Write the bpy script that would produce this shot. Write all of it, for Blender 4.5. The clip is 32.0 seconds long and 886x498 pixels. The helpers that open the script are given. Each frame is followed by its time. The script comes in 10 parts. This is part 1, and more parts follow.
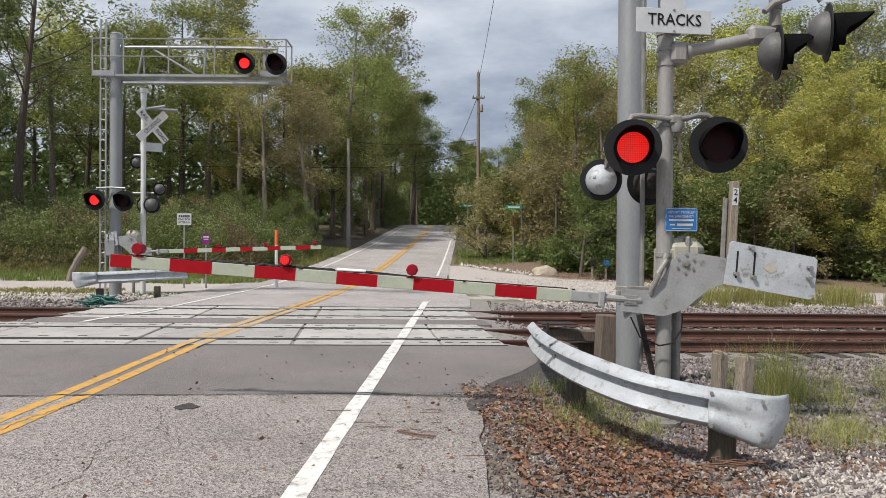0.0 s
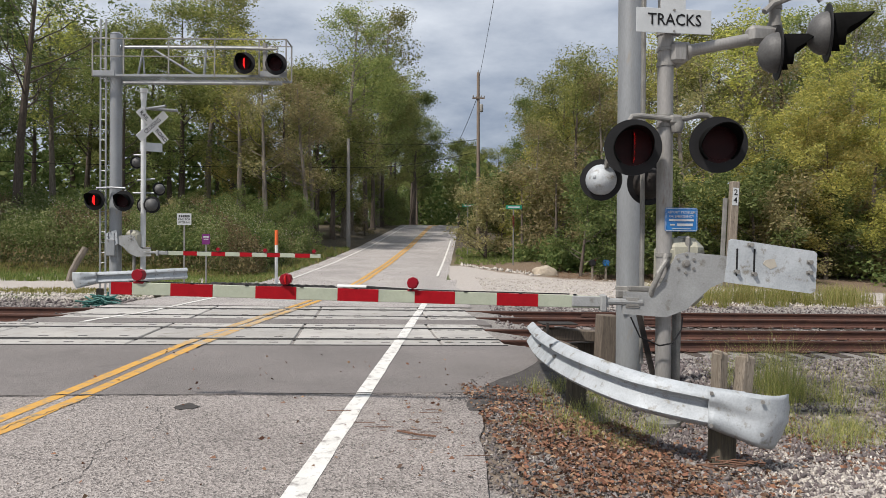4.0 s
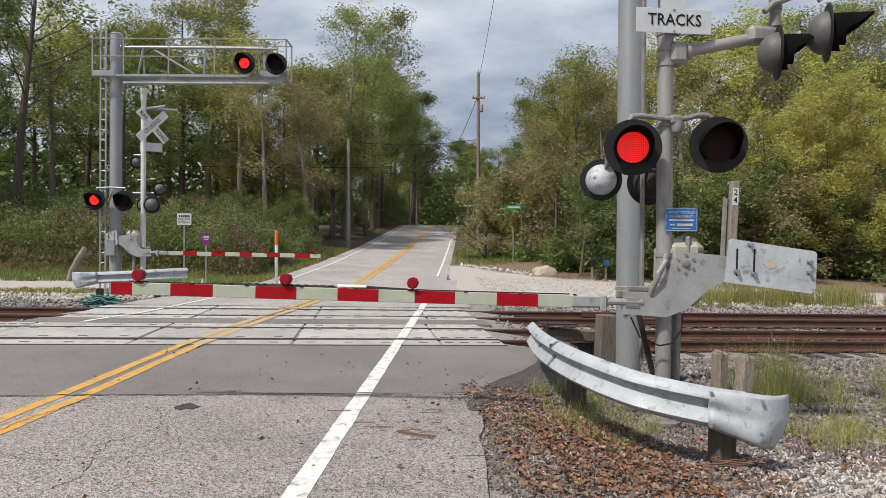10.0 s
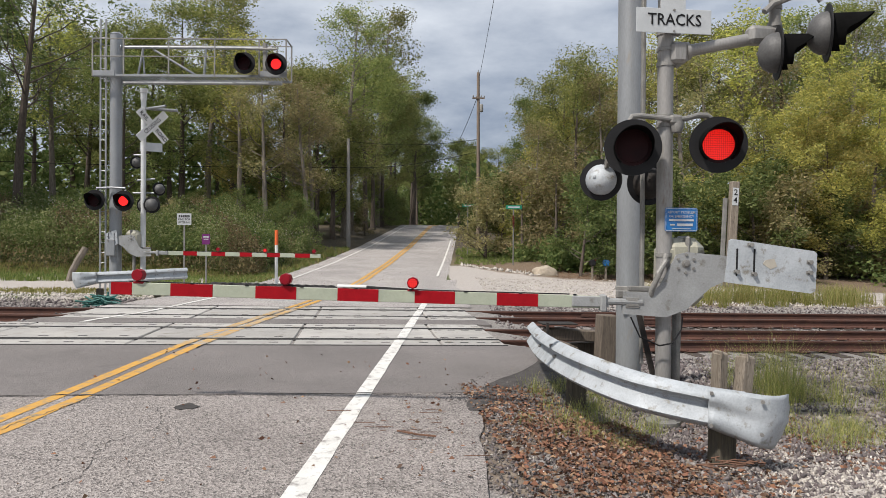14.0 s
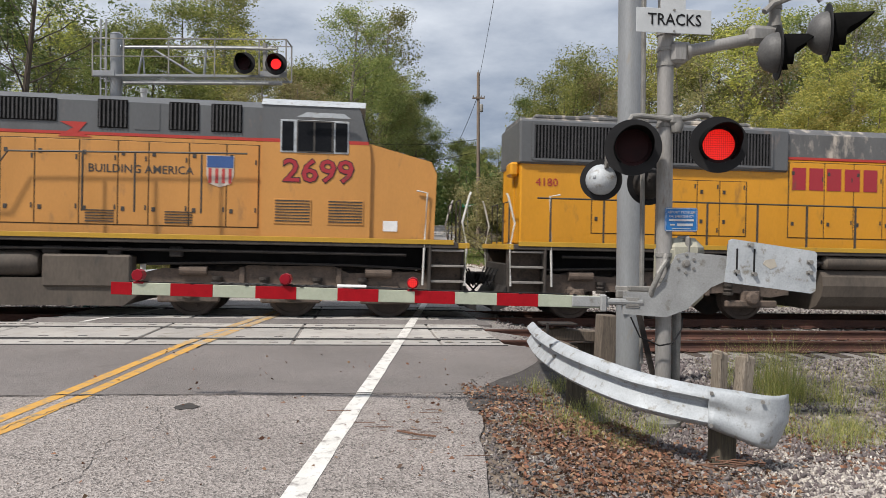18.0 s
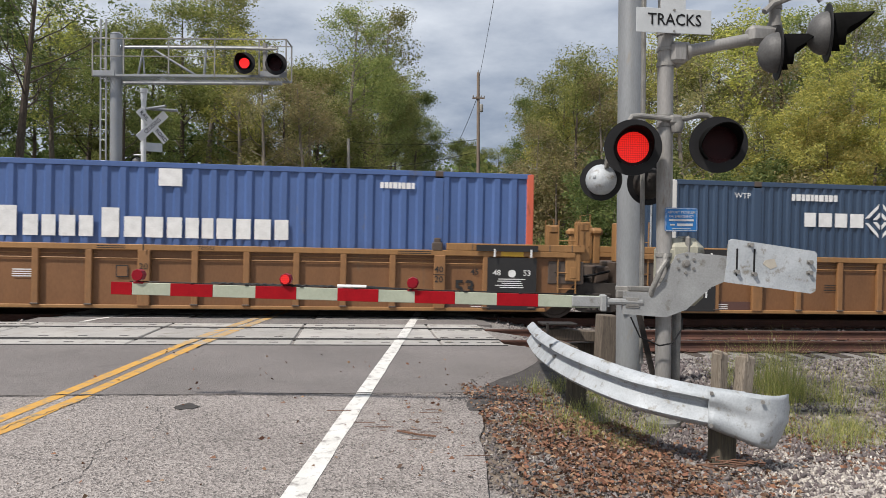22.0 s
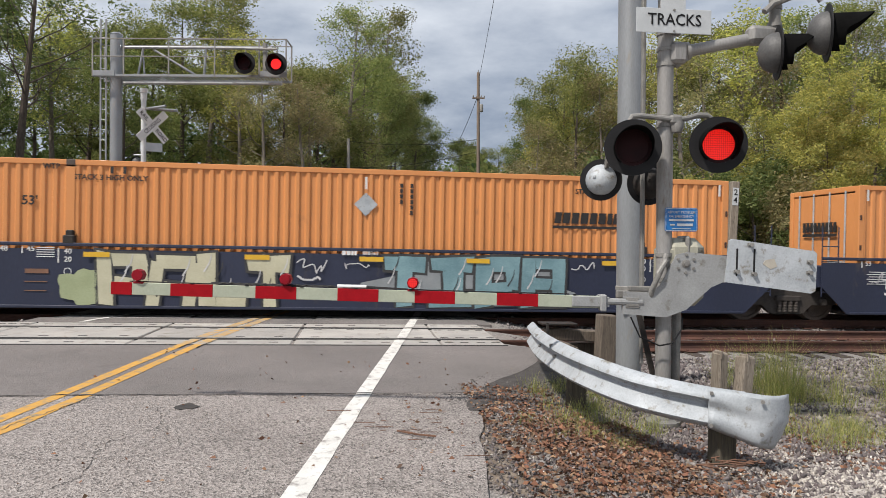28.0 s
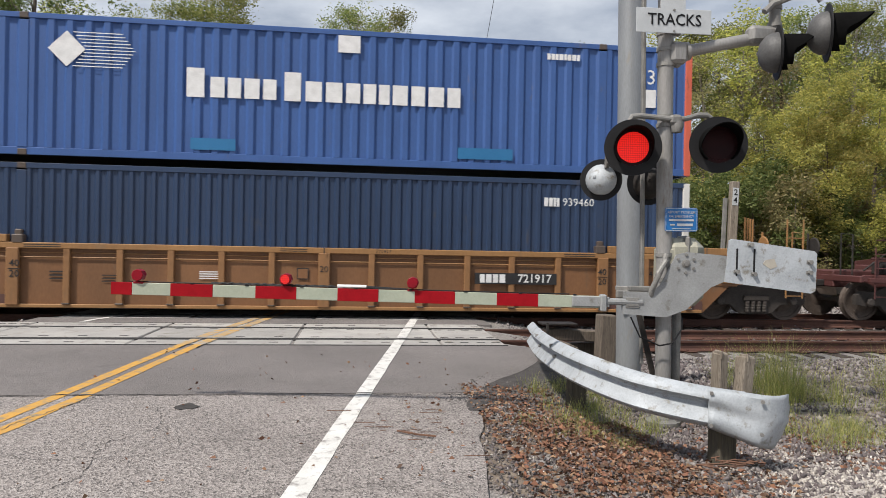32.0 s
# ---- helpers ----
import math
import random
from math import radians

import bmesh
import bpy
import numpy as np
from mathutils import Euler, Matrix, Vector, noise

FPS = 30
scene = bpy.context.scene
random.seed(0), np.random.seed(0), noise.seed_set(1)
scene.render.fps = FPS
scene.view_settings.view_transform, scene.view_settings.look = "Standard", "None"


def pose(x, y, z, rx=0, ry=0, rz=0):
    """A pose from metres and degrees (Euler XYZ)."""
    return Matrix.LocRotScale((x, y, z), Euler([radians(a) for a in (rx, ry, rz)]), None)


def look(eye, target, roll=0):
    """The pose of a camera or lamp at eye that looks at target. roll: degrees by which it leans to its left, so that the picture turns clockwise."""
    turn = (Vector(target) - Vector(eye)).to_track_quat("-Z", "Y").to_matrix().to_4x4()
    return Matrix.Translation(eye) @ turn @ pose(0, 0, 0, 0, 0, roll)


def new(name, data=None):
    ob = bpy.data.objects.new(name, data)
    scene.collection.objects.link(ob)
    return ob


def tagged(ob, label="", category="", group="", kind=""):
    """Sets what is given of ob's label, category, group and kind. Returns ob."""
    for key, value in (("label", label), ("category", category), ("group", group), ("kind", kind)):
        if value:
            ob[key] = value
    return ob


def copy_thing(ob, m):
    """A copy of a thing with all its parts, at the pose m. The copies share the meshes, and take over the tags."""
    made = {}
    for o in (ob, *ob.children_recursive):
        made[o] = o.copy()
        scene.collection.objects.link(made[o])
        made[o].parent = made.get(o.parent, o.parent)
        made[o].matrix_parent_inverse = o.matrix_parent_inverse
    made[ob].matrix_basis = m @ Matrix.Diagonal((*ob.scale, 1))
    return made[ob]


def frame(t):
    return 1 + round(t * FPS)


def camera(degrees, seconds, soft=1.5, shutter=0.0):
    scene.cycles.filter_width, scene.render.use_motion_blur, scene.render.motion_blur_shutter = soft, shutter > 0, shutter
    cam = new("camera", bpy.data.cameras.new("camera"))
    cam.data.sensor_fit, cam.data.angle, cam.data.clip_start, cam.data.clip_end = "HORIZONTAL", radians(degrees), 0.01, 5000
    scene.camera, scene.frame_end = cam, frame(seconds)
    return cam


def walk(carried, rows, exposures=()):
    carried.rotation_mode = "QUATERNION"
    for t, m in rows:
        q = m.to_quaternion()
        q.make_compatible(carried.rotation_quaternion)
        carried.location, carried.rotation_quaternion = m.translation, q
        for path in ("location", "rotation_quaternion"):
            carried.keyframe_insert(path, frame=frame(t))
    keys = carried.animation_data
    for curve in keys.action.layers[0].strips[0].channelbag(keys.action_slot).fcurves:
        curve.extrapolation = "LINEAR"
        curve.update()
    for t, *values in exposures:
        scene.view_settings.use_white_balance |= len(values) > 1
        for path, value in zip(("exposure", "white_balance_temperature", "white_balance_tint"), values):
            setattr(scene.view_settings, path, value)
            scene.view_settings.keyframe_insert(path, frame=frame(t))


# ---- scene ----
# camera on a tripod beside the road
EYE = (0.0, 0.0, 1.599)
YAW, PITCH, ROLL = radians(6.917), radians(-0.298), 1.141
cam = camera(65.23, 32.0, soft=0.55, shutter=0.04)
AIM = (math.sin(YAW) * math.cos(PITCH), math.cos(YAW) * math.cos(PITCH), EYE[2] + math.sin(PITCH))
walk(cam, [(0.0, look(EYE, AIM, ROLL)), (32.0, look(EYE, AIM, ROLL))])

# ---------------------------------------------------------------- world and sun
SUN_EL, SUN_AZ = 52, 236      # azimuth clockwise from +y
world = bpy.data.worlds.new("overcast")
scene.world = world
world.use_nodes = True
wn, wl = world.node_tree.nodes, world.node_tree.links
wn.clear()
w_out = wn.new("ShaderNodeOutputWorld")
w_bg = wn.new("ShaderNodeBackground")
w_sky = wn.new("ShaderNodeTexSky")
w_sky.sky_type = "NISHITA"
w_sky.sun_disc = False
w_sky.sun_elevation, w_sky.sun_rotation = radians(SUN_EL), radians(SUN_AZ)
w_sky.air_density, w_sky.dust_density = 1.0, 2.5
w_tc = wn.new("ShaderNodeTexCoord")
w_map = wn.new("ShaderNodeMapping")
w_map.inputs["Scale"].default_value = (1.0, 1.0, 2.6)
w_map.inputs["Location"].default_value = (0.35, 0.1, 0.2)
w_n1 = wn.new("ShaderNodeTexNoise")
w_n1.inputs["Scale"].default_value, w_n1.inputs["Detail"].default_value = 2.3, 7
w_n1.inputs["Roughness"].default_value = 0.56
w_rmp = wn.new("ShaderNodeValToRGB")
w_rmp.color_ramp.elements[0].position, w_rmp.color_ramp.elements[0].color = 0.36, (2.0, 2.45, 3.3, 1)
w_rmp.color_ramp.elements[1].position, w_rmp.color_ramp.elements[1].color = 0.64, (6.8, 7.15, 7.7, 1)
w_mix = wn.new("ShaderNodeMix")
w_mix.data_type = "RGBA"
w_mix.inputs[0].default_value = 0.88
wl.new(w_tc.outputs["Generated"], w_map.inputs[0])
wl.new(w_map.outputs[0], w_n1.inputs["Vector"])
wl.new(w_n1.outputs["Fac"], w_rmp.inputs[0])
wl.new(w_sky.outputs[0], w_mix.inputs[6])
wl.new(w_rmp.outputs[0], w_mix.inputs[7])
wl.new(w_mix.outputs[2], w_bg.inputs[0])
w_bg.inputs["Strength"].default_value = 0.090
wl.new(w_bg.outputs[0], w_out.inputs[0])

sun = new("sun", bpy.data.lights.new("sun", "SUN"))
sun.data.energy, sun.data.angle, sun.data.color = 3.5, radians(4), (1.0, 0.935, 0.865)
_az, _el = radians(SUN_AZ), radians(SUN_EL)
sun.matrix_world = look((30 * math.sin(_az), 30 * math.cos(_az), 30 * math.tan(_el)), (0, 0, 0))
scene.view_settings.exposure = 0.47

# ---------------------------------------------------------------- materials
MATS = {}


def mat(name, c1, c2=None, scale=3.0, rough=0.6, metal=0.0, bump=0.0, bscale=40.0, fine=0.35, stretch=(1, 1, 1), c3=None, c3amt=0.0, rvar=0.12, spec=0.5, per_object=0.0):
    """Two-scale procedural paint: c1/c2 mixed by coarse and fine noise, an optional third stain colour, bump."""
    if name in MATS:
        return MATS[name]
    m = bpy.data.materials.new(name)
    m.use_nodes = True
    n, l = m.node_tree.nodes, m.node_tree.links
    bs = n["Principled BSDF"]
    c2 = c2 or tuple(v * 0.8 for v in c1)
    tc = n.new("ShaderNodeTexCoord")
    mp = n.new("ShaderNodeMapping")
    mp.inputs["Scale"].default_value = stretch
    l.new(tc.outputs["Object"], mp.inputs[0])
    na = n.new("ShaderNodeTexNoise")
    na.inputs["Scale"].default_value, na.inputs["Detail"].default_value = scale, 4
    nb = n.new("ShaderNodeTexNoise")
    nb.inputs["Scale"].default_value, nb.inputs["Detail"].default_value = bscale, 3
    l.new(mp.outputs[0], na.inputs["Vector"])
    l.new(mp.outputs[0], nb.inputs["Vector"])
    mixf = n.new("ShaderNodeMix")
    mixf.inputs[0].default_value = fine
    l.new(na.outputs["Fac"], mixf.inputs[2])
    l.new(nb.outputs["Fac"], mixf.inputs[3])
    rmp = n.new("ShaderNodeMapRange")
    rmp.inputs[1].default_value, rmp.inputs[2].default_value = 0.36, 0.64
    l.new(mixf.outputs[0], rmp.inputs[0])
    mc = n.new("ShaderNodeMix")
    mc.data_type = "RGBA"
    mc.inputs[6].default_value, mc.inputs[7].default_value = (*c1, 1), (*c2, 1)
    l.new(rmp.outputs[0], mc.inputs[0])
    col = mc.outputs[2]
    if c3:
        nc = n.new("ShaderNodeTexNoise")
        nc.inputs["Scale"].default_value, nc.inputs["Detail"].default_value = scale * 2.3, 6
        nc.inputs["Roughness"].default_value = 0.65
        l.new(mp.outputs[0], nc.inputs["Vector"])
        rc = n.new("ShaderNodeMapRange")
        rc.inputs[1].default_value, rc.inputs[2].default_value = 0.60 - 0.25 * c3amt, 0.74 - 0.22 * c3amt
        l.new(nc.outputs["Fac"], rc.inputs[0])
        m3 = n.new("ShaderNodeMix")
        m3.data_type = "RGBA"
        m3.inputs[7].default_value = (*c3, 1)
        l.new(rc.outputs[0], m3.inputs[0])
        l.new(col, m3.inputs[6])
        col = m3.outputs[2]
    if per_object:
        oi = n.new("ShaderNodeObjectInfo")
        hs = n.new("ShaderNodeHueSaturation")
        pr = n.new("ShaderNodeMapRange")
        pr.inputs[3].default_value, pr.inputs[4].default_value = 1 - per_object, 1 + per_object
        l.new(oi.outputs["Random"], pr.inputs[0])
        l.new(pr.outputs[0], hs.inputs["Value"])
        l.new(col, hs.inputs["Color"])
        col = hs.outputs[0]
    l.new(col, bs.inputs["Base Color"])
    rr = n.new("ShaderNodeMapRange")
    rr.inputs[3].default_value, rr.inputs[4].default_value = max(0.02, rough - rvar), min(1, rough + rvar)
    l.new(nb.outputs["Fac"], rr.inputs[0])
    l.new(rr.outputs[0], bs.inputs["Roughness"])
    bs.inputs["Metallic"].default_value = metal
    bs.inputs["Specular IOR Level"].default_value = spec
    if bump:
        bp = n.new("ShaderNodeBump")
        bp.inputs["Strength"].default_value, bp.inputs["Distance"].default_value = 0.6, bump
        l.new(nb.outputs["Fac"], bp.inputs["Height"])
        l.new(bp.outputs[0], bs.inputs["Normal"])
    MATS[name] = m
    return m


def leafy(name, ca, cb, cc):
    """Leaves: colour varies by clump (island) and tree; thin, slightly translucent."""
    if name in MATS:
        return MATS[name]
    m = bpy.data.materials.new(name)
    m.use_nodes = True
    n, l = m.node_tree.nodes, m.node_tree.links
    bs = n["Principled BSDF"]
    ge = n.new("ShaderNodeNewGeometry")
    oi = n.new("ShaderNodeObjectInfo")
    rp = n.new("ShaderNodeValToRGB")
    rp.color_ramp.elements[0].color, rp.color_ramp.elements[1].color = (*ca, 1), (*cc, 1)
    e = rp.color_ramp.elements.new(0.55)
    e.color = (*cb, 1)
    l.new(ge.outputs["Random Per Island"], rp.inputs[0])
    hs = n.new("ShaderNodeHueSaturation")
    mr = n.new("ShaderNodeMapRange")
    mr.inputs[3].default_value, mr.inputs[4].default_value = 0.84, 1.28
    l.new(oi.outputs["Random"], mr.inputs[0])
    l.new(mr.outputs[0], hs.inputs["Value"])
    mh = n.new("ShaderNodeMapRange")
    mh.inputs[3].default_value, mh.inputs[4].default_value = 0.475, 0.515
    l.new(oi.outputs["Random"], mh.inputs[0])
    l.new(mh.outputs[0], hs.inputs["Hue"])
    l.new(rp.outputs[0], hs.inputs["Color"])
    l.new(hs.outputs[0], bs.inputs["Base Color"])
    bs.inputs["Roughness"].default_value = 0.6
    bs.inputs["Specular IOR Level"].default_value = 0.25
    tr = n.new("ShaderNodeBsdfTranslucent")
    l.new(hs.outputs[0], tr.inputs["Color"])
    mx = n.new("ShaderNodeMixShader")
    mx.inputs[0].default_value = 0.48
    l.new(bs.outputs[0], mx.inputs[1])
    l.new(tr.outputs[0], mx.inputs[2])
    l.new(mx.outputs[0], n["Material Output"].inputs[0])
    MATS[name] = m
    return m


def glow(name, c, strength, dots=0.0):
    """A lit lens; dots: pitch of its diodes in metres."""
    if name in MATS:
        return MATS[name]
    m = bpy.data.materials.new(name)
    m.use_nodes = True
    n, l = m.node_tree.nodes, m.node_tree.links
    bs = n["Principled BSDF"]
    bs.inputs["Base Color"].default_value = (*[v * 0.5 for v in c], 1)
    bs.inputs["Emission Color"].default_value = (*c, 1)
    bs.inputs["Emission Strength"].default_value = strength
    if dots:
        tc = n.new("ShaderNodeTexCoord")
        vo = n.new("ShaderNodeTexVoronoi")
        vo.inputs["Scale"].default_value = 1 / dots
        vo.inputs["Randomness"].default_value = 0.1
        vo.voronoi_dimensions = "2D"
        turn = n.new("ShaderNodeMapping")
        turn.inputs["Rotation"].default_value = (radians(90), 0, 0)
        l.new(tc.outputs["Object"], turn.inputs[0])
        l.new(turn.outputs[0], vo.inputs["Vector"])
        mr = n.new("ShaderNodeMapRange")
        mr.inputs[1].default_value, mr.inputs[2].default_value = 0.18, 0.52
        mr.inputs[3].default_value, mr.inputs[4].default_value = strength * 2.3, strength * 0.40
        l.new(vo.outputs["Distance"], mr.inputs[0])
        l.new(mr.outputs[0], bs.inputs["Emission Strength"])
    MATS[name] = m
    return m


GALV = mat("galvanised steel", (0.43, 0.46, 0.485), (0.31, 0.335, 0.355), 5, 0.66, 0.12, 0.002, 60, c3=(0.20, 0.185, 0.155), c3amt=0.18)
ALU = mat("painted silver metal", (0.285, 0.30, 0.31), (0.22, 0.23, 0.24), 4, 0.45, 0.3, 0.001, 70, stretch=(1, 1, 0.25), c3=(0.26, 0.24, 0.21), c3amt=0.0)
MASTGREY = mat("weathered mast paint", (0.30, 0.292, 0.28), (0.21, 0.205, 0.195), 4, 0.5, 0.25, 0.001, 70, stretch=(1, 1, 0.25), c3=(0.15, 0.12, 0.09), c3amt=0.08)
ALUD = mat("weathered cast aluminium", (0.25, 0.245, 0.23), (0.16, 0.155, 0.145), 6, 0.6, 0.2, 0.002, 80)
BLACK = mat("black paint", (0.007, 0.007, 0.008), (0.012, 0.012, 0.013), 6, 0.6, 0, 0.001, 60, spec=0.25)
VISORBLK = mat("flat black visor paint", (0.004, 0.004, 0.004), (0.007, 0.007, 0.007), 6, 0.95, spec=0.04)
GATEGREY = mat("dull galvanised gate steel", (0.31, 0.32, 0.32), (0.23, 0.235, 0.235), 4, 0.65, 0.15, 0.002, 60, c3=(0.16, 0.15, 0.13), c3amt=0.12)
DARKRED = mat("dark red lens", (0.022, 0.002, 0.003), (0.012, 0.001, 0.002), 8, 0.45, 0, 0.0015, 160, spec=0.15)
LIT = glow("lit red diodes", (1.0, 0.014, 0.008), 0.34, 0.0165)
LITARM = glow("lit red gate-arm diodes", (1.0, 0.014, 0.012), 0.16, 0.018)
LITFAR = glow("lit red lens", (1.0, 0.02, 0.02), 0.9)
SIGNRED = mat("red reflective sheeting", (0.31, 0.006, 0.012), (0.25, 0.005, 0.010), 10, 0.5, 0, 0, 80, spec=0.12)
LAMPRED = mat("dark red lamp plastic", (0.25, 0.006, 0.016), (0.19, 0.005, 0.012), 10, 0.4, 0, 0, 80, spec=0.2)
SIGNWHITE = mat("white reflective sheeting", (0.47, 0.49, 0.50), (0.40, 0.42, 0.43), 8, 0.4, 0, 0, 90)
ARMWHITE = mat("greenish white reflective board", (0.38, 0.41, 0.32), (0.31, 0.34, 0.265), 7, 0.38, 0, 0, 60, c3=(0.3, 0.31, 0.26), c3amt=0.0)
WHITEP = mat("white paint", (0.74, 0.74, 0.72), (0.62, 0.62, 0.60), 4, 0.6, 0, 0, 50)
BLUESIGN = mat("blue sign sheeting", (0.008, 0.14, 0.40), (0.007, 0.12, 0.35), 10, 0.35)
GREENSIGN = mat("green sign sheeting", (0.01, 0.22, 0.13), (0.01, 0.19, 0.11), 10, 0.4)
PURPLE = mat("purple sign sheeting", (0.14, 0.015, 0.13), (0.11, 0.012, 0.10), 10, 0.45)
ORANGEP = mat("orange marker paint", (0.75, 0.14, 0.03), (0.65, 0.12, 0.03), 10, 0.5)
WOODGREY = mat("weathered grey timber", (0.26, 0.225, 0.18), (0.14, 0.115, 0.09), 7, 0.9, 0, 0.006, 30, stretch=(6, 6, 0.5), c3=(0.07, 0.06, 0.05), c3amt=0.2)
POLEWOOD = mat("utility pole timber", (0.22, 0.17, 0.13), (0.14, 0.11, 0.09), 3, 0.9, 0, 0.004, 25, stretch=(6, 6, 0.5))
POLEGREY = mat("silvered pole timber", (0.34, 0.33, 0.31), (0.23, 0.22, 0.21), 3, 0.9, 0, 0.004, 25, stretch=(6, 6, 0.5))
TIEWOOD = mat("creosoted tie timber", (0.07, 0.053, 0.043), (0.04, 0.031, 0.027), 4, 0.92, 0, 0.008, 25, stretch=(4, 0.6, 4))
RAILSIDE = mat("rusty rail steel", (0.105, 0.045, 0.030), (0.065, 0.032, 0.025), 3, 0.85, 0.1, 0.002, 50)
# the heads' dark reflection at a grazing view is put into this colour
RAILTOP = mat("worn rail head, dark reflection in it", (0.085, 0.066, 0.058), (0.055, 0.043, 0.04), 3, 0.6, 0.2, 0, 40, stretch=(0.1, 4, 4))
CONCRETE = mat("crossing panel concrete", (0.40, 0.385, 0.36), (0.30, 0.29, 0.275), 1.6, 0.9, 0, 0.003, 45, c3=(0.21, 0.185, 0.15), c3amt=0.14, per_object=0.12)
CONC2 = mat("plain concrete", (0.46, 0.45, 0.42), (0.36, 0.35, 0.33), 2, 0.9, 0, 0.004, 40)
RUBBER = mat("black rubber", (0.022, 0.022, 0.023), (0.035, 0.034, 0.033), 6, 0.8)
STEELDARK = mat("dark grimy steel", (0.035, 0.030, 0.027), (0.018, 0.016, 0.015), 4, 0.75, 0.2, 0.003, 40, c3=(0.06, 0.044, 0.034), c3amt=0.1)
FRAMEDK = mat("dusty underframe grey", (0.070, 0.058, 0.050), (0.038, 0.033, 0.029), 3, 0.85, 0.1, 0.003, 30, c3=(0.035, 0.03, 0.028), c3amt=0.25)
YELLOWLINE = mat("worn yellow road paint", (0.56, 0.305, 0.055), (0.47, 0.26, 0.06), 3, 0.8, 0, 0.002, 60, c3=(0.25, 0.21, 0.15), c3amt=0.36)
YELLOWFADE = mat("faded yellow road paint", (0.50, 0.30, 0.09), (0.40, 0.27, 0.12), 2.5, 0.85, 0, 0.002, 60, c3=(0.33, 0.30, 0.26), c3amt=0.62)
WHITELINE = mat("worn white road paint", (0.68, 0.67, 0.64), (0.56, 0.55, 0.52), 4, 0.8, 0, 0.003, 70, c3=(0.27, 0.255, 0.24), c3amt=0.30)


def asphalt(name, base, chip, dark, chips, amount):
    """Asphalt with single chips of stone, pits, tar-dark cracks and broad stains."""
    m = bpy.data.materials.new(name)
    m.use_nodes = True
    n, l = m.node_tree.nodes, m.node_tree.links
    bs = n["Principled BSDF"]
    tc = n.new("ShaderNodeTexCoord")

    def tex(kind, scale, out, detail=None):
        q = n.new(kind)
        q.inputs["Scale"].default_value = scale
        if detail is not None:
            q.inputs["Detail"].default_value = detail
        l.new(tc.outputs["Object"], q.inputs["Vector"])
        return q.outputs[out]

    def ramp(src, a, b, lo=0.0, hi=1.0):
        q = n.new("ShaderNodeMapRange")
        q.inputs[1].default_value, q.inputs[2].default_value, q.inputs[3].default_value, q.inputs[4].default_value = a, b, lo, hi
        l.new(src, q.inputs[0])
        return q.outputs[0]

    def mix(f, a, b):
        q = n.new("ShaderNodeMix")
        q.data_type = "RGBA"
        l.new(f, q.inputs[0])
        for i, c in ((6, a), (7, b)):
            if isinstance(c, tuple):
                q.inputs[i].default_value = (*c, 1)
            else:
                l.new(c, q.inputs[i])
        return q.outputs[2]

    broad = ramp(tex("ShaderNodeTexNoise", 0.55, "Fac", 5), 0.35, 0.65, 0.86, 1.1)
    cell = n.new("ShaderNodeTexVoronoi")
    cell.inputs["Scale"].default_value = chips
    # chips are stretched along y so that they look rounder from the camera
    chip_stretch = n.new("ShaderNodeMapping")
    chip_stretch.inputs["Scale"].default_value = (1.0, 0.6, 1.0)
    l.new(tc.outputs["Object"], chip_stretch.inputs[0])
    l.new(chip_stretch.outputs[0], cell.inputs["Vector"])
    sp = n.new("ShaderNodeSeparateColor")
    l.new(cell.outputs["Color"], sp.inputs[0])
    c = mix(ramp(sp.outputs[0], 0.15, 0.95, 0.0, amount), base, chip)
    c = mix(ramp(sp.outputs[1], 0.74, 0.92, 0.0, 0.85), c, dark)
    c = mix(ramp(tex("ShaderNodeTexNoise", 26, "Fac", 3), 0.62, 0.72, 0.0, 0.55), c, dark)
    c = mix(ramp(tex("ShaderNodeTexNoise", 1.7, "Fac", 6), 0.60, 0.72, 0.0, 0.35), c, dark)
    hs = n.new("ShaderNodeHueSaturation")
    l.new(broad, hs.inputs["Value"])
    l.new(c, hs.inputs["Color"])
    l.new(hs.outputs[0], bs.inputs["Base Color"])
    bs.inputs["Roughness"].default_value = 0.9
    bp = n.new("ShaderNodeBump")
    bp.inputs["Strength"].default_value, bp.inputs["Distance"].default_value = 0.7, 0.008
    l.new(cell.outputs["Distance"], bp.inputs["Height"])
    l.new(bp.outputs[0], bs.inputs["Normal"])
    MATS[name] = m
    return m


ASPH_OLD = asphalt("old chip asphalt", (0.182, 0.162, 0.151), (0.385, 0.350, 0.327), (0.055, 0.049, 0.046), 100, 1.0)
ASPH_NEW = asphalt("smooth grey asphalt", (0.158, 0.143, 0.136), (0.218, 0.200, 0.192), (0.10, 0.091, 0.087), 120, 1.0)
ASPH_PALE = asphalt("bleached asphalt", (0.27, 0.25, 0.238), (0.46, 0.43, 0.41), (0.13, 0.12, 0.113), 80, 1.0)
ASPH_BLK = mat("crumbled dark asphalt", (0.075, 0.068, 0.064), (0.042, 0.038, 0.036), 6, 0.95, 0, 0.012, 60)
BARK = mat("grey-brown bark", (0.12, 0.095, 0.075), (0.06, 0.048, 0.04), 5, 0.95, 0, 0.012, 18, stretch=(3, 3, 0.6))
BARKLT = mat("pale bark", (0.23, 0.20, 0.165), (0.13, 0.11, 0.09), 5, 0.95, 0, 0.008, 18, stretch=(3, 3, 0.6))
LEAF_A = leafy("mid green leaves", (0.125, 0.160, 0.050), (0.210, 0.240, 0.074), (0.345, 0.335, 0.115))
LEAF_B = leafy("yellowing leaves", (0.210, 0.240, 0.068), (0.370, 0.370, 0.100), (0.560, 0.500, 0.130))
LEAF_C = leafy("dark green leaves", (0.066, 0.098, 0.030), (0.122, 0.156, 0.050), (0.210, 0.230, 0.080))
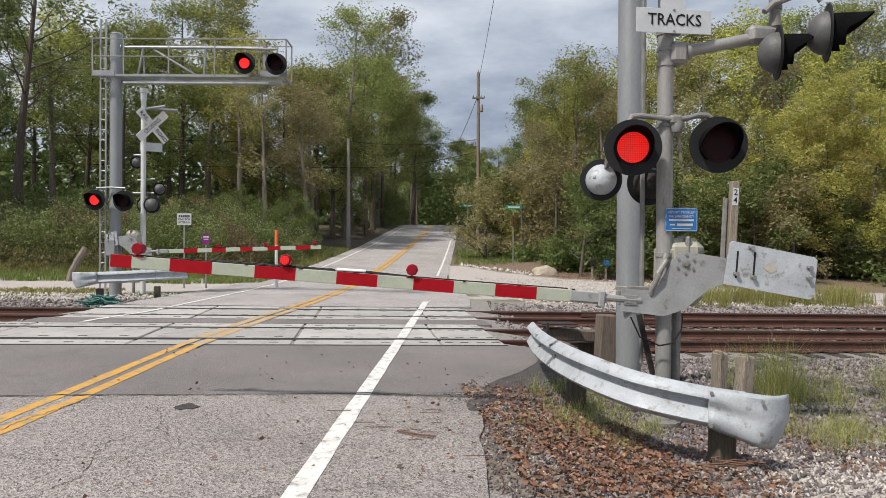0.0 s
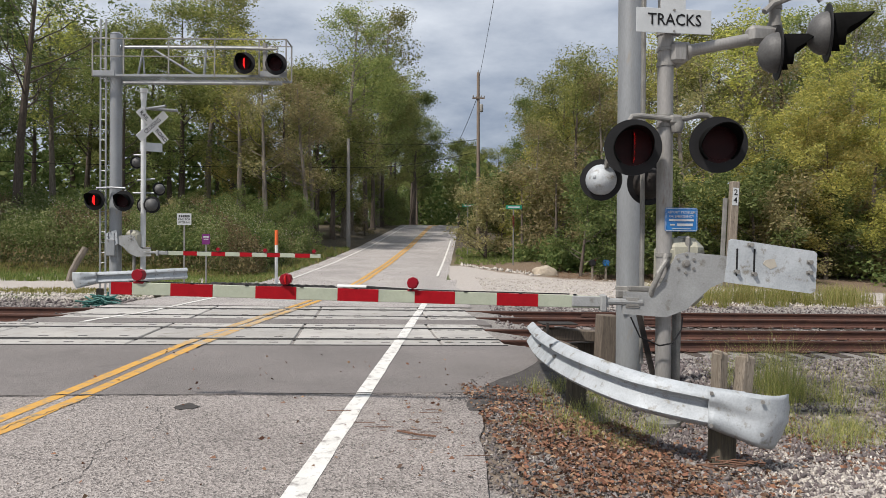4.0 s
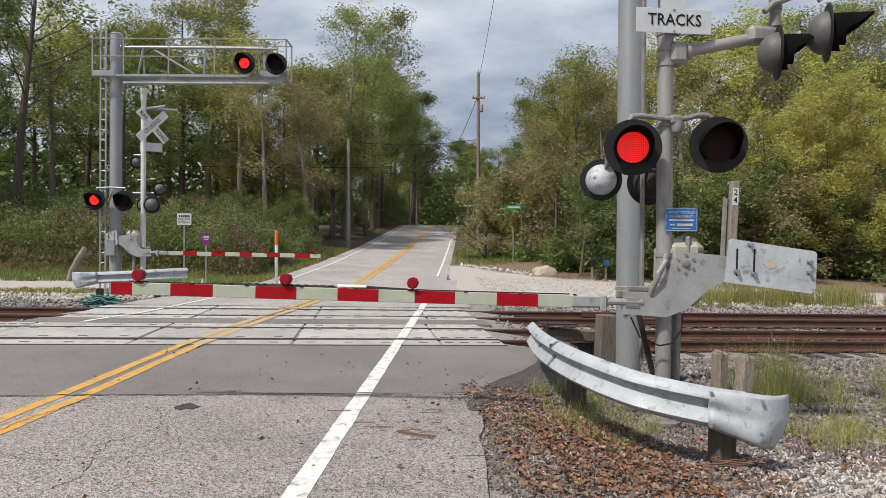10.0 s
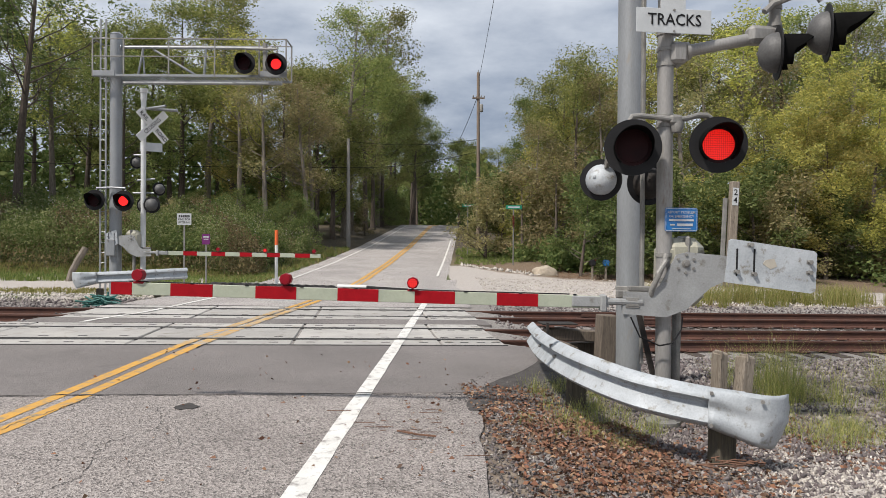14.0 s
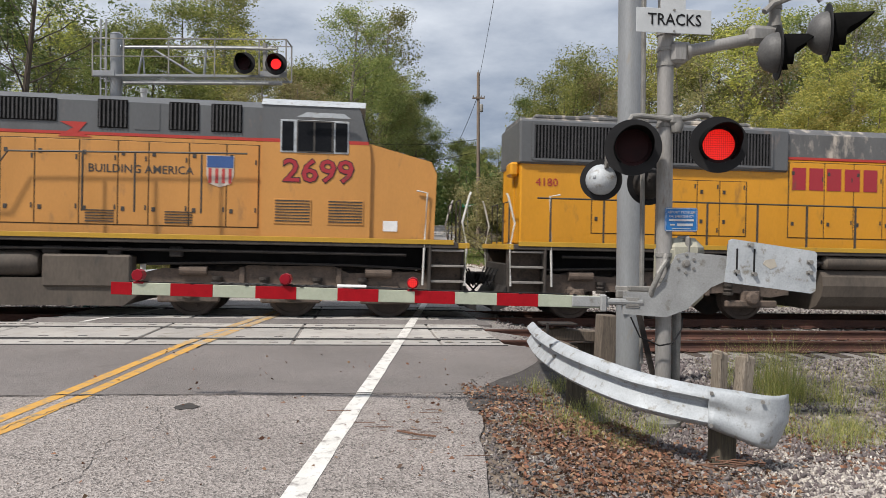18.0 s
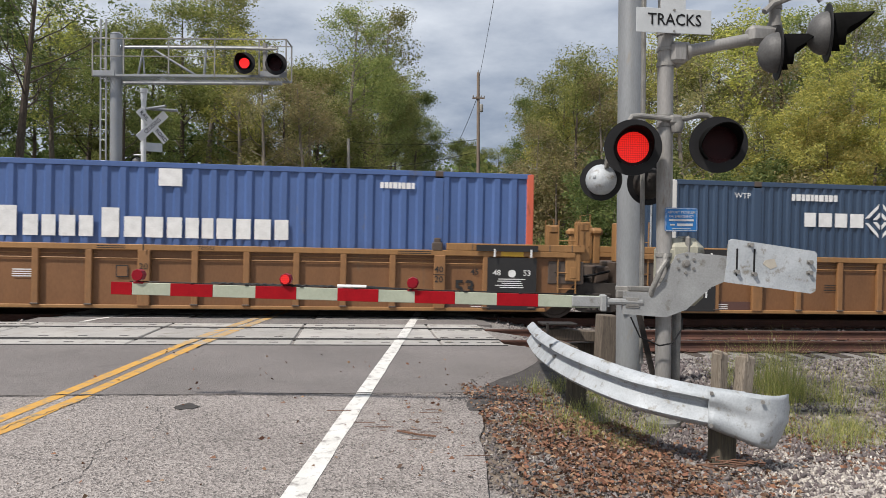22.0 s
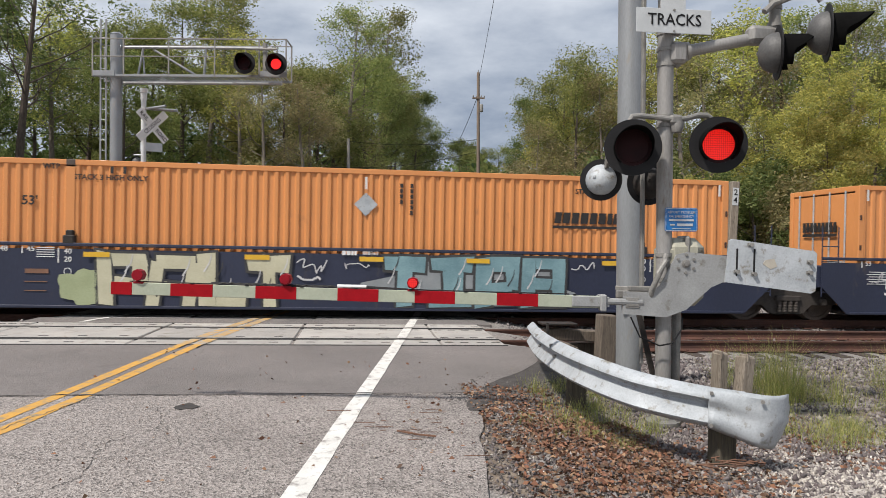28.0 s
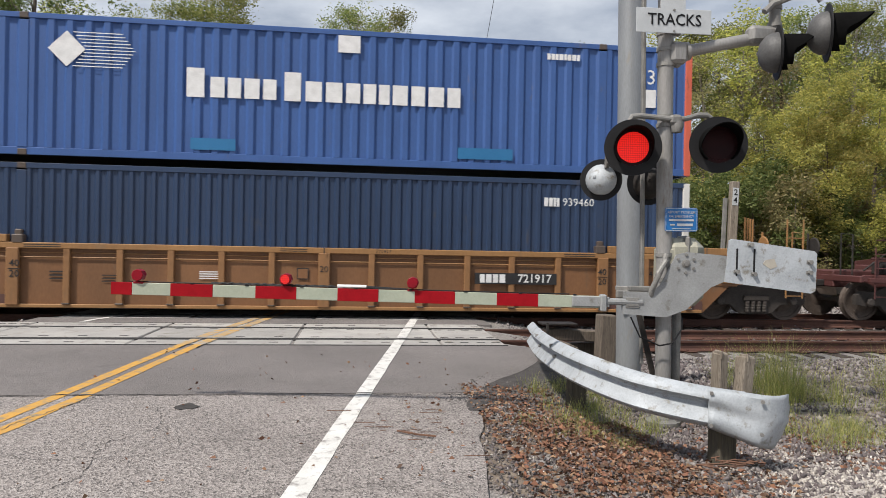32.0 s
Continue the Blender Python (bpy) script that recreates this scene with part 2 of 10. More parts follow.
LEAF_D = leafy("browning leaves", (0.190, 0.190, 0.085), (0.280, 0.255, 0.120), (0.380, 0.310, 0.155))
WEED = leafy("weed leaves", (0.085, 0.135, 0.040), (0.160, 0.205, 0.066), (0.330, 0.345, 0.170))
SEEDHEAD = leafy("pale seed heads", (0.34, 0.34, 0.24), (0.46, 0.46, 0.36), (0.58, 0.57, 0.48))
LAWN = leafy("green grass", (0.10, 0.145, 0.038), (0.17, 0.21, 0.058), (0.30, 0.30, 0.11))
PALEGRASS = leafy("pale yellow-green grass", (0.17, 0.21, 0.05), (0.30, 0.31, 0.10), (0.46, 0.40, 0.18))
WEEDBROWN = leafy("browning weeds", (0.10, 0.095, 0.045), (0.19, 0.165, 0.075), (0.32, 0.26, 0.13))
GRASS = leafy("dry grass", (0.15, 0.175, 0.045), (0.26, 0.245, 0.085), (0.40, 0.335, 0.15))


# ---------------------------------------------------------------- mesh building
class Shape:
    """Collects plain vertices and faces for one mesh."""

    def __init__(self):
        self.v, self.f = [], []

    def add(self, vs, fs):
        o = len(self.v)
        self.v.extend(vs)
        self.f.extend([tuple(i + o for i in f) for f in fs])
        return self

    def box(self, c, s, ch=0.0, m=None):
        """A box at centre c of size s, its edges chamfered by ch; m: a matrix applied about c."""
        hx, hy, hz = s[0] / 2, s[1] / 2, s[2] / 2
        if ch <= 0:
            vs = [(x, y, z) for x in (-hx, hx) for y in (-hy, hy) for z in (-hz, hz)]
            fs = [(0, 1, 3, 2), (4, 6, 7, 5), (0, 4, 5, 1), (2, 3, 7, 6), (0, 2, 6, 4), (1, 5, 7, 3)]
        else:
            ch = min(ch, hx * 0.9, hy * 0.9, hz * 0.9)
            idx, vs = {}, []
            for sx in (-1, 1):
                for sy in (-1, 1):
                    for sz in (-1, 1):
                        for ax in range(3):
                            p = [sx * (hx - ch), sy * (hy - ch), sz * (hz - ch)]
                            p[ax] = (sx, sy, sz)[ax] * (hx, hy, hz)[ax]
                            idx[(sx, sy, sz, ax)] = len(vs)
                            vs.append(tuple(p))
            g = lambda a, b, c2, ax: idx[(a, b, c2, ax)]
            fs = []
            for q in (-1, 1):
                fx = [g(q, -1, -1, 0), g(q, 1, -1, 0), g(q, 1, 1, 0), g(q, -1, 1, 0)]
                fy = [g(-1, q, -1, 1), g(-1, q, 1, 1), g(1, q, 1, 1), g(1, q, -1, 1)]
                fz = [g(-1, -1, q, 2), g(1, -1, q, 2), g(1, 1, q, 2), g(-1, 1, q, 2)]
                for fc in (fx, fy, fz):
                    fs.append(tuple(fc if q > 0 else fc[::-1]))
            for a in (-1, 1):
                for b in (-1, 1):
                    e1 = (g(a, b, -1, 0), g(a, b, 1, 0), g(a, b, 1, 1), g(a, b, -1, 1))
                    e2 = (g(a, -1, b, 0), g(a, 1, b, 0), g(a, 1, b, 2), g(a, -1, b, 2))
                    e3 = (g(-1, a, b, 1), g(1, a, b, 1), g(1, a, b, 2), g(-1, a, b, 2))
                    fs += [e1 if a * b < 0 else e1[::-1], e2 if a * b > 0 else e2[::-1], e3 if a * b < 0 else e3[::-1]]
                    for c2 in (-1, 1):
                        t = (g(a, b, c2, 0), g(a, b, c2, 1), g(a, b, c2, 2))
                        fs.append(t if a * b * c2 > 0 else t[::-1])
        if m is not None:
            vs = [tuple(m @ Vector(p)) for p in vs]
        return self.add([(p[0] + c[0], p[1] + c[1], p[2] + c[2]) for p in vs], fs)

    def tube(self, a, b, r, r2=None, n=10, caps=True):
        a, b = Vector(a), Vector(b)
        r2 = r if r2 is None else r2
        d = (b - a).normalized()
        q = d.to_track_quat("Z", "Y")
        vs, fs = [], []
        for k in range(n):
            w = 2 * math.pi * k / n
            e = q @ Vector((math.cos(w), math.sin(w), 0))
            vs += [tuple(a + e * r), tuple(b + e * r2)]
        for k in range(n):
            i, j = 2 * k, 2 * ((k + 1) % n)
            fs.append((i, j, j + 1, i + 1))
        if caps:
            fs += [tuple(2 * k for k in range(n))[::-1], tuple(2 * k + 1 for k in range(n))]
        return self.add(vs, fs)

    def pipe(self, pts, r, n=8):
        """A bent pipe through the points."""
        pts = [Vector(p) for p in pts]
        rings, vs, fs = [], [], []
        for i, p in enumerate(pts):
            d = (pts[min(i + 1, len(pts) - 1)] - pts[max(i - 1, 0)]).normalized()
            q = d.to_track_quat("Z", "Y")
            for k in range(n):
                w = 2 * math.pi * k / n
                vs.append(tuple(p + q @ Vector((math.cos(w) * r, math.sin(w) * r, 0))))
        for i in range(len(pts) - 1):
            for k in range(n):
                a, b = i * n + k, i * n + (k + 1) % n
                fs.append((a, b, b + n, a + n))
        fs += [tuple(range(n))[::-1], tuple(range(len(vs) - n, len(vs)))]
        return self.add(vs, fs)

    def lathe(self, prof, o=(0, 0, 0), axis=(0, 0, 1), n=20):
        """prof: (radius, height) along the axis from o."""
        q = Vector(axis).to_track_quat("Z", "Y")
        vs, fs = [], []
        for r, h in prof:
            for k in range(n):
                w = 2 * math.pi * k / n
                vs.append(tuple(Vector(o) + q @ Vector((r * math.cos(w), r * math.sin(w), h))))
        for i in range(len(prof) - 1):
            for k in range(n):
                a, b = i * n + k, i * n + (k + 1) % n
                fs.append((a, b, b + n, a + n))
        fs += [tuple(range(n))[::-1], tuple(range(len(vs) - n, len(vs)))]
        return self.add(vs, fs)

    def plate(self, pts, y, t, plane="xz"):
        """A polygon (counter-clockwise seen from the negative third axis) extruded from y to y + t."""
        n = len(pts)
        if plane == "xz":
            put = lambda p, d: (p[0], y + d, p[1])
        elif plane == "yz":
            put = lambda p, d: (y + d, p[0], p[1])
        else:
            put = lambda p, d: (p[0], p[1], y + d)
        vs = [put(p, 0) for p in pts] + [put(p, t) for p in pts]
        fs = [tuple(range(n)), tuple(range(n, 2 * n))[::-1]]
        fs += [(i, i + n, (i + 1) % n + n, (i + 1) % n) for i in range(n)]
        return self.add(vs, fs)

    def quad(self, a, b, c, d):
        return self.add([a, b, c, d], [(0, 1, 2, 3)])

    def moved(self, m):
        self.v = [tuple(m @ Vector(p)) for p in self.v]
        return self

    def mesh(self, name, smooth=False):
        me = bpy.data.meshes.new(name)
        me.from_pydata(self.v, [], self.f)
        bm = bmesh.new()
        bm.from_mesh(me)
        if len(self.f) < 40000:
            bmesh.ops.recalc_face_normals(bm, faces=bm.faces)
        if smooth:
            for f in bm.faces:
                f.smooth = True
            for e in bm.edges:
                if len(e.link_faces) == 2 and e.calc_face_angle(0) > 0.6:
                    e.smooth = False
        bm.to_mesh(me)
        bm.free()
        return me


def part(name, shape, material, parent=None, label="", smooth=False):
    """Links a Shape, or a mesh, as one mesh object under a thing or a part."""
    me = shape.mesh(name, smooth) if isinstance(shape, Shape) else shape
    if material and not me.materials:
        me.materials.append(material)
    ob = new(name, me)
    if parent is not None:
        ob.parent = parent
    if label:
        tagged(ob, label)
    return ob


def thing(name, label, category, m=None, group="", kind=""):
    ob = new(name)
    ob.empty_display_size = 0.2
    if m is not None:
        ob.matrix_basis = m
    return tagged(ob, label, category, group, kind)


def ground_part(name, shape, material, label, category="ground", kind="structure", smooth=False):
    return tagged(part(name, shape, material, smooth=smooth), label, category, "", kind)


# lettering, made once from the built-in font
LETTERS = {}


def lettering(text, size=1.0, bold=0.0, shear=0.0, stretch=1.0):
    key = (text, size, bold, shear, stretch)
    if key not in LETTERS:
        cu = bpy.data.curves.new("text", "FONT")
        cu.body, cu.size, cu.shear, cu.offset = text, size, shear, bold * size
        cu.align_x, cu.align_y = "CENTER", "CENTER"
        cu.resolution_u = 2
        cu.fill_mode = "FRONT"
        ob = bpy.data.objects.new("text", cu)
        me = bpy.data.meshes.new_from_object(ob)
        me.name = "lettering"
        for v in me.vertices:
            v.co.x *= stretch
        bpy.data.objects.remove(ob)
        LETTERS[key] = me
    return LETTERS[key]


def write(text, size, material, parent, x, y, z, turn=0, roll=0, bold=0.0, shear=0.0, stretch=1.0, name="lettering"):
    """Upright lettering that faces -y, turned by `turn` degrees about z, in its parent's space."""
    me = lettering(text, size, bold, shear, stretch).copy()
    me.materials.clear()
    me.materials.append(material)
    ob = new(name, me)
    ob.parent = parent
    ob.matrix_basis = pose(x, y, z, 0, 0, turn) @ pose(0, 0, 0, 90, 0, 0) @ pose(0, 0, 0, 0, 0, roll)
    return ob
# ---------------------------------------------------------------- plan
TRACK_FAR, TRACK_NEAR = 16.06, 12.385      # centre lines, both along x; rail heads at z = 0
SKEW = 0.152                               # the road leans to the right as it goes away


def road_x(y):
    """Centre line (between the yellow stripes)."""
    return SKEW * y - 4.19


def smooth01(a, b, x):
    t = min(1, max(0, (x - a) / (b - a)))
    return t * t * (3 - 2 * t)


ROADZ = [(26, 0.0), (29, 0.09), (38, 0.52), (53, 1.45), (70, 2.8), (85, 3.95), (100, 4.5), (140, 5.0), (400, 6.0)]


def road_z(y):
    if y <= 26:
        return 0.0
    for (a, za), (b, zb) in zip(ROADZ, ROADZ[1:]):
        if y <= b:
            return za + (zb - za) * (y - a) / (b - a)
    return 6.0


def ground_z(x, y):
    """Height of the open ground."""
    s = x - road_x(y)                       # + is right of the road's middle
    right, left = smooth01(4.3, 6.2, s), smooth01(3.9, 6.0, -s)
    side = max(right, left)
    base = road_z(y) - 0.012
    # track bed: ballast lies a rail's height below the heads
    bed = smooth01(8.6, 10.2, y) * (1 - smooth01(18.6, 21.0, y))
    z = base - side * (0.05 + 0.15 * bed)
    if y < 9.5:
        z -= 0.05 * right * (1 - bed)
    # bank behind the crossing
    if s < 0:
        z += smooth01(4.5, 9, -s) * smooth01(27.4, 33, y) * (0.9 - 0.5 * smooth01(40, 60, y))
    else:
        z += smooth01(5, 9, s) * smooth01(30, 38, y) * 0.35
    z += 0.035 * noise.noise(Vector((x * 0.7, y * 0.7, 0))) * side
    return z


def axis(parts):
    out = []
    for a, b, n in parts:
        out += [a + (b - a) * k / n for k in range(n)]
    return out + [parts[-1][1]]


gx = axis([(-900, -120, 10), (-120, -24, 16), (-24, 24, 96), (24, 120, 16), (120, 900, 10)])
gy = axis([(-500, -30, 8), (-30, 0, 8), (0, 40, 100), (40, 120, 32), (120, 1500, 14)])
G = Shape()
G.v = [(x, y, ground_z(x, y)) for y in gy for x in gx]
nx = len(gx)
G.f = [(j * nx + i, j * nx + i + 1, (j + 1) * nx + i + 1, (j + 1) * nx + i) for j in range(len(gy) - 1) for i in range(nx - 1)]


def ground_material():
    m = bpy.data.materials.new("gravel soil and grass")
    m.use_nodes = True
    n, l = m.node_tree.nodes, m.node_tree.links
    bs = n["Principled BSDF"]
    tc = n.new("ShaderNodeTexCoord")
    sx = n.new("ShaderNodeSeparateXYZ")
    l.new(tc.outputs["Object"], sx.inputs[0])

    def noise_node(scale, detail=4):
        q = n.new("ShaderNodeTexNoise")
        q.inputs["Scale"].default_value, q.inputs["Detail"].default_value = scale, detail
        l.new(tc.outputs["Object"], q.inputs["Vector"])
        return q.outputs["Fac"]

    def ramp(src, a, b):
        q = n.new("ShaderNodeMapRange")
        q.inputs[1].default_value, q.inputs[2].default_value = a, b
        l.new(src, q.inputs[0])
        return q.outputs[0]

    def mix(f, a, b):
        q = n.new("ShaderNodeMix")
        q.data_type = "RGBA"
        l.new(f, q.inputs[0])
        for i, c in ((6, a), (7, b)):
            if isinstance(c, tuple):
                q.inputs[i].default_value = (*c, 1)
            else:
                l.new(c, q.inputs[i])
        return q.outputs[2]

    def math_node(op, a, b):
        q = n.new("ShaderNodeMath")
        q.operation = op
        for i, c in ((0, a), (1, b)):
            if isinstance(c, (int, float)):
                q.inputs[i].default_value = c
            else:
                l.new(c, q.inputs[i])
        return q.outputs[0]

    stone = mix(ramp(noise_node(55), 0.35, 0.65), (0.115, 0.107, 0.103), (0.34, 0.315, 0.29))
    soil = mix(ramp(noise_node(9), 0.35, 0.65), (0.12, 0.092, 0.070), (0.22, 0.18, 0.14))
    pale = mix(ramp(noise_node(40), 0.35, 0.65), (0.30, 0.27, 0.245), (0.48, 0.445, 0.415))
    grass = mix(ramp(noise_node(12), 0.3, 0.7), (0.055, 0.075, 0.022), (0.12, 0.125, 0.045))
    duff = mix(ramp(noise_node(14), 0.35, 0.65), (0.115, 0.075, 0.05), (0.20, 0.15, 0.10))
    grass = mix(ramp(math_node("ADD", sx.outputs["X"], math_node("MULTIPLY", noise_node(0.5), 4.0)), 6.0, 8.5), grass, duff)
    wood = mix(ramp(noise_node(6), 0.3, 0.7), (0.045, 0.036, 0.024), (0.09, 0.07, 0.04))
    near = mix(ramp(noise_node(1.3), 0.44, 0.56), soil, stone)
    # pale limestone spread on the shoulder, dark soil nearer to the road
    shoulder = math_node("ADD", math_node("SUBTRACT", sx.outputs["X"], math_node("MULTIPLY", math_node("SUBTRACT", sx.outputs["Y"], 4.6), 0.9)), math_node("MULTIPLY", noise_node(1.7), 1.4))
    near = mix(math_node("MULTIPLY", ramp(shoulder, 3.2, 3.9), ramp(sx.outputs["Y"], 6.3, 5.5)), near, pale)
    yy = math_node("ADD", sx.outputs["Y"], math_node("MULTIPLY", math_node("SUBTRACT", noise_node(0.35), 0.5), 3.0))
    c = mix(ramp(yy, 9.0, 10.0), near, stone)
    c = mix(ramp(yy, 19.5, 20.6), c, mix(ramp(noise_node(0.6), 0.42, 0.58), pale, grass))
    c = mix(ramp(yy, 22.4, 23.2), c, pale)
    # the gravel lane widens to the right of the road, then runs off nearer to the track
    def span(a, b, lo, hi):
        q = n.new("ShaderNodeMapRange")
        q.inputs[1].default_value, q.inputs[2].default_value, q.inputs[3].default_value, q.inputs[4].default_value = a, b, lo, hi
        l.new(sx.outputs["X"], q.inputs[0])
        return q.outputs[0]

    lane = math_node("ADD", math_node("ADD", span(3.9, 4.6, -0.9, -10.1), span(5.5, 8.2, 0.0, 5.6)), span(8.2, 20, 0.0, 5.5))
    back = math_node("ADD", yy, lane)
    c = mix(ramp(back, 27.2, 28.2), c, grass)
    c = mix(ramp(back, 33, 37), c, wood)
    c = mix(ramp(yy, 130, 200), c, (0.05, 0.062, 0.028))
    l.new(c, bs.inputs["Base Color"])
    bs.inputs["Roughness"].default_value = 0.95
    bp = n.new("ShaderNodeBump")
    bp.inputs["Strength"].default_value, bp.inputs["Distance"].default_value = 0.8, 0.03
    l.new(noise_node(38), bp.inputs["Height"])
    l.new(bp.outputs[0], bs.inputs["Normal"])
    return m


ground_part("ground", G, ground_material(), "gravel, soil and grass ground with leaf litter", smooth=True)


def road_strip(name, y0, y1, xl, xr, z, material, label, step=1.0, category="road", wob=0.0):
    """A strip across the road's lean; xl, xr: offsets from the centre line, numbers or functions of y."""
    S = Shape()
    n = max(2, int((y1 - y0) / step))
    cols = 9
    fl = xl if callable(xl) else (lambda y: xl)
    fr = xr if callable(xr) else (lambda y: xr)
    for k in range(n + 1):
        y = y0 + (y1 - y0) * k / n
        a, b = fl(y), fr(y)
        if wob:
            a += wob * noise.noise(Vector((y * 1.7, 3, 0)))
            b += wob * noise.noise(Vector((y * 1.7, 9, 0)))
        for i in range(cols):
            s = a + (b - a) * i / (cols - 1)
            S.v.append((road_x(y) + s, y, road_z(y) + z))
    for k in range(n):
        for i in range(cols - 1):
            q = k * cols + i
            S.f.append((q, q + 1, q + cols + 1, q + cols))
    return ground_part(name, S, material, label, category)


def edge_right(y):
    """Right edge of the pavement, offset from the centre line."""
    return 4.38 + 0.9 * smooth01(7.3, 9.6, y) - 1.0 * smooth01(26, 40, y)


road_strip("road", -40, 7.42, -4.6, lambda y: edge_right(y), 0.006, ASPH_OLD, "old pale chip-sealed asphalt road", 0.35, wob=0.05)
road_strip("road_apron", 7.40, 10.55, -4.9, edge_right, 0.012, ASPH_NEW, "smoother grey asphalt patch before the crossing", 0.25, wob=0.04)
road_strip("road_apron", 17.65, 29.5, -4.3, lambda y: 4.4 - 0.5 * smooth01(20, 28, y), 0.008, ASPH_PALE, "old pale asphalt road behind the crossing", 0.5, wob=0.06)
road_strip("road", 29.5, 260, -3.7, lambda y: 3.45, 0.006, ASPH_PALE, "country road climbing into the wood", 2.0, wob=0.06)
spill = road_strip("road_spill", 6.6, 10.4, lambda y: edge_right(y) - 0.10, lambda y: edge_right(y) + 0.16 + 0.5 * smooth01(6.8, 9, y), 0.003, ASPH_BLK, "crumbled black asphalt edge", 0.06, wob=0.12)
for v in spill.data.vertices:
    # it slopes from the paving down to the ground, lumpy all over
    f = max(0, (v.index % 9) / 8 - 0.22)
    v.co.z = (1 - f) * 0.008 + f * (ground_z(v.co.x, v.co.y) - 0.012) + 0.022 * f * (1 - f) * 4 * (0.6 + noise.noise(v.co * 7))

# markings
def stripe_mid(y):
    """The stripes wander a little off the road's middle before the tracks."""
    return 0.27 - 0.30 * smooth01(5.6, 12.5, y) + 0.10 * smooth01(13.5, 19, y) - 0.07 * smooth01(22, 29, y)


for off in (-0.122, 0.122):
    for y0, y1 in ((-40, 7.41), (7.41, 10.9), (10.9, 11.55), (11.75, 13.0), (13.2, 15.2), (15.4, 16.7), (16.95, 29.0)):
        road_strip("yellow_line", y0, y1, lambda y: stripe_mid(y) + off - (0.085 if 11 < y < 17 else 0.068), lambda y: stripe_mid(y) + off + (0.085 if 11 < y < 17 else 0.068), 0.0105 if y1 < 8 else 0.0165, YELLOWFADE if 11 < y1 < 17 else YELLOWLINE, "worn yellow centre stripe", 0.25, "road marking", 0.016)
    road_strip("yellow_line", 29.0, 200, off - 0.085, off + 0.085, 0.02, YELLOWLINE, "worn yellow centre stripe", 2, "road marking", 0.012)
for y0, y1 in ((-40, 7.41), (7.41, 11.5), (11.75, 13.05), (13.2, 15.2), (15.4, 16.7), (16.9, 19.3)):
    road_strip("white_line", y0, y1, 3.065, 3.23, 0.0105 if y1 < 8 else 0.018, WHITELINE, "worn white edge line", 0.22, "road marking", 0.010)
road_strip("white_line", 31, 60, 2.95, 3.06, 0.02, WHITELINE, "worn white edge line", 2, "road marking", 0.012)
road_strip("white_line", -40, 9.0, -3.27, -3.15, 0.018, WHITELINE, "worn white edge line", 0.3, "road marking", 0.012)
for y0, y1 in ((13.85, 15.2), (15.4, 16.7), (16.95, 24.0)):
    road_strip("white_line", y0, y1, lambda y: -3.17 + 0.27 * smooth01(13.8, 16, y), lambda y: -3.05 + 0.27 * smooth01(13.8, 16, y), 0.018, WHITELINE, "worn white edge line", 0.3, "road marking", 0.012)
road_strip("white_line", 24.0, 90, -3.0, -2.89, 0.02, WHITELINE, "worn white edge line", 2, "road marking", 0.012)

# ---------------------------------------------------------------- tracks
RAIL = [(-0.075, -0.18), (0.075, -0.18), (0.075, -0.165), (0.012, -0.135), (0.010, -0.045), (0.036, -0.035), (0.038, -0.006), (0.03, 0.0), (-0.03, 0.0), (-0.038, -0.006), (-0.036, -0.035), (-0.010, -0.045), (-0.012, -0.135), (-0.075, -0.165)]
tie_mesh = Shape().box((0, 0, -0.285), (0.23, 2.6, 0.18), 0.012).mesh("tie")
tie_mesh.materials.append(TIEWOOD)
plate_mesh = Shape().box((0, 0, -0.187), (0.19, 0.36, 0.016), 0.004).box((0.06, 0.10, -0.17), (0.03, 0.03, 0.03)).box((-0.06, -0.10, -0.17), (0.03, 0.03, 0.03)).mesh("tie_plate")
plate_mesh.materials.append(RAILSIDE)
for yc, lab in ((TRACK_NEAR, "nearer railway track with rusty rails on timber ties"), (TRACK_FAR, "farther railway track with rusty rails on timber ties")):
    tr = thing("railway_track", lab, "railway track", pose(0, yc, 0), "railway tracks", "structure")
    for sy in (-1, 1):
        S = Shape().plate([(sy * 0.755 + a, b) for a, b in RAIL], -260, 520, "yz")
        rail = part("rail", S, RAILSIDE, tr)
        S = Shape().box((0, sy * 0.755, 0.0005), (520, 0.055, 0.003))
        part("rail_head", S, RAILTOP, rail, "worn running surface coloured dark for its reflections")
    k = 0
    for i in range(-46, 60):
        x = i * 0.52 + 0.13
        if -6.2 < x < 2.9:
            continue
        t = part("tie", tie_mesh, None, tr)
        t.matrix_basis = pose(x + random.uniform(-0.03, 0.03), random.uniform(-0.05, 0.05), random.uniform(-0.012, 0.012), 0, 0, random.uniform(-1.5, 1.5))
        if -9 < x < 24:
            for sy in (-1, 1):
                q = part("tie_plate", plate_mesh, None, t)
                q.matrix_basis = pose(0, sy * 0.755, 0.012)
    # joint bars bolted to the rail webs
    for x, sy in ((6.0, 1), (6.9, -1)) if yc == TRACK_FAR else ():
        S = Shape().box((x, sy * 0.755 - 0.03, -0.09), (0.9, 0.025, 0.09), 0.006)
        for b in range(6):
            S.tube((x - 0.37 + b * 0.148, sy * 0.755 - 0.06, -0.09), (x - 0.37 + b * 0.148, sy * 0.755 - 0.03, -0.09), 0.018, n=6)
        part("joint_bar", S, RAILSIDE, tr, "bolted rusty joint bar")

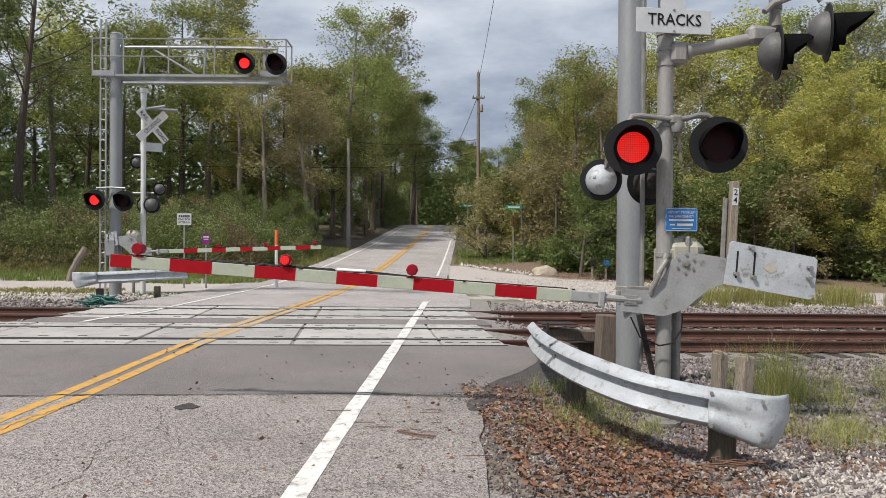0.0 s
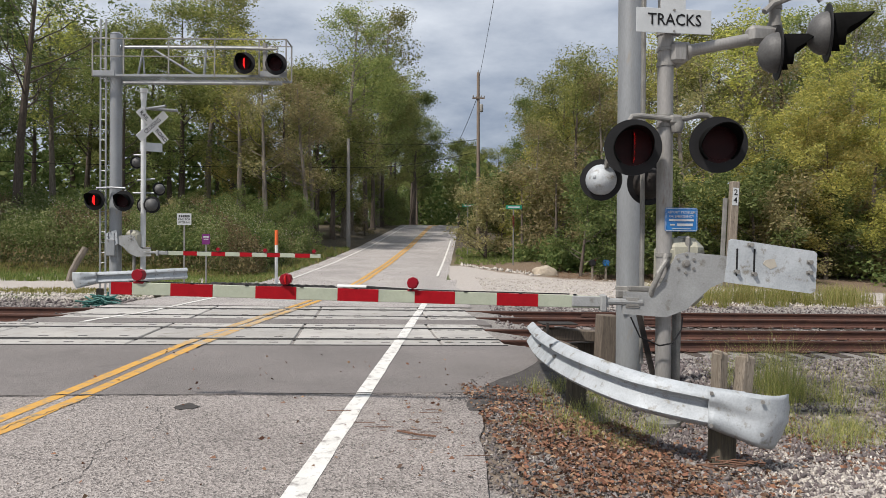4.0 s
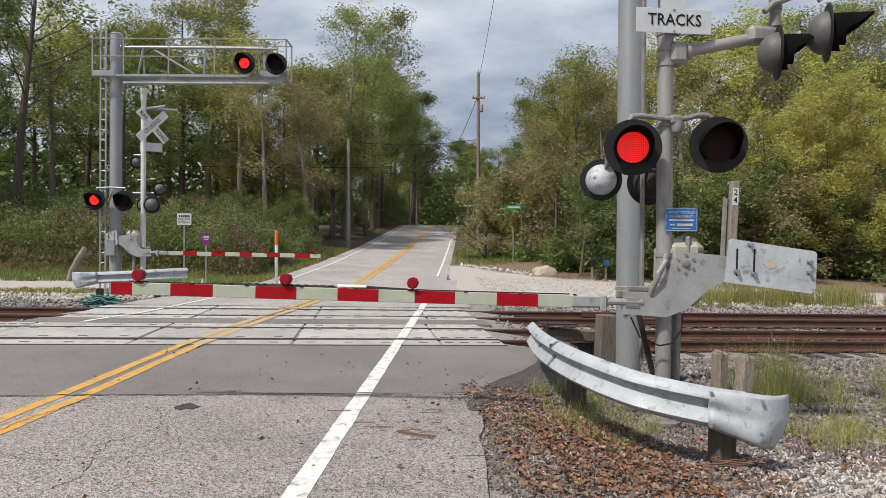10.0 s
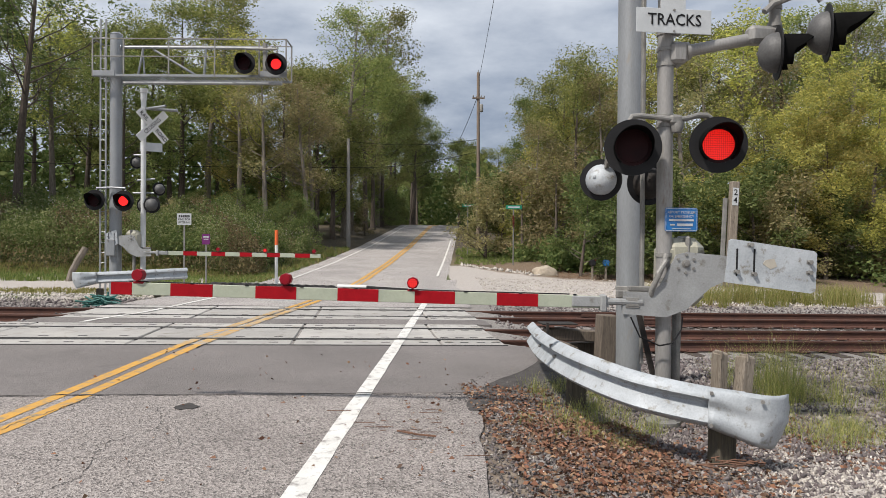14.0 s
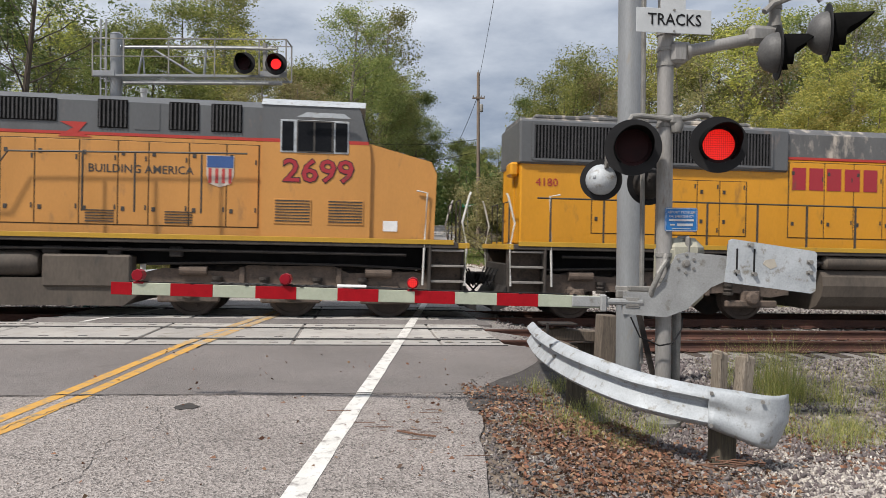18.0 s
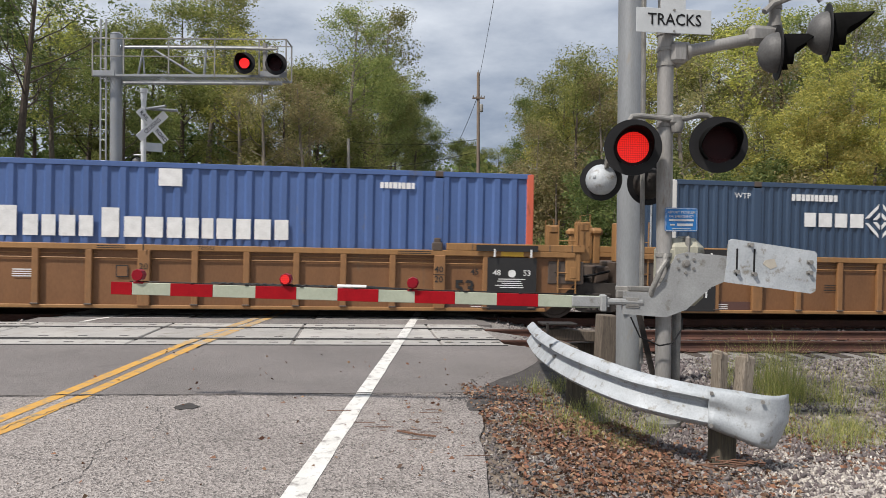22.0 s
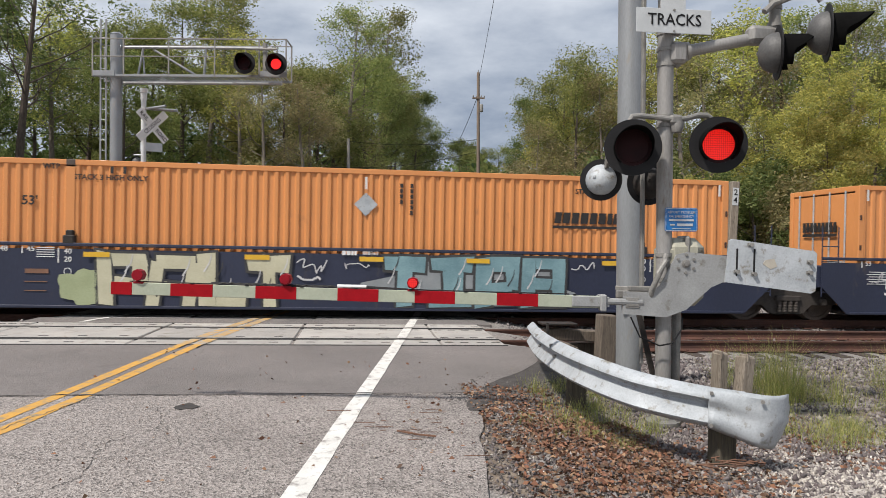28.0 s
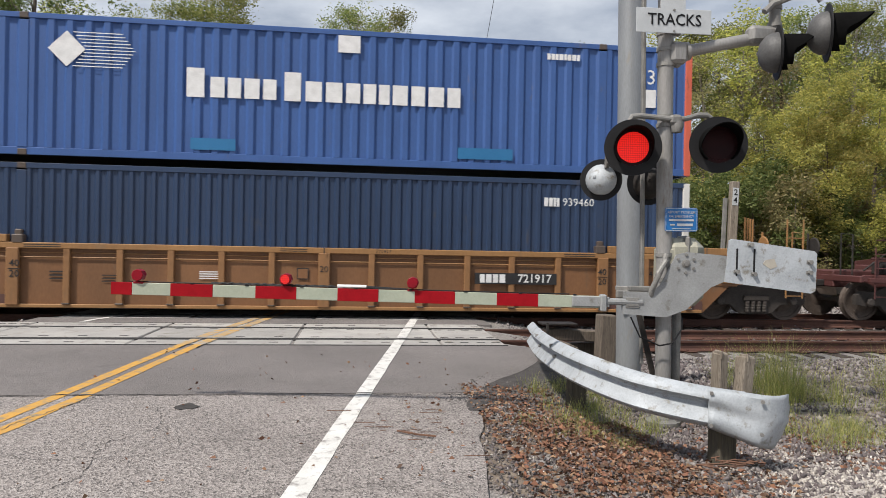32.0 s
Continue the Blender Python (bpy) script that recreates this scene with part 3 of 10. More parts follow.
# concrete crossing panels: rows between and beside the rails
PANELX = {TRACK_NEAR: (-6.75, -5.95, -3.5, -1.02, 1.36, 2.42), TRACK_FAR: (-6.0, -3.4, -0.9, 1.5, 2.62)}
for yc in (TRACK_NEAR, TRACK_FAR):
    cr = thing("crossing_surface", "worn concrete crossing panels flush with the rails", "crossing panels", pose(0, yc, 0), "crossing panels", "structure")
    xs = PANELX[yc]
    for a, b in zip(xs, xs[1:]):
        for y0, y1 in ((-1.42, -0.85), (-0.65, 0.65), (0.85, 1.42)):
            dz = random.uniform(-0.008, 0.006)
            S = Shape().box(((a + b) / 2, (y0 + y1) / 2, -0.11 + dz), (b - a - 0.045, y1 - y0, 0.24), 0.014)
            pn = part("panel", S, CONCRETE, cr)
            S = Shape()
            for q in range(4):
                for yy in ((y0 + 0.14, y1 - 0.14) if y1 - y0 > 1 else ((y0 + y1) / 2,)):
                    S.box((a + (b - a) * (q + 0.5) / 4 + random.uniform(-0.02, 0.02), yy, 0.0105 + dz), (0.14, 0.05, 0.004))
            part("lifting_slot", S, STEELDARK, pn, "dark lifting slots")
    part("filler", Shape().box(((xs[0] + xs[-1]) / 2, 0, -0.13), (xs[-1] - xs[0], 1.40, 0.2)).box(((xs[0] + xs[-1]) / 2, -1.11, -0.13), (xs[-1] - xs[0], 0.6, 0.2)).box(((xs[0] + xs[-1]) / 2, 1.11, -0.13), (xs[-1] - xs[0], 0.6, 0.2)), RUBBER, cr)
    for sy in (-1, 1):
        # raised black strips stand in for the shaded gaps, hidden from the camera
        for q, wd in ((0.693, 0.05), (0.819, 0.05), (1.428, 0.034)):
            part("rubber_seal", Shape().box(((xs[0] + xs[-1]) / 2, sy * q, -0.05), (xs[-1] - xs[0], wd, 0.124), 0.006), RUBBER, cr, "black strip in place of the dark gap by rail and panel")
# asphalt between and beyond the two rows of panels
for c, s in (((-1.80, 14.22, -0.1), (9.0, 0.84, 0.22)), ((-2.9, 10.72, -0.11), (11.2, 0.46, 0.22)), ((-1.78, 17.72, -0.11), (8.3, 0.46, 0.22))):
    ground_part("crossing_asphalt", Shape().box(c, s, 0.01), ASPH_NEW, "grey asphalt strip beside the crossing panels", "road")


def crack(name, label, pts, w, material, seed, z=0.0, jag=0.03):
    """A jagged dark ribbon that follows pts (x, y) on the road, its width uneven."""
    rnd, S = random.Random(seed), Shape()
    fine = []
    for (xa, ya), (xb, yb) in zip(pts, pts[1:]):
        n = max(2, int(math.hypot(xb - xa, yb - ya) / 0.045))
        fine += [(xa + (xb - xa) * k / n, ya + (yb - ya) * k / n) for k in range(n)]
    fine.append(pts[-1])
    off = 0.0
    for k, (x, y) in enumerate(fine):
        xa, ya = fine[max(0, k - 1)]
        xb, yb = fine[min(len(fine) - 1, k + 1)]
        d = math.hypot(xb - xa, yb - ya) or 1
        nx_, ny_ = -(yb - ya) / d, (xb - xa) / d
        off = 0.75 * off + rnd.gauss(0, jag * 0.4)
        h = w * rnd.uniform(0.15, 1.0) * 0.5
        for q in (off - h, off + h):
            px, py = x + nx_ * q, y + ny_ * q
            S.v.append((px, py, road_z(py) + z))
    S.f = [(2 * k, 2 * k + 1, 2 * k + 3, 2 * k + 2) for k in range(len(fine) - 1)]
    return ground_part(name, S, material, label, "road crack")


TAR = mat("dark crack and tar", (0.055, 0.05, 0.047), (0.035, 0.032, 0.03), 9, 0.95, 0, 0, 60)
crack("road_seam", "dark open seam between two asphalt pavings", [(-8.9, 7.30), (-3.4, 7.36), (-1.3, 7.36), (0.2, 7.33), (1.3, 7.30)], 0.035, TAR, 1, 0.0165, 0.02)
crack("road_crack", "jagged crack along the yellow stripe", [(-2.95, 5.85), (-2.86, 6.4), (-2.73, 6.95), (-2.62, 7.3)], 0.014, TAR, 2, 0.0125, 0.03)
crack("road_crack", "fine crack across the old asphalt", [(1.05, 4.3), (0.95, 4.9), (1.2, 5.3)], 0.012, TAR, 3, 0.0105)
crack("road_crack", "fine crack across the old asphalt", [(-2.2, 3.9), (-1.8, 4.9), (-1.95, 5.6), (-1.5, 6.3)], 0.008, TAR, 4, 0.0105)
rc = random.Random(31)
for k in range(11):
    # hairline cracks that wander over the old paving
    x, y, a = rc.uniform(-3.6, 1.1), rc.uniform(4.0, 7.1), rc.uniform(-0.6, 0.6) + (1.57 if k % 3 == 0 else 0)
    pts = [(x, y)]
    for q in range(rc.randint(3, 6)):
        a += rc.gauss(0, 0.45)
        x, y = min(1.2, x + 0.28 * math.cos(a)), min(7.28, max(3.6, y + 0.28 * math.sin(a)))
        pts.append((x, y))
    crack("road_crack", "hairline crack in the old asphalt", pts, 0.007, TAR, 40 + k, 0.0105, 0.035)
# flattened tar spot
S = Shape()
for k in range(14):
    w = 2 * math.pi * k / 14
    r = random.uniform(0.85, 1.1) + 0.15 * math.cos(3 * w + 1)
    S.v.append((-1.61 + 0.115 * r * math.cos(w), 6.86 + 0.13 * r * math.sin(w), 0.0125))
S.f = [tuple(range(14))]
ground_part("tar_spot", S, TAR, "dark tar spot on the old asphalt", "road stain")
# ---------------------------------------------------------------- crossing signals
HOUSEDK = mat("dull dark grey housing paint", (0.095, 0.095, 0.095), (0.06, 0.06, 0.06), 5, 0.6, 0, 0.002, 50)
LEAN = -0.8                      # masts tilted to fit the view, with the track taken as level
FLASHERS = []                    # (diode panel, True for the left lamp of its pair, place, seconds while it stays out)


def flasher(parent, x, y, z, turn, left=None, lit=None, r=0.257, back=ALUD, hood=0.28):
    """A flashing-light unit that faces -y turned by `turn`; left: which lamp of the pair, None: seen from behind only."""
    m = pose(x, y, z, 0, 0, turn)
    # black backing disc with a hole for the lens
    S, n, ri = Shape(), 36, 0.168 * r / 0.257
    for k in range(n):
        w = 2 * math.pi * k / n
        for rr, yy in ((r, 0.0), (r, 0.012), (ri, 0.012), (ri, 0.0)):
            S.v.append((rr * math.cos(w), yy, rr * math.sin(w)))
    for k in range(n):
        a, b = 4 * k, 4 * ((k + 1) % n)
        for j in range(4):
            S.f.append((a + j, a + (j + 1) % 4, b + (j + 1) % 4, b + j))
    S.moved(m)
    disc = part("signal_head", S, BLACK, parent, "round black signal backing")
    # domed housing behind it
    q = r / 0.257
    S = Shape().lathe([(0.19 * q, 0.0), (0.185 * q, 0.05), (0.16 * q, 0.10), (0.10 * q, 0.145), (0.035 * q, 0.16), (0.0, 0.162)], (0, 0.013, 0), (0, 1, 0), 24)
    S.box((0.06, 0.165, 0.02), (0.03, 0.02, 0.03), 0.005).moved(m)
    part("housing", S, back, disc, "domed grey metal housing", smooth=True)
    # visor: a hood round the upper part of the lens
    S, n = Shape(), 26
    for k in range(n + 1):
        w = radians(-52 + 284 * k / n)
        fall = 0.32 + 0.68 * max(0, math.sin(w)) ** 0.7
        for rr in (ri, ri + 0.006):
            S.v.append((rr * math.cos(w), 0.0, rr * math.sin(w)))
            S.v.append((rr * math.cos(w), -hood * q * fall, rr * math.sin(w) - 0.02 * fall))
    for k in range(n):
        a, b = 4 * k, 4 * (k + 1)
        S.f += [(a, b, b + 1, a + 1), (a + 2, a + 3, b + 3, b + 2), (a + 1, b + 1, b + 3, a + 3)]
    S.moved(m)
    part("visor", S, VISORBLK, disc, "black sheet-metal visor", smooth=True)
    if left is not None:
        S = Shape().lathe([(ri, 0.0), (ri, 0.01)], (0, 0.0015, 0), (0, 1, 0), 28).moved(m)
        part("lens", S, DARKRED, disc, "dark red lens")
        panel = thing_part_disc(parent, ri * (0.84 if lit is None else 0.72), lit or LIT)
        FLASHERS.append((panel, left, m @ pose(0, 0.0, 0), ()))
    return disc


def thing_part_disc(parent, r, lit, dark=DARKRED):
    """A half-turn diode panel: one face glows, the other is the dark lens."""
    S = Shape().lathe([(r * 0.985, -0.006), (r, -0.004), (r, 0.004), (r * 0.985, 0.006)], (0, 0, 0), (0, 1, 0), 28)
    me = S.mesh("diode_panel")
    me.materials.append(lit)
    me.materials.append(dark)
    for p in me.polygons:
        p.material_index = 0 if p.center.y < -0.0045 else 1
    return part("diode_panel", me, None, parent, "red diode lens of the signal")


def crossbuck(parent, x, y, z, turn, half=0.61, w=0.23):
    """Two crossed white boards with black lettering, facing -y turned by `turn`."""
    for roll, words in ((45, (("RAIL", -0.62), ("ROAD", 0.62))), (-45, (("CROSSING", 0.0),))):
        S = Shape().box((0, 0, 0), (2 * half, 0.012, w), 0.003)
        S.moved(pose(x, y + (0.014 if roll > 0 else 0.0), z, 0, 0, turn) @ pose(0, 0, 0, 0, roll, 0))
        b = part("crossbuck_board", S, WHITEP, parent, "white crossing board with black letters")
        for wd, s in words:
            me = lettering(wd, w * 0.72, 0.012, 0, 0.92 if len(wd) < 6 else 0.80).copy()
            me.materials.clear()
            me.materials.append(BLACK)
            o = new("lettering", me)
            o.parent = b
            o.matrix_basis = pose(x, y + (0.014 if roll > 0 else 0.0), z, 0, 0, turn) @ pose(0, 0, 0, 0, roll, 0) @ pose(s * half, -0.010, 0, 90, 0, 0)
            if abs(roll) == 45 and wd == "CROSSING":
                o.matrix_basis = pose(x, y, z, 0, 0, turn) @ pose(0, 0, 0, 0, roll, 0) @ pose(0, -0.010, 0, 90, 0, 0)


# the near signal mast
sig = thing("crossing_signal", "silver crossing signal mast with red flashing lights and signs", "crossing signal", pose(2.989, 6.473, -0.07, 0, LEAN, 0) @ Matrix.Scale(1.044, 4))
part("foundation", Shape().box((0, 0, -0.16), (0.44, 0.44, 0.20), 0.05), CONC2, sig, "rough concrete footing")
S = Shape().lathe([(0.16, -0.04), (0.16, 0.0), (0.11, 0.02), (0.088, 0.12), (0.075, 0.14)], n=18)
for k in range(4):
    w = radians(45 + 90 * k)
    S.tube((0.13 * math.cos(w), 0.13 * math.sin(w), 0.0), (0.13 * math.cos(w), 0.13 * math.sin(w), 0.05), 0.016, n=6)
part("base_flange", S, ALUD, sig, smooth=True)
part("mast", Shape().tube((0, 0, 0.05), (0, 0, 4.75), 0.073, n=22), MASTGREY, sig, "weathered grey pipe mast", smooth=True)
for z in (2.76, 2.84, 3.33, 3.47, 3.62, 1.55, 1.32):
    S = Shape().lathe([(0.074, -0.02), (0.083, -0.018), (0.083, 0.018), (0.074, 0.02)], (0, 0, z), n=18)
    S.box((0.10, -0.02, z), (0.06, 0.05, 0.045), 0.006)
    part("clamp", S, ALUD, sig, "cast clamp band")
S = Shape().pipe([(-0.37, -0.07, 2.74), (-0.37, -0.07, 2.79), (-0.35, -0.07, 2.825), (-0.28, -0.07, 2.835), (-0.06, -0.09, 2.815), (0.06, -0.10, 2.80), (0.16, -0.10, 2.815), (0.28, -0.10, 2.85), (0.36, -0.10, 2.85), (0.397, -0.10, 2.83), (0.402, -0.10, 2.76)], 0.026, 10)
S.box((0.06, -0.08, 2.80), (0.12, 0.10, 0.09), 0.02).lathe([(0.06, 0), (0.07, 0.03), (0.05, 0.10), (0.0, 0.11)], (0.08, -0.07, 2.79), (0, 0, -1), 14)
part("crossarm", S, ALUD, sig, "bent conduit crossarm", smooth=True)
flasher(sig, -0.372, -0.15, 2.530, -17, True, hood=0.32)
flasher(sig, 0.402, -0.24, 2.560, -15, False, hood=0.32)
# lamps that face up the other way, seen from behind
flasher(sig, -0.545, 0.20, 2.262, 160, None, r=0.198, back=GALV, hood=0.24)
flasher(sig, -0.02, 0.34, 2.25, 182, None, r=0.215, back=STEELDARK, hood=0.24)
part("crossarm", Shape().pipe([(-0.545, 0.05, 2.36), (-0.545, 0.04, 2.46), (-0.535, 0.05, 2.49), (-0.50, 0.07, 2.51), (-0.42, 0.13, 2.51), (-0.2, 0.16, 2.50), (0, 0.12, 2.50)], 0.024), ALUD, sig, smooth=True)
# side arm with a pair of lamps down the side road
S = Shape().tube((0.06, -0.02, 3.43), (0.80, -0.12, 3.575), 0.055, n=14)
S.lathe([(0.056, 0), (0.085, 0.01), (0.085, 0.04), (0.056, 0.05)], (0.17, -0.035, 3.45), (0.98, -0.13, 0.2), 14)
S.box((0.10, -0.03, 3.43), (0.16, 0.16, 0.20), 0.03).box((0.90, -0.13, 3.60), (0.34, 0.15, 0.17), 0.04)
part("side_arm", S, MASTGREY, sig, "weathered grey pipe side arm", smooth=True)
S = Shape().tube((1.0, -0.14, 3.5), (1.0, -0.14, 4.15), 0.052, n=14)
for z in (3.56, 3.70, 3.86):
    S.lathe([(0.055, -0.02), (0.066, -0.018), (0.066, 0.018), (0.055, 0.02)], (1.0, -0.14, z), n=16)
S.pipe([(0.86, -0.2, 3.80), (0.95, -0.2, 3.88), (1.1, -0.28, 3.93), (1.25, -0.36, 3.93), (1.3, -0.38, 3.86)], 0.03, 8)
part("lamp_post", S, ALUD, sig, smooth=True)
flasher(sig, 0.94, -0.30, 3.40, 68, None, r=0.245, back=HOUSEDK, hood=0.33)
flasher(sig, 1.31, -0.46, 3.545, 64, None, r=0.255, back=HOUSEDK, hood=0.36)
# signs
S = Shape().box((0.008, -0.155, 3.692), (0.72, 0.006, 0.225), 0.003).box((-0.002, -0.155, 3.935), (0.24, 0.006, 0.27), 0.003)
board = part("track_count_sign", S, SIGNWHITE, sig, "white sign with black lettering")
write("TRACKS", 0.150, BLACK, board, 0.013, -0.162, 3.697, 0, 0, 0.012, 0, 0.93)
for q in (-0.094, 0.10):
    part("sign_bolt", Shape().tube((0.008, -0.164, 3.692 + q), (0.008, -0.156, 3.692 + q), 0.012, n=6), ALUD, board)
write("2", 0.21, BLACK, board, -0.002, -0.162, 3.975, 0, 0, 0.018)
crossbuck(sig, -0.03, -0.13, 4.52, 0)
S = Shape()
S.plate([(-0.16, -0.095), (-0.145, -0.11), (0.145, -0.11), (0.16, -0.095), (0.16, 0.095), (0.145, 0.11), (-0.145, 0.11), (-0.16, 0.095)], -0.09, 0.004)
S.moved(pose(0.125, 0, 1.88))
info = part("emergency_sign", S, BLUESIGN, sig, "blue sign with white lettering")
S = Shape()
for x, z, w2, h2 in ((0, 0.101, 0.30, 0.004), (0, -0.101, 0.30, 0.004), (-0.151, 0, 0.004, 0.19), (0.151, 0, 0.004, 0.19), (0, -0.005, 0.24, 0.018), (0.035, -0.048, 0.15, 0.024), (-0.085, -0.048, 0.045, 0.014), (0, -0.084, 0.18, 0.006)):
    S.box((0.125 + x, -0.093, 1.88 + z), (w2, 0.002, h2))
part("border", S, SIGNWHITE, info)
write("REPORT PROBLEM", 0.033, SIGNWHITE, info, 0.125, -0.0945, 1.947, bold=0.01)
write("OR EMERGENCY", 0.033, SIGNWHITE, info, 0.125, -0.0945, 1.909, bold=0.01)
# cables down the mast
part("conduit", Shape().pipe([(-0.03, -0.10, 1.55), (-0.05, -0.14, 1.50), (-0.12, -0.16, 1.38), (-0.17, -0.12, 1.22), (-0.17, -0.06, 1.10)], 0.028, 10), ALUD, sig, "flexible grey conduit", smooth=True)
part("cable", Shape().pipe([(-0.36, -0.1, 0.98), (-0.28, -0.12, 0.80), (-0.1, -0.14, 0.72), (0.02, -0.14, 0.74), (0.12, -0.12, 0.86), (0.14, -0.1, 0.98)], 0.008, 6), BLACK, sig, "black cable")
part("ladder_rail", Shape().box((-0.14, 0.18, 2.3), (0.03, 0.05, 3.6), 0.004), ALUD, sig)
part("brace", Shape().box((-0.09, 0.10, 0.55), (0.05, 0.03, 0.9), 0.005, Euler((0, radians(-14), 0)).to_matrix()), STEELDARK, sig)

# the stout pole behind it
pole = thing("cantilever_mast", "stout silver-grey steel pole behind the signal", "steel pole", pose(3.24, 7.97, -0.25, 0, LEAN, 0))
part("pole", Shape().tube((0, 0, 0), (0, 0, 8.2), 0.148, n=30), ALU, pole, smooth=True)
part("collar", Shape().lathe([(0.15, 0), (0.158, 0.01), (0.158, 0.05), (0.15, 0.06)], (0, 0, 1.35), n=30).box((-0.02, -0.16, 1.32), (0.40, 0.05, 0.09), 0.01).box((0.03, -0.18, 1.22), (0.46, 0.04, 0.05), 0.01), ALUD, pole)
part("ground_wire", Shape().box((0.115, -0.10, 4.3), (0.018, 0.02, 1.3)), ALUD, pole)
S = Shape()
for x in (0.24, 0.30):
    S.box((x, 0.30, 3.6), (0.02, 0.05, 5.2))
for k in range(16):
    S.tube((0.24, 0.30, 1.2 + 0.3 * k), (0.30, 0.30, 1.2 + 0.3 * k), 0.01, n=6)
part("ladder", S, ALUD, pole)


# ---------------------------------------------------------------- crossing gates
def gate(base, turn, flip, arm_len, label, stripes, lamps, z_shaft=1.47, tail=1.24):
    """A gate machine; the arm swings about its shaft. flip: -1 for an arm to -x, 1 to +x. Returns the arm and its rest pose."""
    g = thing("crossing_gate", label, "crossing gate", pose(*base, 0, 0, turn), "crossing gates")
    f = -flip
    fx = lambda pts: [(p[0] * f, p[1]) for p in pts] if f > 0 else [(p[0] * f, p[1]) for p in pts][::-1]
    S = Shape().box((0.01 * f, 0.18, z_shaft - 0.10), (0.46, 0.30, 0.64), 0.09).box((0.03 * f, 0.18, z_shaft + 0.08), (0.40, 0.32, 0.34), 0.09)
    part("machine_case", S, mat("beige-grey enamel", (0.36, 0.35, 0.285), (0.27, 0.265, 0.21), 3, 0.5), g, "beige-grey cast gate machine case")
    part("machine_strap", Shape().box((0.05 * f, 0.18, z_shaft + 0.06), (0.05, 0.335, 0.42), 0.06), ALUD, g)
    part("support", Shape().box((-0.30 * f, 0.16, z_shaft - 0.26), (0.38, 0.10, 0.05), 0.008).box((-0.34 * f, 0.02, z_shaft - 0.40), (0.22, 0.07, 0.06), 0.01).tube((0.0, 0.18, 0.0), (0.0, 0.18, z_shaft - 0.2), 0.045, n=10), ALUD, g)
    arm = part("gate_arm", Shape().plate(fx([(-0.59, -0.50), (-0.17, -0.52), (0.02, -0.44), (0.25, -0.22), (0.39, -0.155), (0.39, 0.085), (0.02, 0.112), (-0.09, 0.085), (-0.24, -0.22), (-0.32, -0.285), (-0.59, -0.285)]), -0.03, 0.022), GATEGREY, g, "dull grey gate arm bracket")
    part("shaft_hub", Shape().lathe([(0.040, 0), (0.040, 0.008), (0.022, 0.012), (0.022, 0.026)], (0, -0.029, 0), (0, -1, 0), 12), ALUD, arm)
    for k in range(6):
        q = radians(90 + 60 * k)
        part("bolt", Shape().tube((0.086 * math.cos(q), -0.042, 0.086 * math.sin(q)), (0.086 * math.cos(q), -0.028, 0.086 * math.sin(q)), 0.015, n=6), ALUD, arm)
    part("nameplate", Shape().box((-0.50 * f, -0.034, -0.39), (0.13, 0.008, 0.10), 0.004).box((-0.50 * f, -0.040, -0.37), (0.09, 0.004, 0.02)).box((-0.50 * f, -0.040, -0.41), (0.10, 0.004, 0.02)), ALUD, arm)
    S = Shape().plate(fx([(0.37, -0.165), (tail - 0.05, -0.25), (tail - 0.005, -0.225), (tail, 0.13), (tail - 0.025, 0.155), (0.43, 0.25), (0.40, 0.235)]), -0.062, 0.028)
    cw = part("counterweight", S, GALV, arm, "scuffed galvanised counterweight plate")
    S = Shape().plate(fx([(0.45, -0.14), (tail - 0.04, -0.20), (tail - 0.04, 0.11), (0.45, 0.20)]), -0.005, 0.12)
    part("weight_slab", S, ALUD, cw)
    for x in (0.475, 0.64):
        part("adjusting_slot", Shape().box((x * f, -0.064, 0.03), (0.018, 0.006, 0.26), 0.004), BLACK, cw)
    for x, z in ((0.475, -0.06), (0.64, -0.08), (0.60, 0.20), (tail - 0.07, 0.05), (tail - 0.07, -0.05)):
        part("bolt", Shape().tube((x * f, -0.10, z), (x * f, -0.06, z), 0.022, n=6).box((x * f, -0.066, z), (0.06, 0.008, 0.03)), ALUD, cw)
    if tail > 1:
        part("sticker_remnant", Shape().plate(fx([(0.72, 0.02), (0.80, -0.03), (0.86, 0.0), (0.83, 0.07), (0.75, 0.06)]), -0.0655, 0.003), mat("torn tan sticker", (0.40, 0.37, 0.31), (0.33, 0.31, 0.27), 12, 0.8), cw, "torn sticker remnant")
    # adapter tube and board
    part("arm_adapter", Shape().tube((-0.78 * f, -0.01, -0.385), (-0.40 * f, -0.01, -0.385), 0.035, n=10).box((-0.90 * f, -0.02, -0.39), (0.36, 0.03, 0.10), 0.006).box((-0.78 * f, -0.01, -0.40), (0.06, 0.10, 0.16), 0.01), GATEGREY, arm)
    board = part("arm_board", Shape().box((-(0.85 + arm_len / 2 - 0.1) * f, 0, -0.395), (arm_len, 0.022, 0.118), 0.004), ARMWHITE, arm, "greenish white gate board")
    for a, b in stripes:
        part("red_stripe", Shape().box((-(a + b) / 2 * f, 0, -0.395), (b - a, 0.028, 0.120), 0.002), SIGNRED, board, "red reflective stripe")
    S = Shape().pipe([(-1.1 * f, 0.0, -0.325), (-2.0 * f, 0.0, -0.328), (-3.2 * f, 0.0, -0.326), (-4.2 * f, 0.0, -0.328), (-(arm_len + 0.6) * f, 0, -0.325)], 0.006, 5)
    for k in range(8):
        S.box((-(1.05 + k * arm_len / 9) * f, 0, -0.33), (0.03, 0.035, 0.012))
    part("lamp_cable", S, BLACK, arm, "black lamp cable clipped along the board")
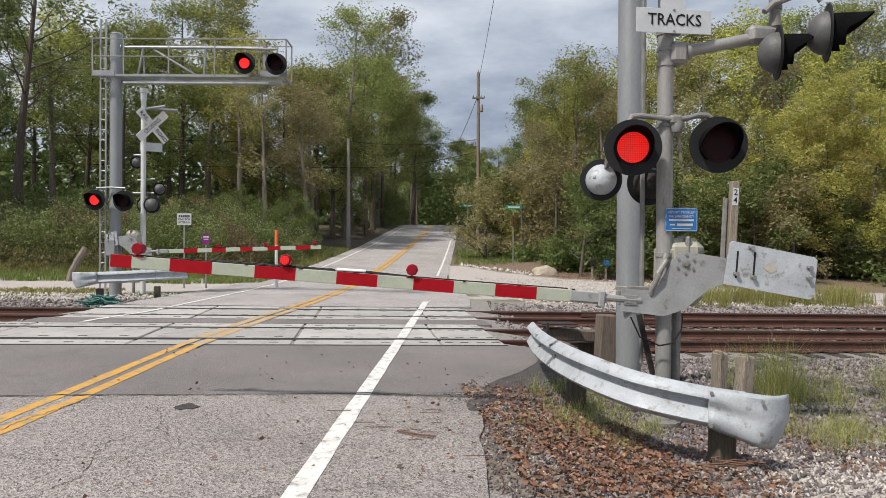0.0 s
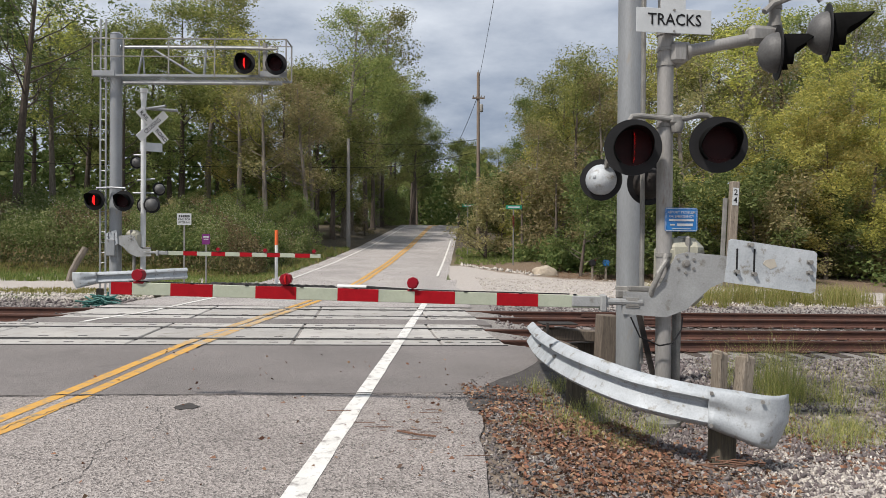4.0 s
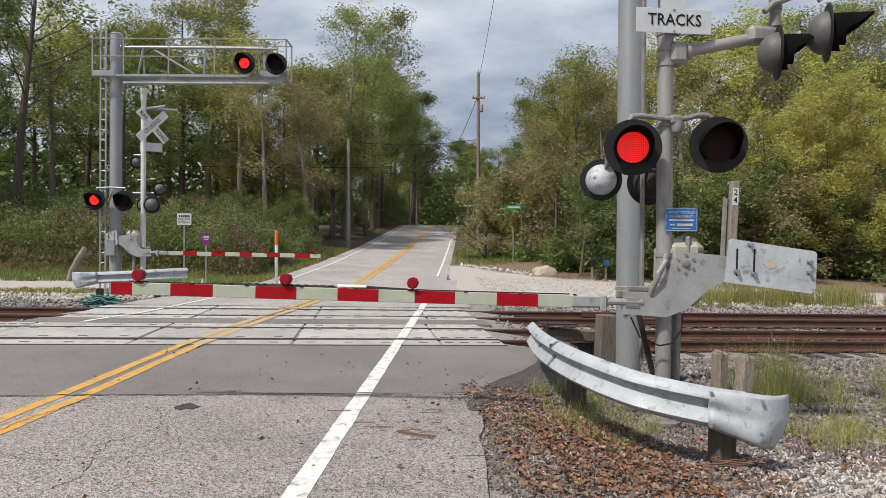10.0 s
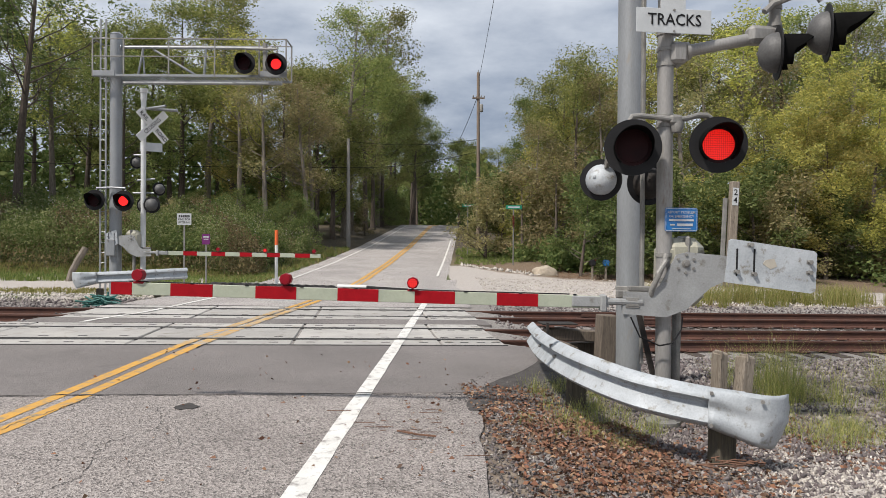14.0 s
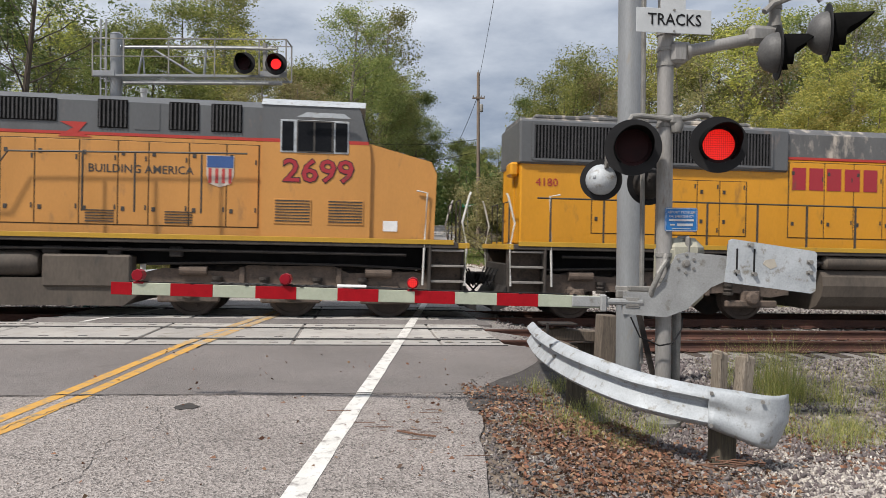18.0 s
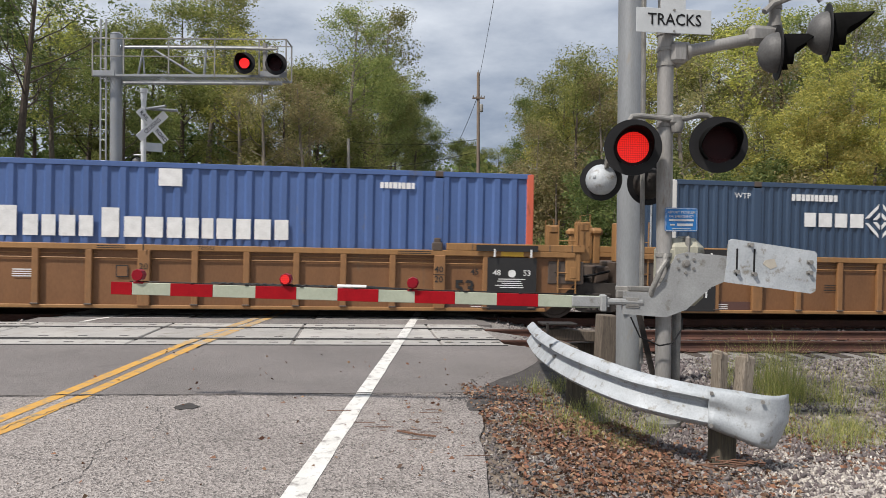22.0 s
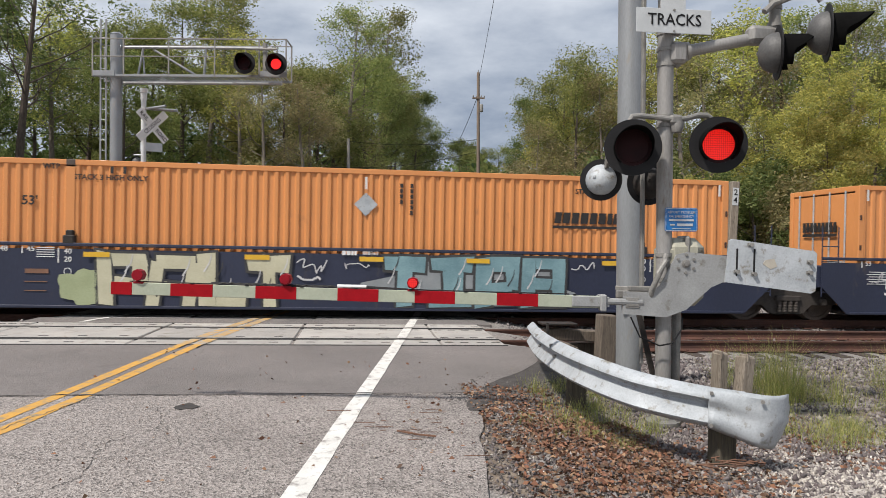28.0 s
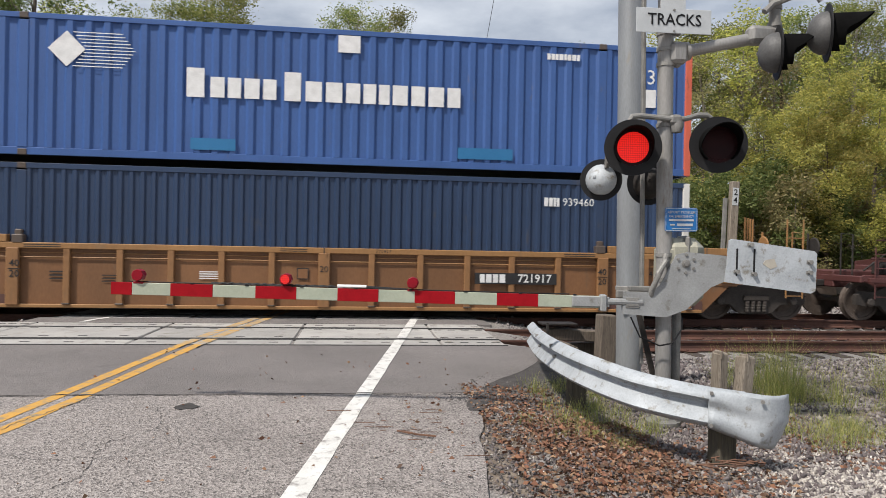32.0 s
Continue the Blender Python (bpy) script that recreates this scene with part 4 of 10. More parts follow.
    if flip < 0:
        wrap = part("cable_sleeve", Shape().tube((-3.34, 0.01, -0.318), (-3.06, 0.01, -0.312), 0.020, 0.016, 8), WHITEP, arm, "white tape on the lamp cable", smooth=True)
        S = Shape().tube((-3.06, 0.01, -0.318), (-2.66, 0.01, -0.322), 0.015, 0.005, 6)
        for k in range(30):
            S.tube((-3.36 - 0.04 * k, 0.01, -0.322 + 0.006 * (k % 2)), (-3.40 - 0.04 * k, 0.01, -0.322 + 0.006 * ((k + 1) % 2)), 0.010, n=5)
        tagged(part("cable_splice", S, BLACK, arm, "black wrapped cable splice"), kind="stuff")
    for dist, steady, left in lamps:
        S = Shape().lathe([(0.052, -0.045), (0.058, -0.04), (0.058, 0.04), (0.052, 0.045)], (-dist * f, 0, -0.262), (0, 1, 0), 8)
        S.box((-dist * f, 0, -0.335), (0.10, 0.03, 0.02), 0.004)
        lamp = part("arm_lamp", S, LAMPRED, arm, "small red gate-arm lamp")
        if steady:
            continue
        disc = thing_part_disc(arm, 0.043, LITARM, LAMPRED)
        FLASHERS.append((disc, left, pose(-dist * f, -0.048, -0.262), (4.0, 13.2) if flip < 0 else (-9.0, 11.8)))
    return arm, z_shaft


near_stripes = [(5.312, 5.514), (4.535, 4.942), (3.73, 4.124), (2.94, 3.334), (2.203, 2.591), (1.403, 1.801)]
GATES = []
GATES.append((*gate((3.12, 6.36, 0.0), -6.9, -1, 4.74, "red and white striped crossing gate, arm lowered across the road", near_stripes, ((5.253, True, True), (3.834, False, True), (2.613, False, False))), 1))
far_stripes = [(1.53, 1.93), (2.35, 2.76), (3.18, 3.54), (3.98, 4.36), (4.80, 5.24)]
GATES.append((*gate((-6.62, 21.25, 0.0), -6.9, 1, 4.80, "red and white crossing gate on the farther side, lowered", far_stripes, ((2.55, False, True), (3.93, False, False), (5.36, False, True)), 1.61, 0.72), -1))

# ---------------------------------------------------------------- far signals
can = thing("cantilever_signal", "grey steel cantilever signal with walkway and red flashing lights", "cantilever signal", pose(-7.13, 21.5, 0, 0, LEAN, -6.9))
part("mast", Shape().tube((0, 0, -0.1), (0, 0, 7.62), 0.17, n=24).lathe([(0.172, 0), (0.18, 0.01), (0.12, 0.06), (0, 0.07)], (0, 0, 7.62), n=24), ALU, can, "stout silver mast", smooth=True)
part("junction_box", Shape().box((-0.02, -0.22, 1.35), (0.26, 0.14, 0.5), 0.02), ALU, can)
for x in (-0.40, -0.24):
    part("ladder_rail", Shape().box((x, -0.12, 4.0), (0.05, 0.03, 8.1), 0.004), ALU, can, "galvanised ladder rail")
for k in range(26):
    part("rung", Shape().tube((-0.40, -0.12, 0.3 + 0.3 * k), (-0.24, -0.12, 0.3 + 0.3 * k), 0.012, n=6), ALU, can)
# walkway deck
S = Shape().box((2.32, -0.42, 6.33), (5.62, 0.05, 0.07), 0.006).box((2.32, 0.28, 6.33), (5.62, 0.05, 0.07), 0.006)
for k in range(57):
    S.box((-0.45 + k * 0.098, -0.07, 6.36), (0.02, 0.68, 0.03))
part("walkway", S, ALU, can, "steel grating walkway")
for x, w2 in ((-0.15, 0.62), (4.75, 0.75)):
    part("walkway_plate", Shape().box((x, -0.45, 6.39), (w2, 0.02, 0.16), 0.004), ALU, can)
S = Shape().tube((0.2, 0.0, 6.21), (4.9, 0.0, 6.21), 0.045, n=10).tube((0.1, 0, 7.26), (4.6, 0, 7.26), 0.045, n=10)
S.tube((0.8, 0, 7.24), (0.65, 0, 6.45), 0.035, n=8).tube((0.75, 0.05, 7.24), (0.82, 0.05, 6.45), 0.03, n=8).tube((2.65, 0, 7.24), (2.6, 0, 6.45), 0.035, n=8).tube((1.1, 0.02, 7.2), (2.35, 0.02, 6.45), 0.035, n=8)
S.lathe([(0.10, 0), (0.10, 0.03)], (0.15, 0, 7.26), (1, 0, 0), 12)
part("truss", S, ALU, can, "silver pipe truss", smooth=True)
S = Shape()
posts = (-0.48, 0.42, 1.72, 3.05, 4.34, 5.12)
for x in posts:
    part("stanchion", Shape().box((x, -0.44, 6.85), (0.045, 0.02, 1.10), 0.004), ALUD, can)
part("handrail", Shape().box((2.32, -0.44, 7.39), (5.6, 0.03, 0.035), 0.003), ALUD, can, "steel handrail")
part("handrail", Shape().box((1.28, -0.44, 6.88), (3.52, 0.025, 0.03), 0.003), ALUD, can, "steel knee rail")
part("handrail", Shape().box((2.32, 0.28, 7.39), (5.6, 0.02, 0.03)), ALUD, can, "steel handrail")
for x in (-0.48, 5.12):
    part("stanchion", Shape().box((x, 0.28, 6.85), (0.045, 0.02, 1.10)), ALUD, can)
    part("handrail", Shape().box((x, -0.08, 7.39), (0.03, 0.70, 0.034)), ALUD, can)
flasher(can, 4.00, -0.75, 6.62, 0, True, LITFAR, 0.31, hood=0.34)
flasher(can, 4.90, -0.75, 6.60, 0, False, LITFAR, 0.31, hood=0.34)
part("lamp_bracket", Shape().pipe([(4.0, -0.6, 6.95), (4.0, -0.6, 7.06), (4.4, -0.5, 7.08), (4.9, -0.6, 7.06), (4.9, -0.6, 6.95)], 0.03).box((4.45, -0.2, 6.85), (0.12, 0.12, 1.0), 0.02), ALUD, can)
flasher(can, -0.42, -0.42, 2.72, 0, True, LITFAR, 0.30, hood=0.34)
flasher(can, 0.42, -0.42, 2.70, 0, False, LITFAR, 0.30, hood=0.34)
part("crossarm", Shape().pipe([(-0.42, -0.3, 3.0), (-0.42, -0.3, 3.08), (0.0, -0.25, 3.10), (0.42, -0.3, 3.08), (0.42, -0.3, 3.0)], 0.03), ALU, can, smooth=True)
flasher(can, 0.72, 0.30, 2.62, 175, None, r=0.24, back=HOUSEDK)

MASTWHITE = mat("pale silver mast paint", (0.60, 0.61, 0.61), (0.50, 0.51, 0.51), 4, 0.5, 0.1, 0.001, 60)
xm = thing("crossbuck_mast", "slim pale silver mast with a white crossbuck sign", "crossing sign", pose(-6.33, 21.43, 0, 0, LEAN, -6.9))
part("mast", Shape().tube((0, 0, 0), (0, 0, 5.95), 0.075, n=16).lathe([(0.09, 0), (0.09, 0.2), (0.11, 0.22), (0.11, 0.34), (0, 0.36)], (0, 0, 5.72), n=16), MASTWHITE, xm, smooth=True)
crossbuck(xm, 0.22, 0.10, 4.98, 50, 0.60, 0.24)
part("sign_plate", Shape().box((0.18, 0.12, 4.35), (0.62, 0.01, 0.26), 0.003, Euler((0, 0, radians(30))).to_matrix()), SIGNWHITE, xm, "blank-looking white sign plate")
part("top_arm", Shape().tube((0.05, 0, 5.48), (0.95, 0.15, 5.44), 0.045, n=10).tube((0.05, 0, 5.46), (0.75, -0.25, 5.50), 0.04, n=10), ALU, xm)
flasher(xm, 0.42, 0.10, 3.10, 230, None, r=0.20, back=HOUSEDK)
flasher(xm, 0.30, -0.10, 2.62, 180, None, r=0.25, back=HOUSEDK)
flasher(xm, -0.28, 0.2, 3.9, 200, None, r=0.19, back=HOUSEDK)
part("crossarm", Shape().pipe([(-0.35, 0.1, 2.98), (0.38, 0.1, 2.98), (0.40, 0.08, 2.85)], 0.028).pipe([(-0.3, 0.05, 4.1), (0, 0, 4.1)], 0.03).pipe([(-0.2, 0.05, 3.35), (0.3, 0.1, 3.4)], 0.03), ALU, xm)

# ---------------------------------------------------------------- guardrails
WPROF = [(0.0, 0.158), (0.02, 0.154), (0.078, 0.100), (0.083, 0.078), (0.017, 0.046), (0.009, 0.026), (0.014, 0.004), (0.072, -0.088), (0.083, -0.106), (0.075, -0.122), (0.018, -0.154), (0.0, -0.158)]


def w_beam(pts, side):
    """Corrugated beam along pts (x, y, z); side: which way the corrugation faces (+1 left of the way)."""
    S, n = Shape(), len(WPROF)
    P = [Vector(p) for p in pts]
    for i, p in enumerate(P):
        d = (P[min(i + 1, len(P) - 1)] - P[max(i - 1, 0)])
        d.z = 0
        d.normalize()
        nrm = Vector((-d.y, d.x, 0)) * side
        for th in (0, -0.006):
            for a, b in WPROF:
                q = p + nrm * (a + th) + Vector((0, 0, b))
                S.v.append(tuple(q))
    for i in range(len(P) - 1):
        for k in range(n - 1):
            a = i * 2 * n + k
            S.f += [(a, a + 1, a + 1 + 2 * n, a + 2 * n), (a + n, a + n + 2 * n, a + n + 1 + 2 * n, a + n + 1)]
        for k in (0, n - 1):
            a = i * 2 * n + k
            S.f.append((a, a + 2 * n, a + 3 * n, a + n))
    return S


POSTDK = mat("dark mossy timber", (0.11, 0.095, 0.065), (0.05, 0.042, 0.033), 6, 0.9, 0, 0.006, 30, stretch=(6, 6, 0.5))


def guardrail(label, pts, side, end_at, posts, ztop):
    g = thing("guardrail", label, "guardrail", pose(*pts[0][:2], 0), "guardrails")
    o = Vector((pts[0][0], pts[0][1], 0))
    loc = [tuple(Vector(p) - o) for p in pts]
    fine = []
    for i in range(len(loc) - 1):
        for k in range(6):
            t = k / 6
            p0, p1, p2, p3 = (Vector(loc[max(i - 1, 0)]), Vector(loc[i]), Vector(loc[i + 1]), Vector(loc[min(i + 2, len(loc) - 1)]))
            fine.append(0.5 * ((2 * p1) + (p2 - p0) * t + (2 * p0 - 5 * p1 + 4 * p2 - p3) * t * t + (3 * p1 - p0 - 3 * p2 + p3) * t ** 3))
    fine.append(Vector(loc[-1]))
    part("beam", w_beam(fine, side), GALV, g, "galvanised corrugated steel beam", smooth=True)
    # flared end terminal wrapped round the last stretch
    a, b = Vector(loc[-2]), Vector(loc[-1])
    d = (b - a).normalized()
    nrm = Vector((-d.y, d.x, 0)) * side
    S = Shape()
    k = 12
    for i in range(k + 1):
        t = i / k
        c = b - d * 0.28 + d * (0.62 * t)
        out = 0.088 + 0.025 * math.sin(t * math.pi * 0.5)
        if t > 0.62:
            w = (t - 0.62) / 0.38
            out -= 0.20 * w * w
        flare = 0.160 + 0.045 * t
        ridge = 0.045 * max(0.0, 1 - 1.5 * t) ** 1.3
        rows = [1 - 2 * j / 12 for j in range(13)]
        for v in rows:
            # the two corrugations of the beam run out into a dented flat plate
            oo = ridge * (math.cos(2 * math.pi * abs(v)) - 1) * -0.5 - ridge * 0.6 - 0.02 * max(0, abs(v) - 0.85) / 0.15
            oo += 0.014 * noise.noise(Vector((t * 4, v * 2.5, 2))) * min(1, 3 * t)
            q = c + nrm * (out + oo) + Vector((0, 0, flare * v * (1.0 if v > 0 else 1.0 + 0.18 * t) - 0.03 * t)) - d * (0.10 * t * max(0, -v) + 0.012 * t * noise.noise(Vector((v * 3, 1, 0))))
            S.v.append(tuple(q))
    for i in range(k):
        for j in range(12):
            q = i * 13 + j
            S.f.append((q, q + 1, q + 14, q + 13))
    me = S.mesh("end_terminal", True)
    ob = part("end_terminal", me, GALV, g, "flared galvanised end terminal with scuffs")
    md = ob.modifiers.new("thickness", "SOLIDIFY")
    md.thickness = 0.008
    c0 = b - d * 0.26 + nrm * 0.093
    for zz in (0.125, -0.125):
        for k in (0.0, 0.36):
            q = c0 + d * k + nrm * (0.035 * k / 0.36) + Vector((0, 0, zz))
            part("terminal_bolt", Shape().tube(tuple(q), tuple(q + nrm * 0.018), 0.016, n=6), ALUD, ob)
    for x, y, h, lean in posts:
        S = Shape().box((0, 0, h / 2 - 0.35), (0.17, 0.17, h + 0.30), 0.02)
        S.moved(pose(x - o.x, y - o.y, 0, lean, 0, 8))
        part("post", S, POSTDK, g, "dark weathered timber post")
    S = Shape()
    for t in (0.2, 0.34, 0.93, 0.98):
        i = int(t * (len(fine) - 1))
        p, q = fine[i], fine[min(i + 1, len(fine) - 1)]
        d2 = (q - p).normalized() if (q - p).length > 0 else d
        n2 = Vector((-d2.y, d2.x, 0)) * side
        for zz in (0.0, 0.11, -0.11):
            c = p + n2 * 0.02 + Vector((0, 0, zz))
            S.tube(tuple(c), tuple(c + n2 * (0.03 if zz == 0 else 0.065)), 0.018, n=6)
    part("bolt", S, ALUD, g)
    return g


guardrail("galvanised guardrail curving away from the road edge", [(2.36, 9.15, 0.43), (2.12, 7.85, 0.48), (2.00, 6.75, 0.51), (2.05, 5.95, 0.50), (2.30, 5.42, 0.44), (2.70, 5.16, 0.38), (3.00, 5.05, 0.35)], -1, 1, ((2.93, 5.25, 0.40, 0), (2.28, 7.0, 0.55, 2)), 0.54)
guardrail("galvanised guardrail on the farther side of the tracks", [(-4.85, 20.45, 0.66), (-5.6, 20.05, 0.62), (-6.4, 19.75, 0.57), (-7.25, 19.55, 0.53)], 1, 1, ((-6.95, 19.75, 0.45, 0), (-5.6, 20.25, 0.5, 0)), 0.7)

# timber stubs and cribbing beside the crossing
for x, y, h, ry, rx in ((3.44, 6.25, 0.64, -2, 3), (3.62, 6.18, 0.60, 9, -4)):
    S = Shape().box((0, 0, h / 2 - 0.1), (0.105 if ry < 0 else 0.14, 0.13, h + 0.2), 0.015).box((-0.03, -0.02, h - 0.02), (0.03, 0.10, 0.08), 0.008)
    S.moved(pose(0, 0, 0, rx, ry, 12))
    o = tagged(part("timber_post", S, WOODGREY), "split weathered grey timber stub in the gravel", "wooden post", "timber stubs")
    o.matrix_basis = pose(x, y, 0)
CRIBWOOD = mat("dark railway timber", (0.16, 0.13, 0.10), (0.085, 0.068, 0.055), 7, 0.9, 0, 0.006, 30, stretch=(6, 6, 0.5), c3=(0.05, 0.042, 0.035), c3amt=0.2)
crib = thing("timber_crib", "weathered grey railway timbers stacked beside the crossing", "timber", pose(3.25, 9.3, 0))
for x, y, z, sx, sy, sz, ry in ((0.18, 0, 0.22, 0.24, 0.22, 0.92, 2), (0.40, 0.10, 0.10, 0.2, 0.2, 0.7, -3), (-0.15, 0.35, 0.35, 0.9, 0.2, 0.16, 3), (-0.1, 0.5, 0.12, 1.1, 0.22, 0.2, -2), (-0.35, 0.1, 0.20, 0.16, 0.5, 0.14, 24)):
    S = Shape().box((0, 0, 0), (sx, sy, sz), 0.015)
    S.moved(pose(x, y, z, 0, ry, 4))
    part("timber", S, CRIBWOOD, crib)
part("grate", Shape().box((-0.42, 0.3, 0.52), (0.5, 0.3, 0.02)).box((-0.62, 0.1, 0.40), (0.03, 0.03, 0.3)), STEELDARK, crib, "rusty steel scrap")

mp = thing("milepost", "weathered timber post with a small numbered plate", "track marker", pose(15.9, 28.2, -0.1, 0, 1.8, -6) @ Matrix.Scale(1.9, 4))
part("post", Shape().box((0, 0, 1.1), (0.19, 0.17, 2.75), 0.02), WOODGREY, mp)
part("back_board", Shape().box((-0.18, 0.03, 1.0), (0.09, 0.06, 2.2), 0.006), ALUD, mp, "thin grey board")
pl = part("plate", Shape().box((0, -0.09, 2.13), (0.14, 0.006, 0.40), 0.002), SIGNWHITE, mp, "small white plate")
write("2", 0.19, BLACK, pl, 0, -0.095, 2.22, bold=0.015)
write("4", 0.19, BLACK, pl, 0, -0.095, 2.04, bold=0.015)

# ---------------------------------------------------------------- signs, poles and small things beyond the tracks
def post_sign(name, label, cat, x, y, z0, post_h, w, h, zc, material, turn=-6.9, post_mat=ALUD):
    t = thing(name, label, cat, pose(x, y, z0, 0, LEAN, turn))
    part("post", Shape().box((0, 0.02, post_h / 2 - 0.1), (0.05, 0.035, post_h + 0.2), 0.005), post_mat, t)
    pn = part("panel", Shape().box((0, 0, zc), (w, 0.006, h), 0.002), material, t)
    return t, pn


t, pn = post_sign("litter_sign", "small white regulatory sign on a steel post", "road sign", -6.0, 24.9, -0.03, 2.55, 0.50, 0.40, 2.36, SIGNWHITE)
S = Shape()
for k in range(6):
    S.box((-0.165 + 0.066 * k, -0.006, 2.46), (0.044, 0.003, 0.075))
part("text_bar", S, BLACK, pn, "black text line")
write("FINE FOR", 0.098, BLACK, pn, 0, -0.006, 2.35, bold=0.012)
write("LITTERING", 0.090, BLACK, pn, 0, -0.006, 2.245, bold=0.012)
t, pn = post_sign("notice_sign", "small purple notice sign on a short post", "road sign", -5.25, 24.82, 0.05, 1.6, 0.27, 0.36, 1.60, PURPLE)
part("text_bar", Shape().box((0, -0.006, 1.68), (0.20, 0.003, 0.05)).box((0, -0.006, 1.60), (0.16, 0.003, 0.03)), SIGNWHITE, pn)
mk = thing("marker_post", "white and orange buried-cable marker post", "marker post", pose(-2.82, 24.5, 0.0, 0, LEAN, 0))
part("post", Shape().tube((0, 0, -0.1), (0, 0, 1.55), 0.055, n=12), WHITEP, mk, smooth=True)
part("cap", Shape().tube((0, 0, 1.5), (0, 0, 2.02), 0.06, n=12), ORANGEP, mk, "orange sleeve", smooth=True)

st = thing("stop_sign", "red stop sign turned edge-on with green street name plates", "stop sign", pose(8.41, 37.25, 0.45, 0, LEAN, 0))
part("post", Shape().box((0, 0, 1.6), (0.06, 0.05, 3.4), 0.006), ALUD, st)
part("octagon", Shape().lathe([(0.38, 0), (0.38, 0.006)], (0, -0.04, 2.55), (0.93, -0.35, 0), 8), SIGNRED, st, "red octagonal plate")
nm = part("name_plate", Shape().box((0.02, -0.02, 3.32), (0.90, 0.008, 0.22), 0.003), GREENSIGN, st, "green street name plate")
part("text_bar", Shape().box((0.02, -0.027, 3.32), (0.66, 0.004, 0.09)), SIGNWHITE, nm, "white street name")
s2 = thing("street_sign", "green street name plate on a thin post", "street sign", pose(7.25, 46.0, 1.0, 0, LEAN, 0))
part("post", Shape().box((0, 0, 1.7), (0.06, 0.05, 3.4), 0.006), ALUD, s2)
nm = part("name_plate", Shape().box((0, -0.03, 3.3), (0.75, 0.008, 0.20), 0.003), GREENSIGN, s2)
part("text_bar", Shape().box((0, -0.037, 3.3), (0.5, 0.004, 0.08)), SIGNWHITE, nm)

for x, y, h, col in ((10.75, 31.0, 1.02, BLACK), (11.36, 30.9, 1.0, BLUESIGN)):
    mb = thing("mailbox", "dark roadside mailbox on a post" if col is BLACK else "blue roadside mailbox on a stub post", "mailbox", pose(x, y, 0.02, 0, 0, -6))
    part("post", Shape().box((0, 0, 0.35), (0.09, 0.09, 0.8), 0.01), WOODGREY, mb)
    part("box", Shape().box((0, 0, 0.86), (0.22, 0.45, 0.16), 0.03).tube((0, -0.22, 0.95), (0, 0.22, 0.95), 0.108, n=14), col, mb, smooth=True)
    part("flag", Shape().box((0.125, -0.05, 0.98), (0.01, 0.04, 0.16)), SIGNRED, mb)

ROCK = mat("pale limestone", (0.42, 0.36, 0.28), (0.28, 0.24, 0.19), 2.5, 0.95, 0, 0.02, 14)


def boulder(seed, sx, sy, sz):
    rnd = random.Random(seed)
    bm = bmesh.new()
    bmesh.ops.create_icosphere(bm, subdivisions=3, radius=1)
    for v in bm.verts:
        k = 1 + 0.25 * noise.noise(v.co * 1.3 + Vector((seed, 0, 0))) + 0.10 * noise.noise(v.co * 4 + Vector((0, seed, 0)))
        v.co = Vector((v.co.x * sx * k, v.co.y * sy * k, max(-0.5, v.co.z) * sz * k))
    me = bpy.data.meshes.new("boulder")
    bm.to_mesh(me)
    bm.free()
    me.materials.append(ROCK)
    return me


o = tagged(new("boulder", boulder(3, 0.62, 0.4, 0.36)), "pale limestone boulder beside the gravel lane", "boulder")
o.matrix_basis = pose(8.95, 32.6, 0.36)

for x, y, z0, h, r, lab in ((-0.78, 51.6, 1.36, 7.97, 0.155, "grey timber utility pole at the wood's edge"), (8.75, 50.5, 1.0, 13.4, 0.15, "tall brown timber utility pole beside the road")):
    up = thing("utility_pole", lab, "utility pole", pose(x, y, z0, 0, LEAN * 1.4, 0), "utility poles")
    part("pole", Shape().tube((0, 0, -0.6), (0, 0, h), r, r * 0.72, n=14), POLEWOOD if h > 10 else POLEGREY, up, smooth=True)
    if h > 10:
        part("crossarm", Shape().box((0, -0.12, h - 1.9), (0.9, 0.09, 0.11), 0.01), POLEWOOD, up)
        S = Shape()
        for dx in (-0.4, -0.15, 0.2, 0.42):
            S.lathe([(0.02, 0), (0.055, 0.03), (0.04, 0.07), (0.055, 0.10), (0.02, 0.15)], (dx, -0.12, h - 1.85), n=10)
        S.lathe([(0.03, 0), (0.05, 0.04), (0.03, 0.2)], (0, 0, h - 0.02), n=10)
        part("insulator", S, ALUD, up)
        part("transformer", Shape().lathe([(0.12, 0), (0.14, 0.02), (0.14, 0.5), (0.11, 0.55), (0, 0.57)], (0.22, -0.05, h - 2.9), n=16), ALUD, up, "grey transformer can", smooth=True)


def wire(name, a, b, sag, label, r=0.012):
    a, b = Vector(a), Vector(b)
    pts = [a.lerp(b, k / 20) + Vector((0, 0, -sag * 4 * (k / 20) * (1 - k / 20))) for k in range(21)]
    return tagged(part(name, Shape().pipe(pts, r, 5), BLACK), label, "wire")


TOP2 = (8.60, 50.5, 14.2)
wire("overhead_wire", TOP2, (2.6, 6.0, 14.0), 0.6, "overhead power line along the road", 0.014)
wire("overhead_wire", (8.6, 50.5, 9.5), (-0.90, 51.6, 9.15), 0.35, "thin overhead wire between the utility poles", 0.016)
wire("overhead_wire", (-0.90, 51.6, 9.02), (-48, 44, 9.7), 0.9, "thin overhead wire before the wood", 0.016)
wire("overhead_wire", (-0.88, 51.6, 7.2), (-48, 46, 6.9), 0.5, "low overhead cable before the wood", 0.02)
wire("overhead_wire", (8.6, 50.5, 8.6), (-0.90, 51.6, 7.2), 0.35, "low overhead cable between the poles", 0.018)
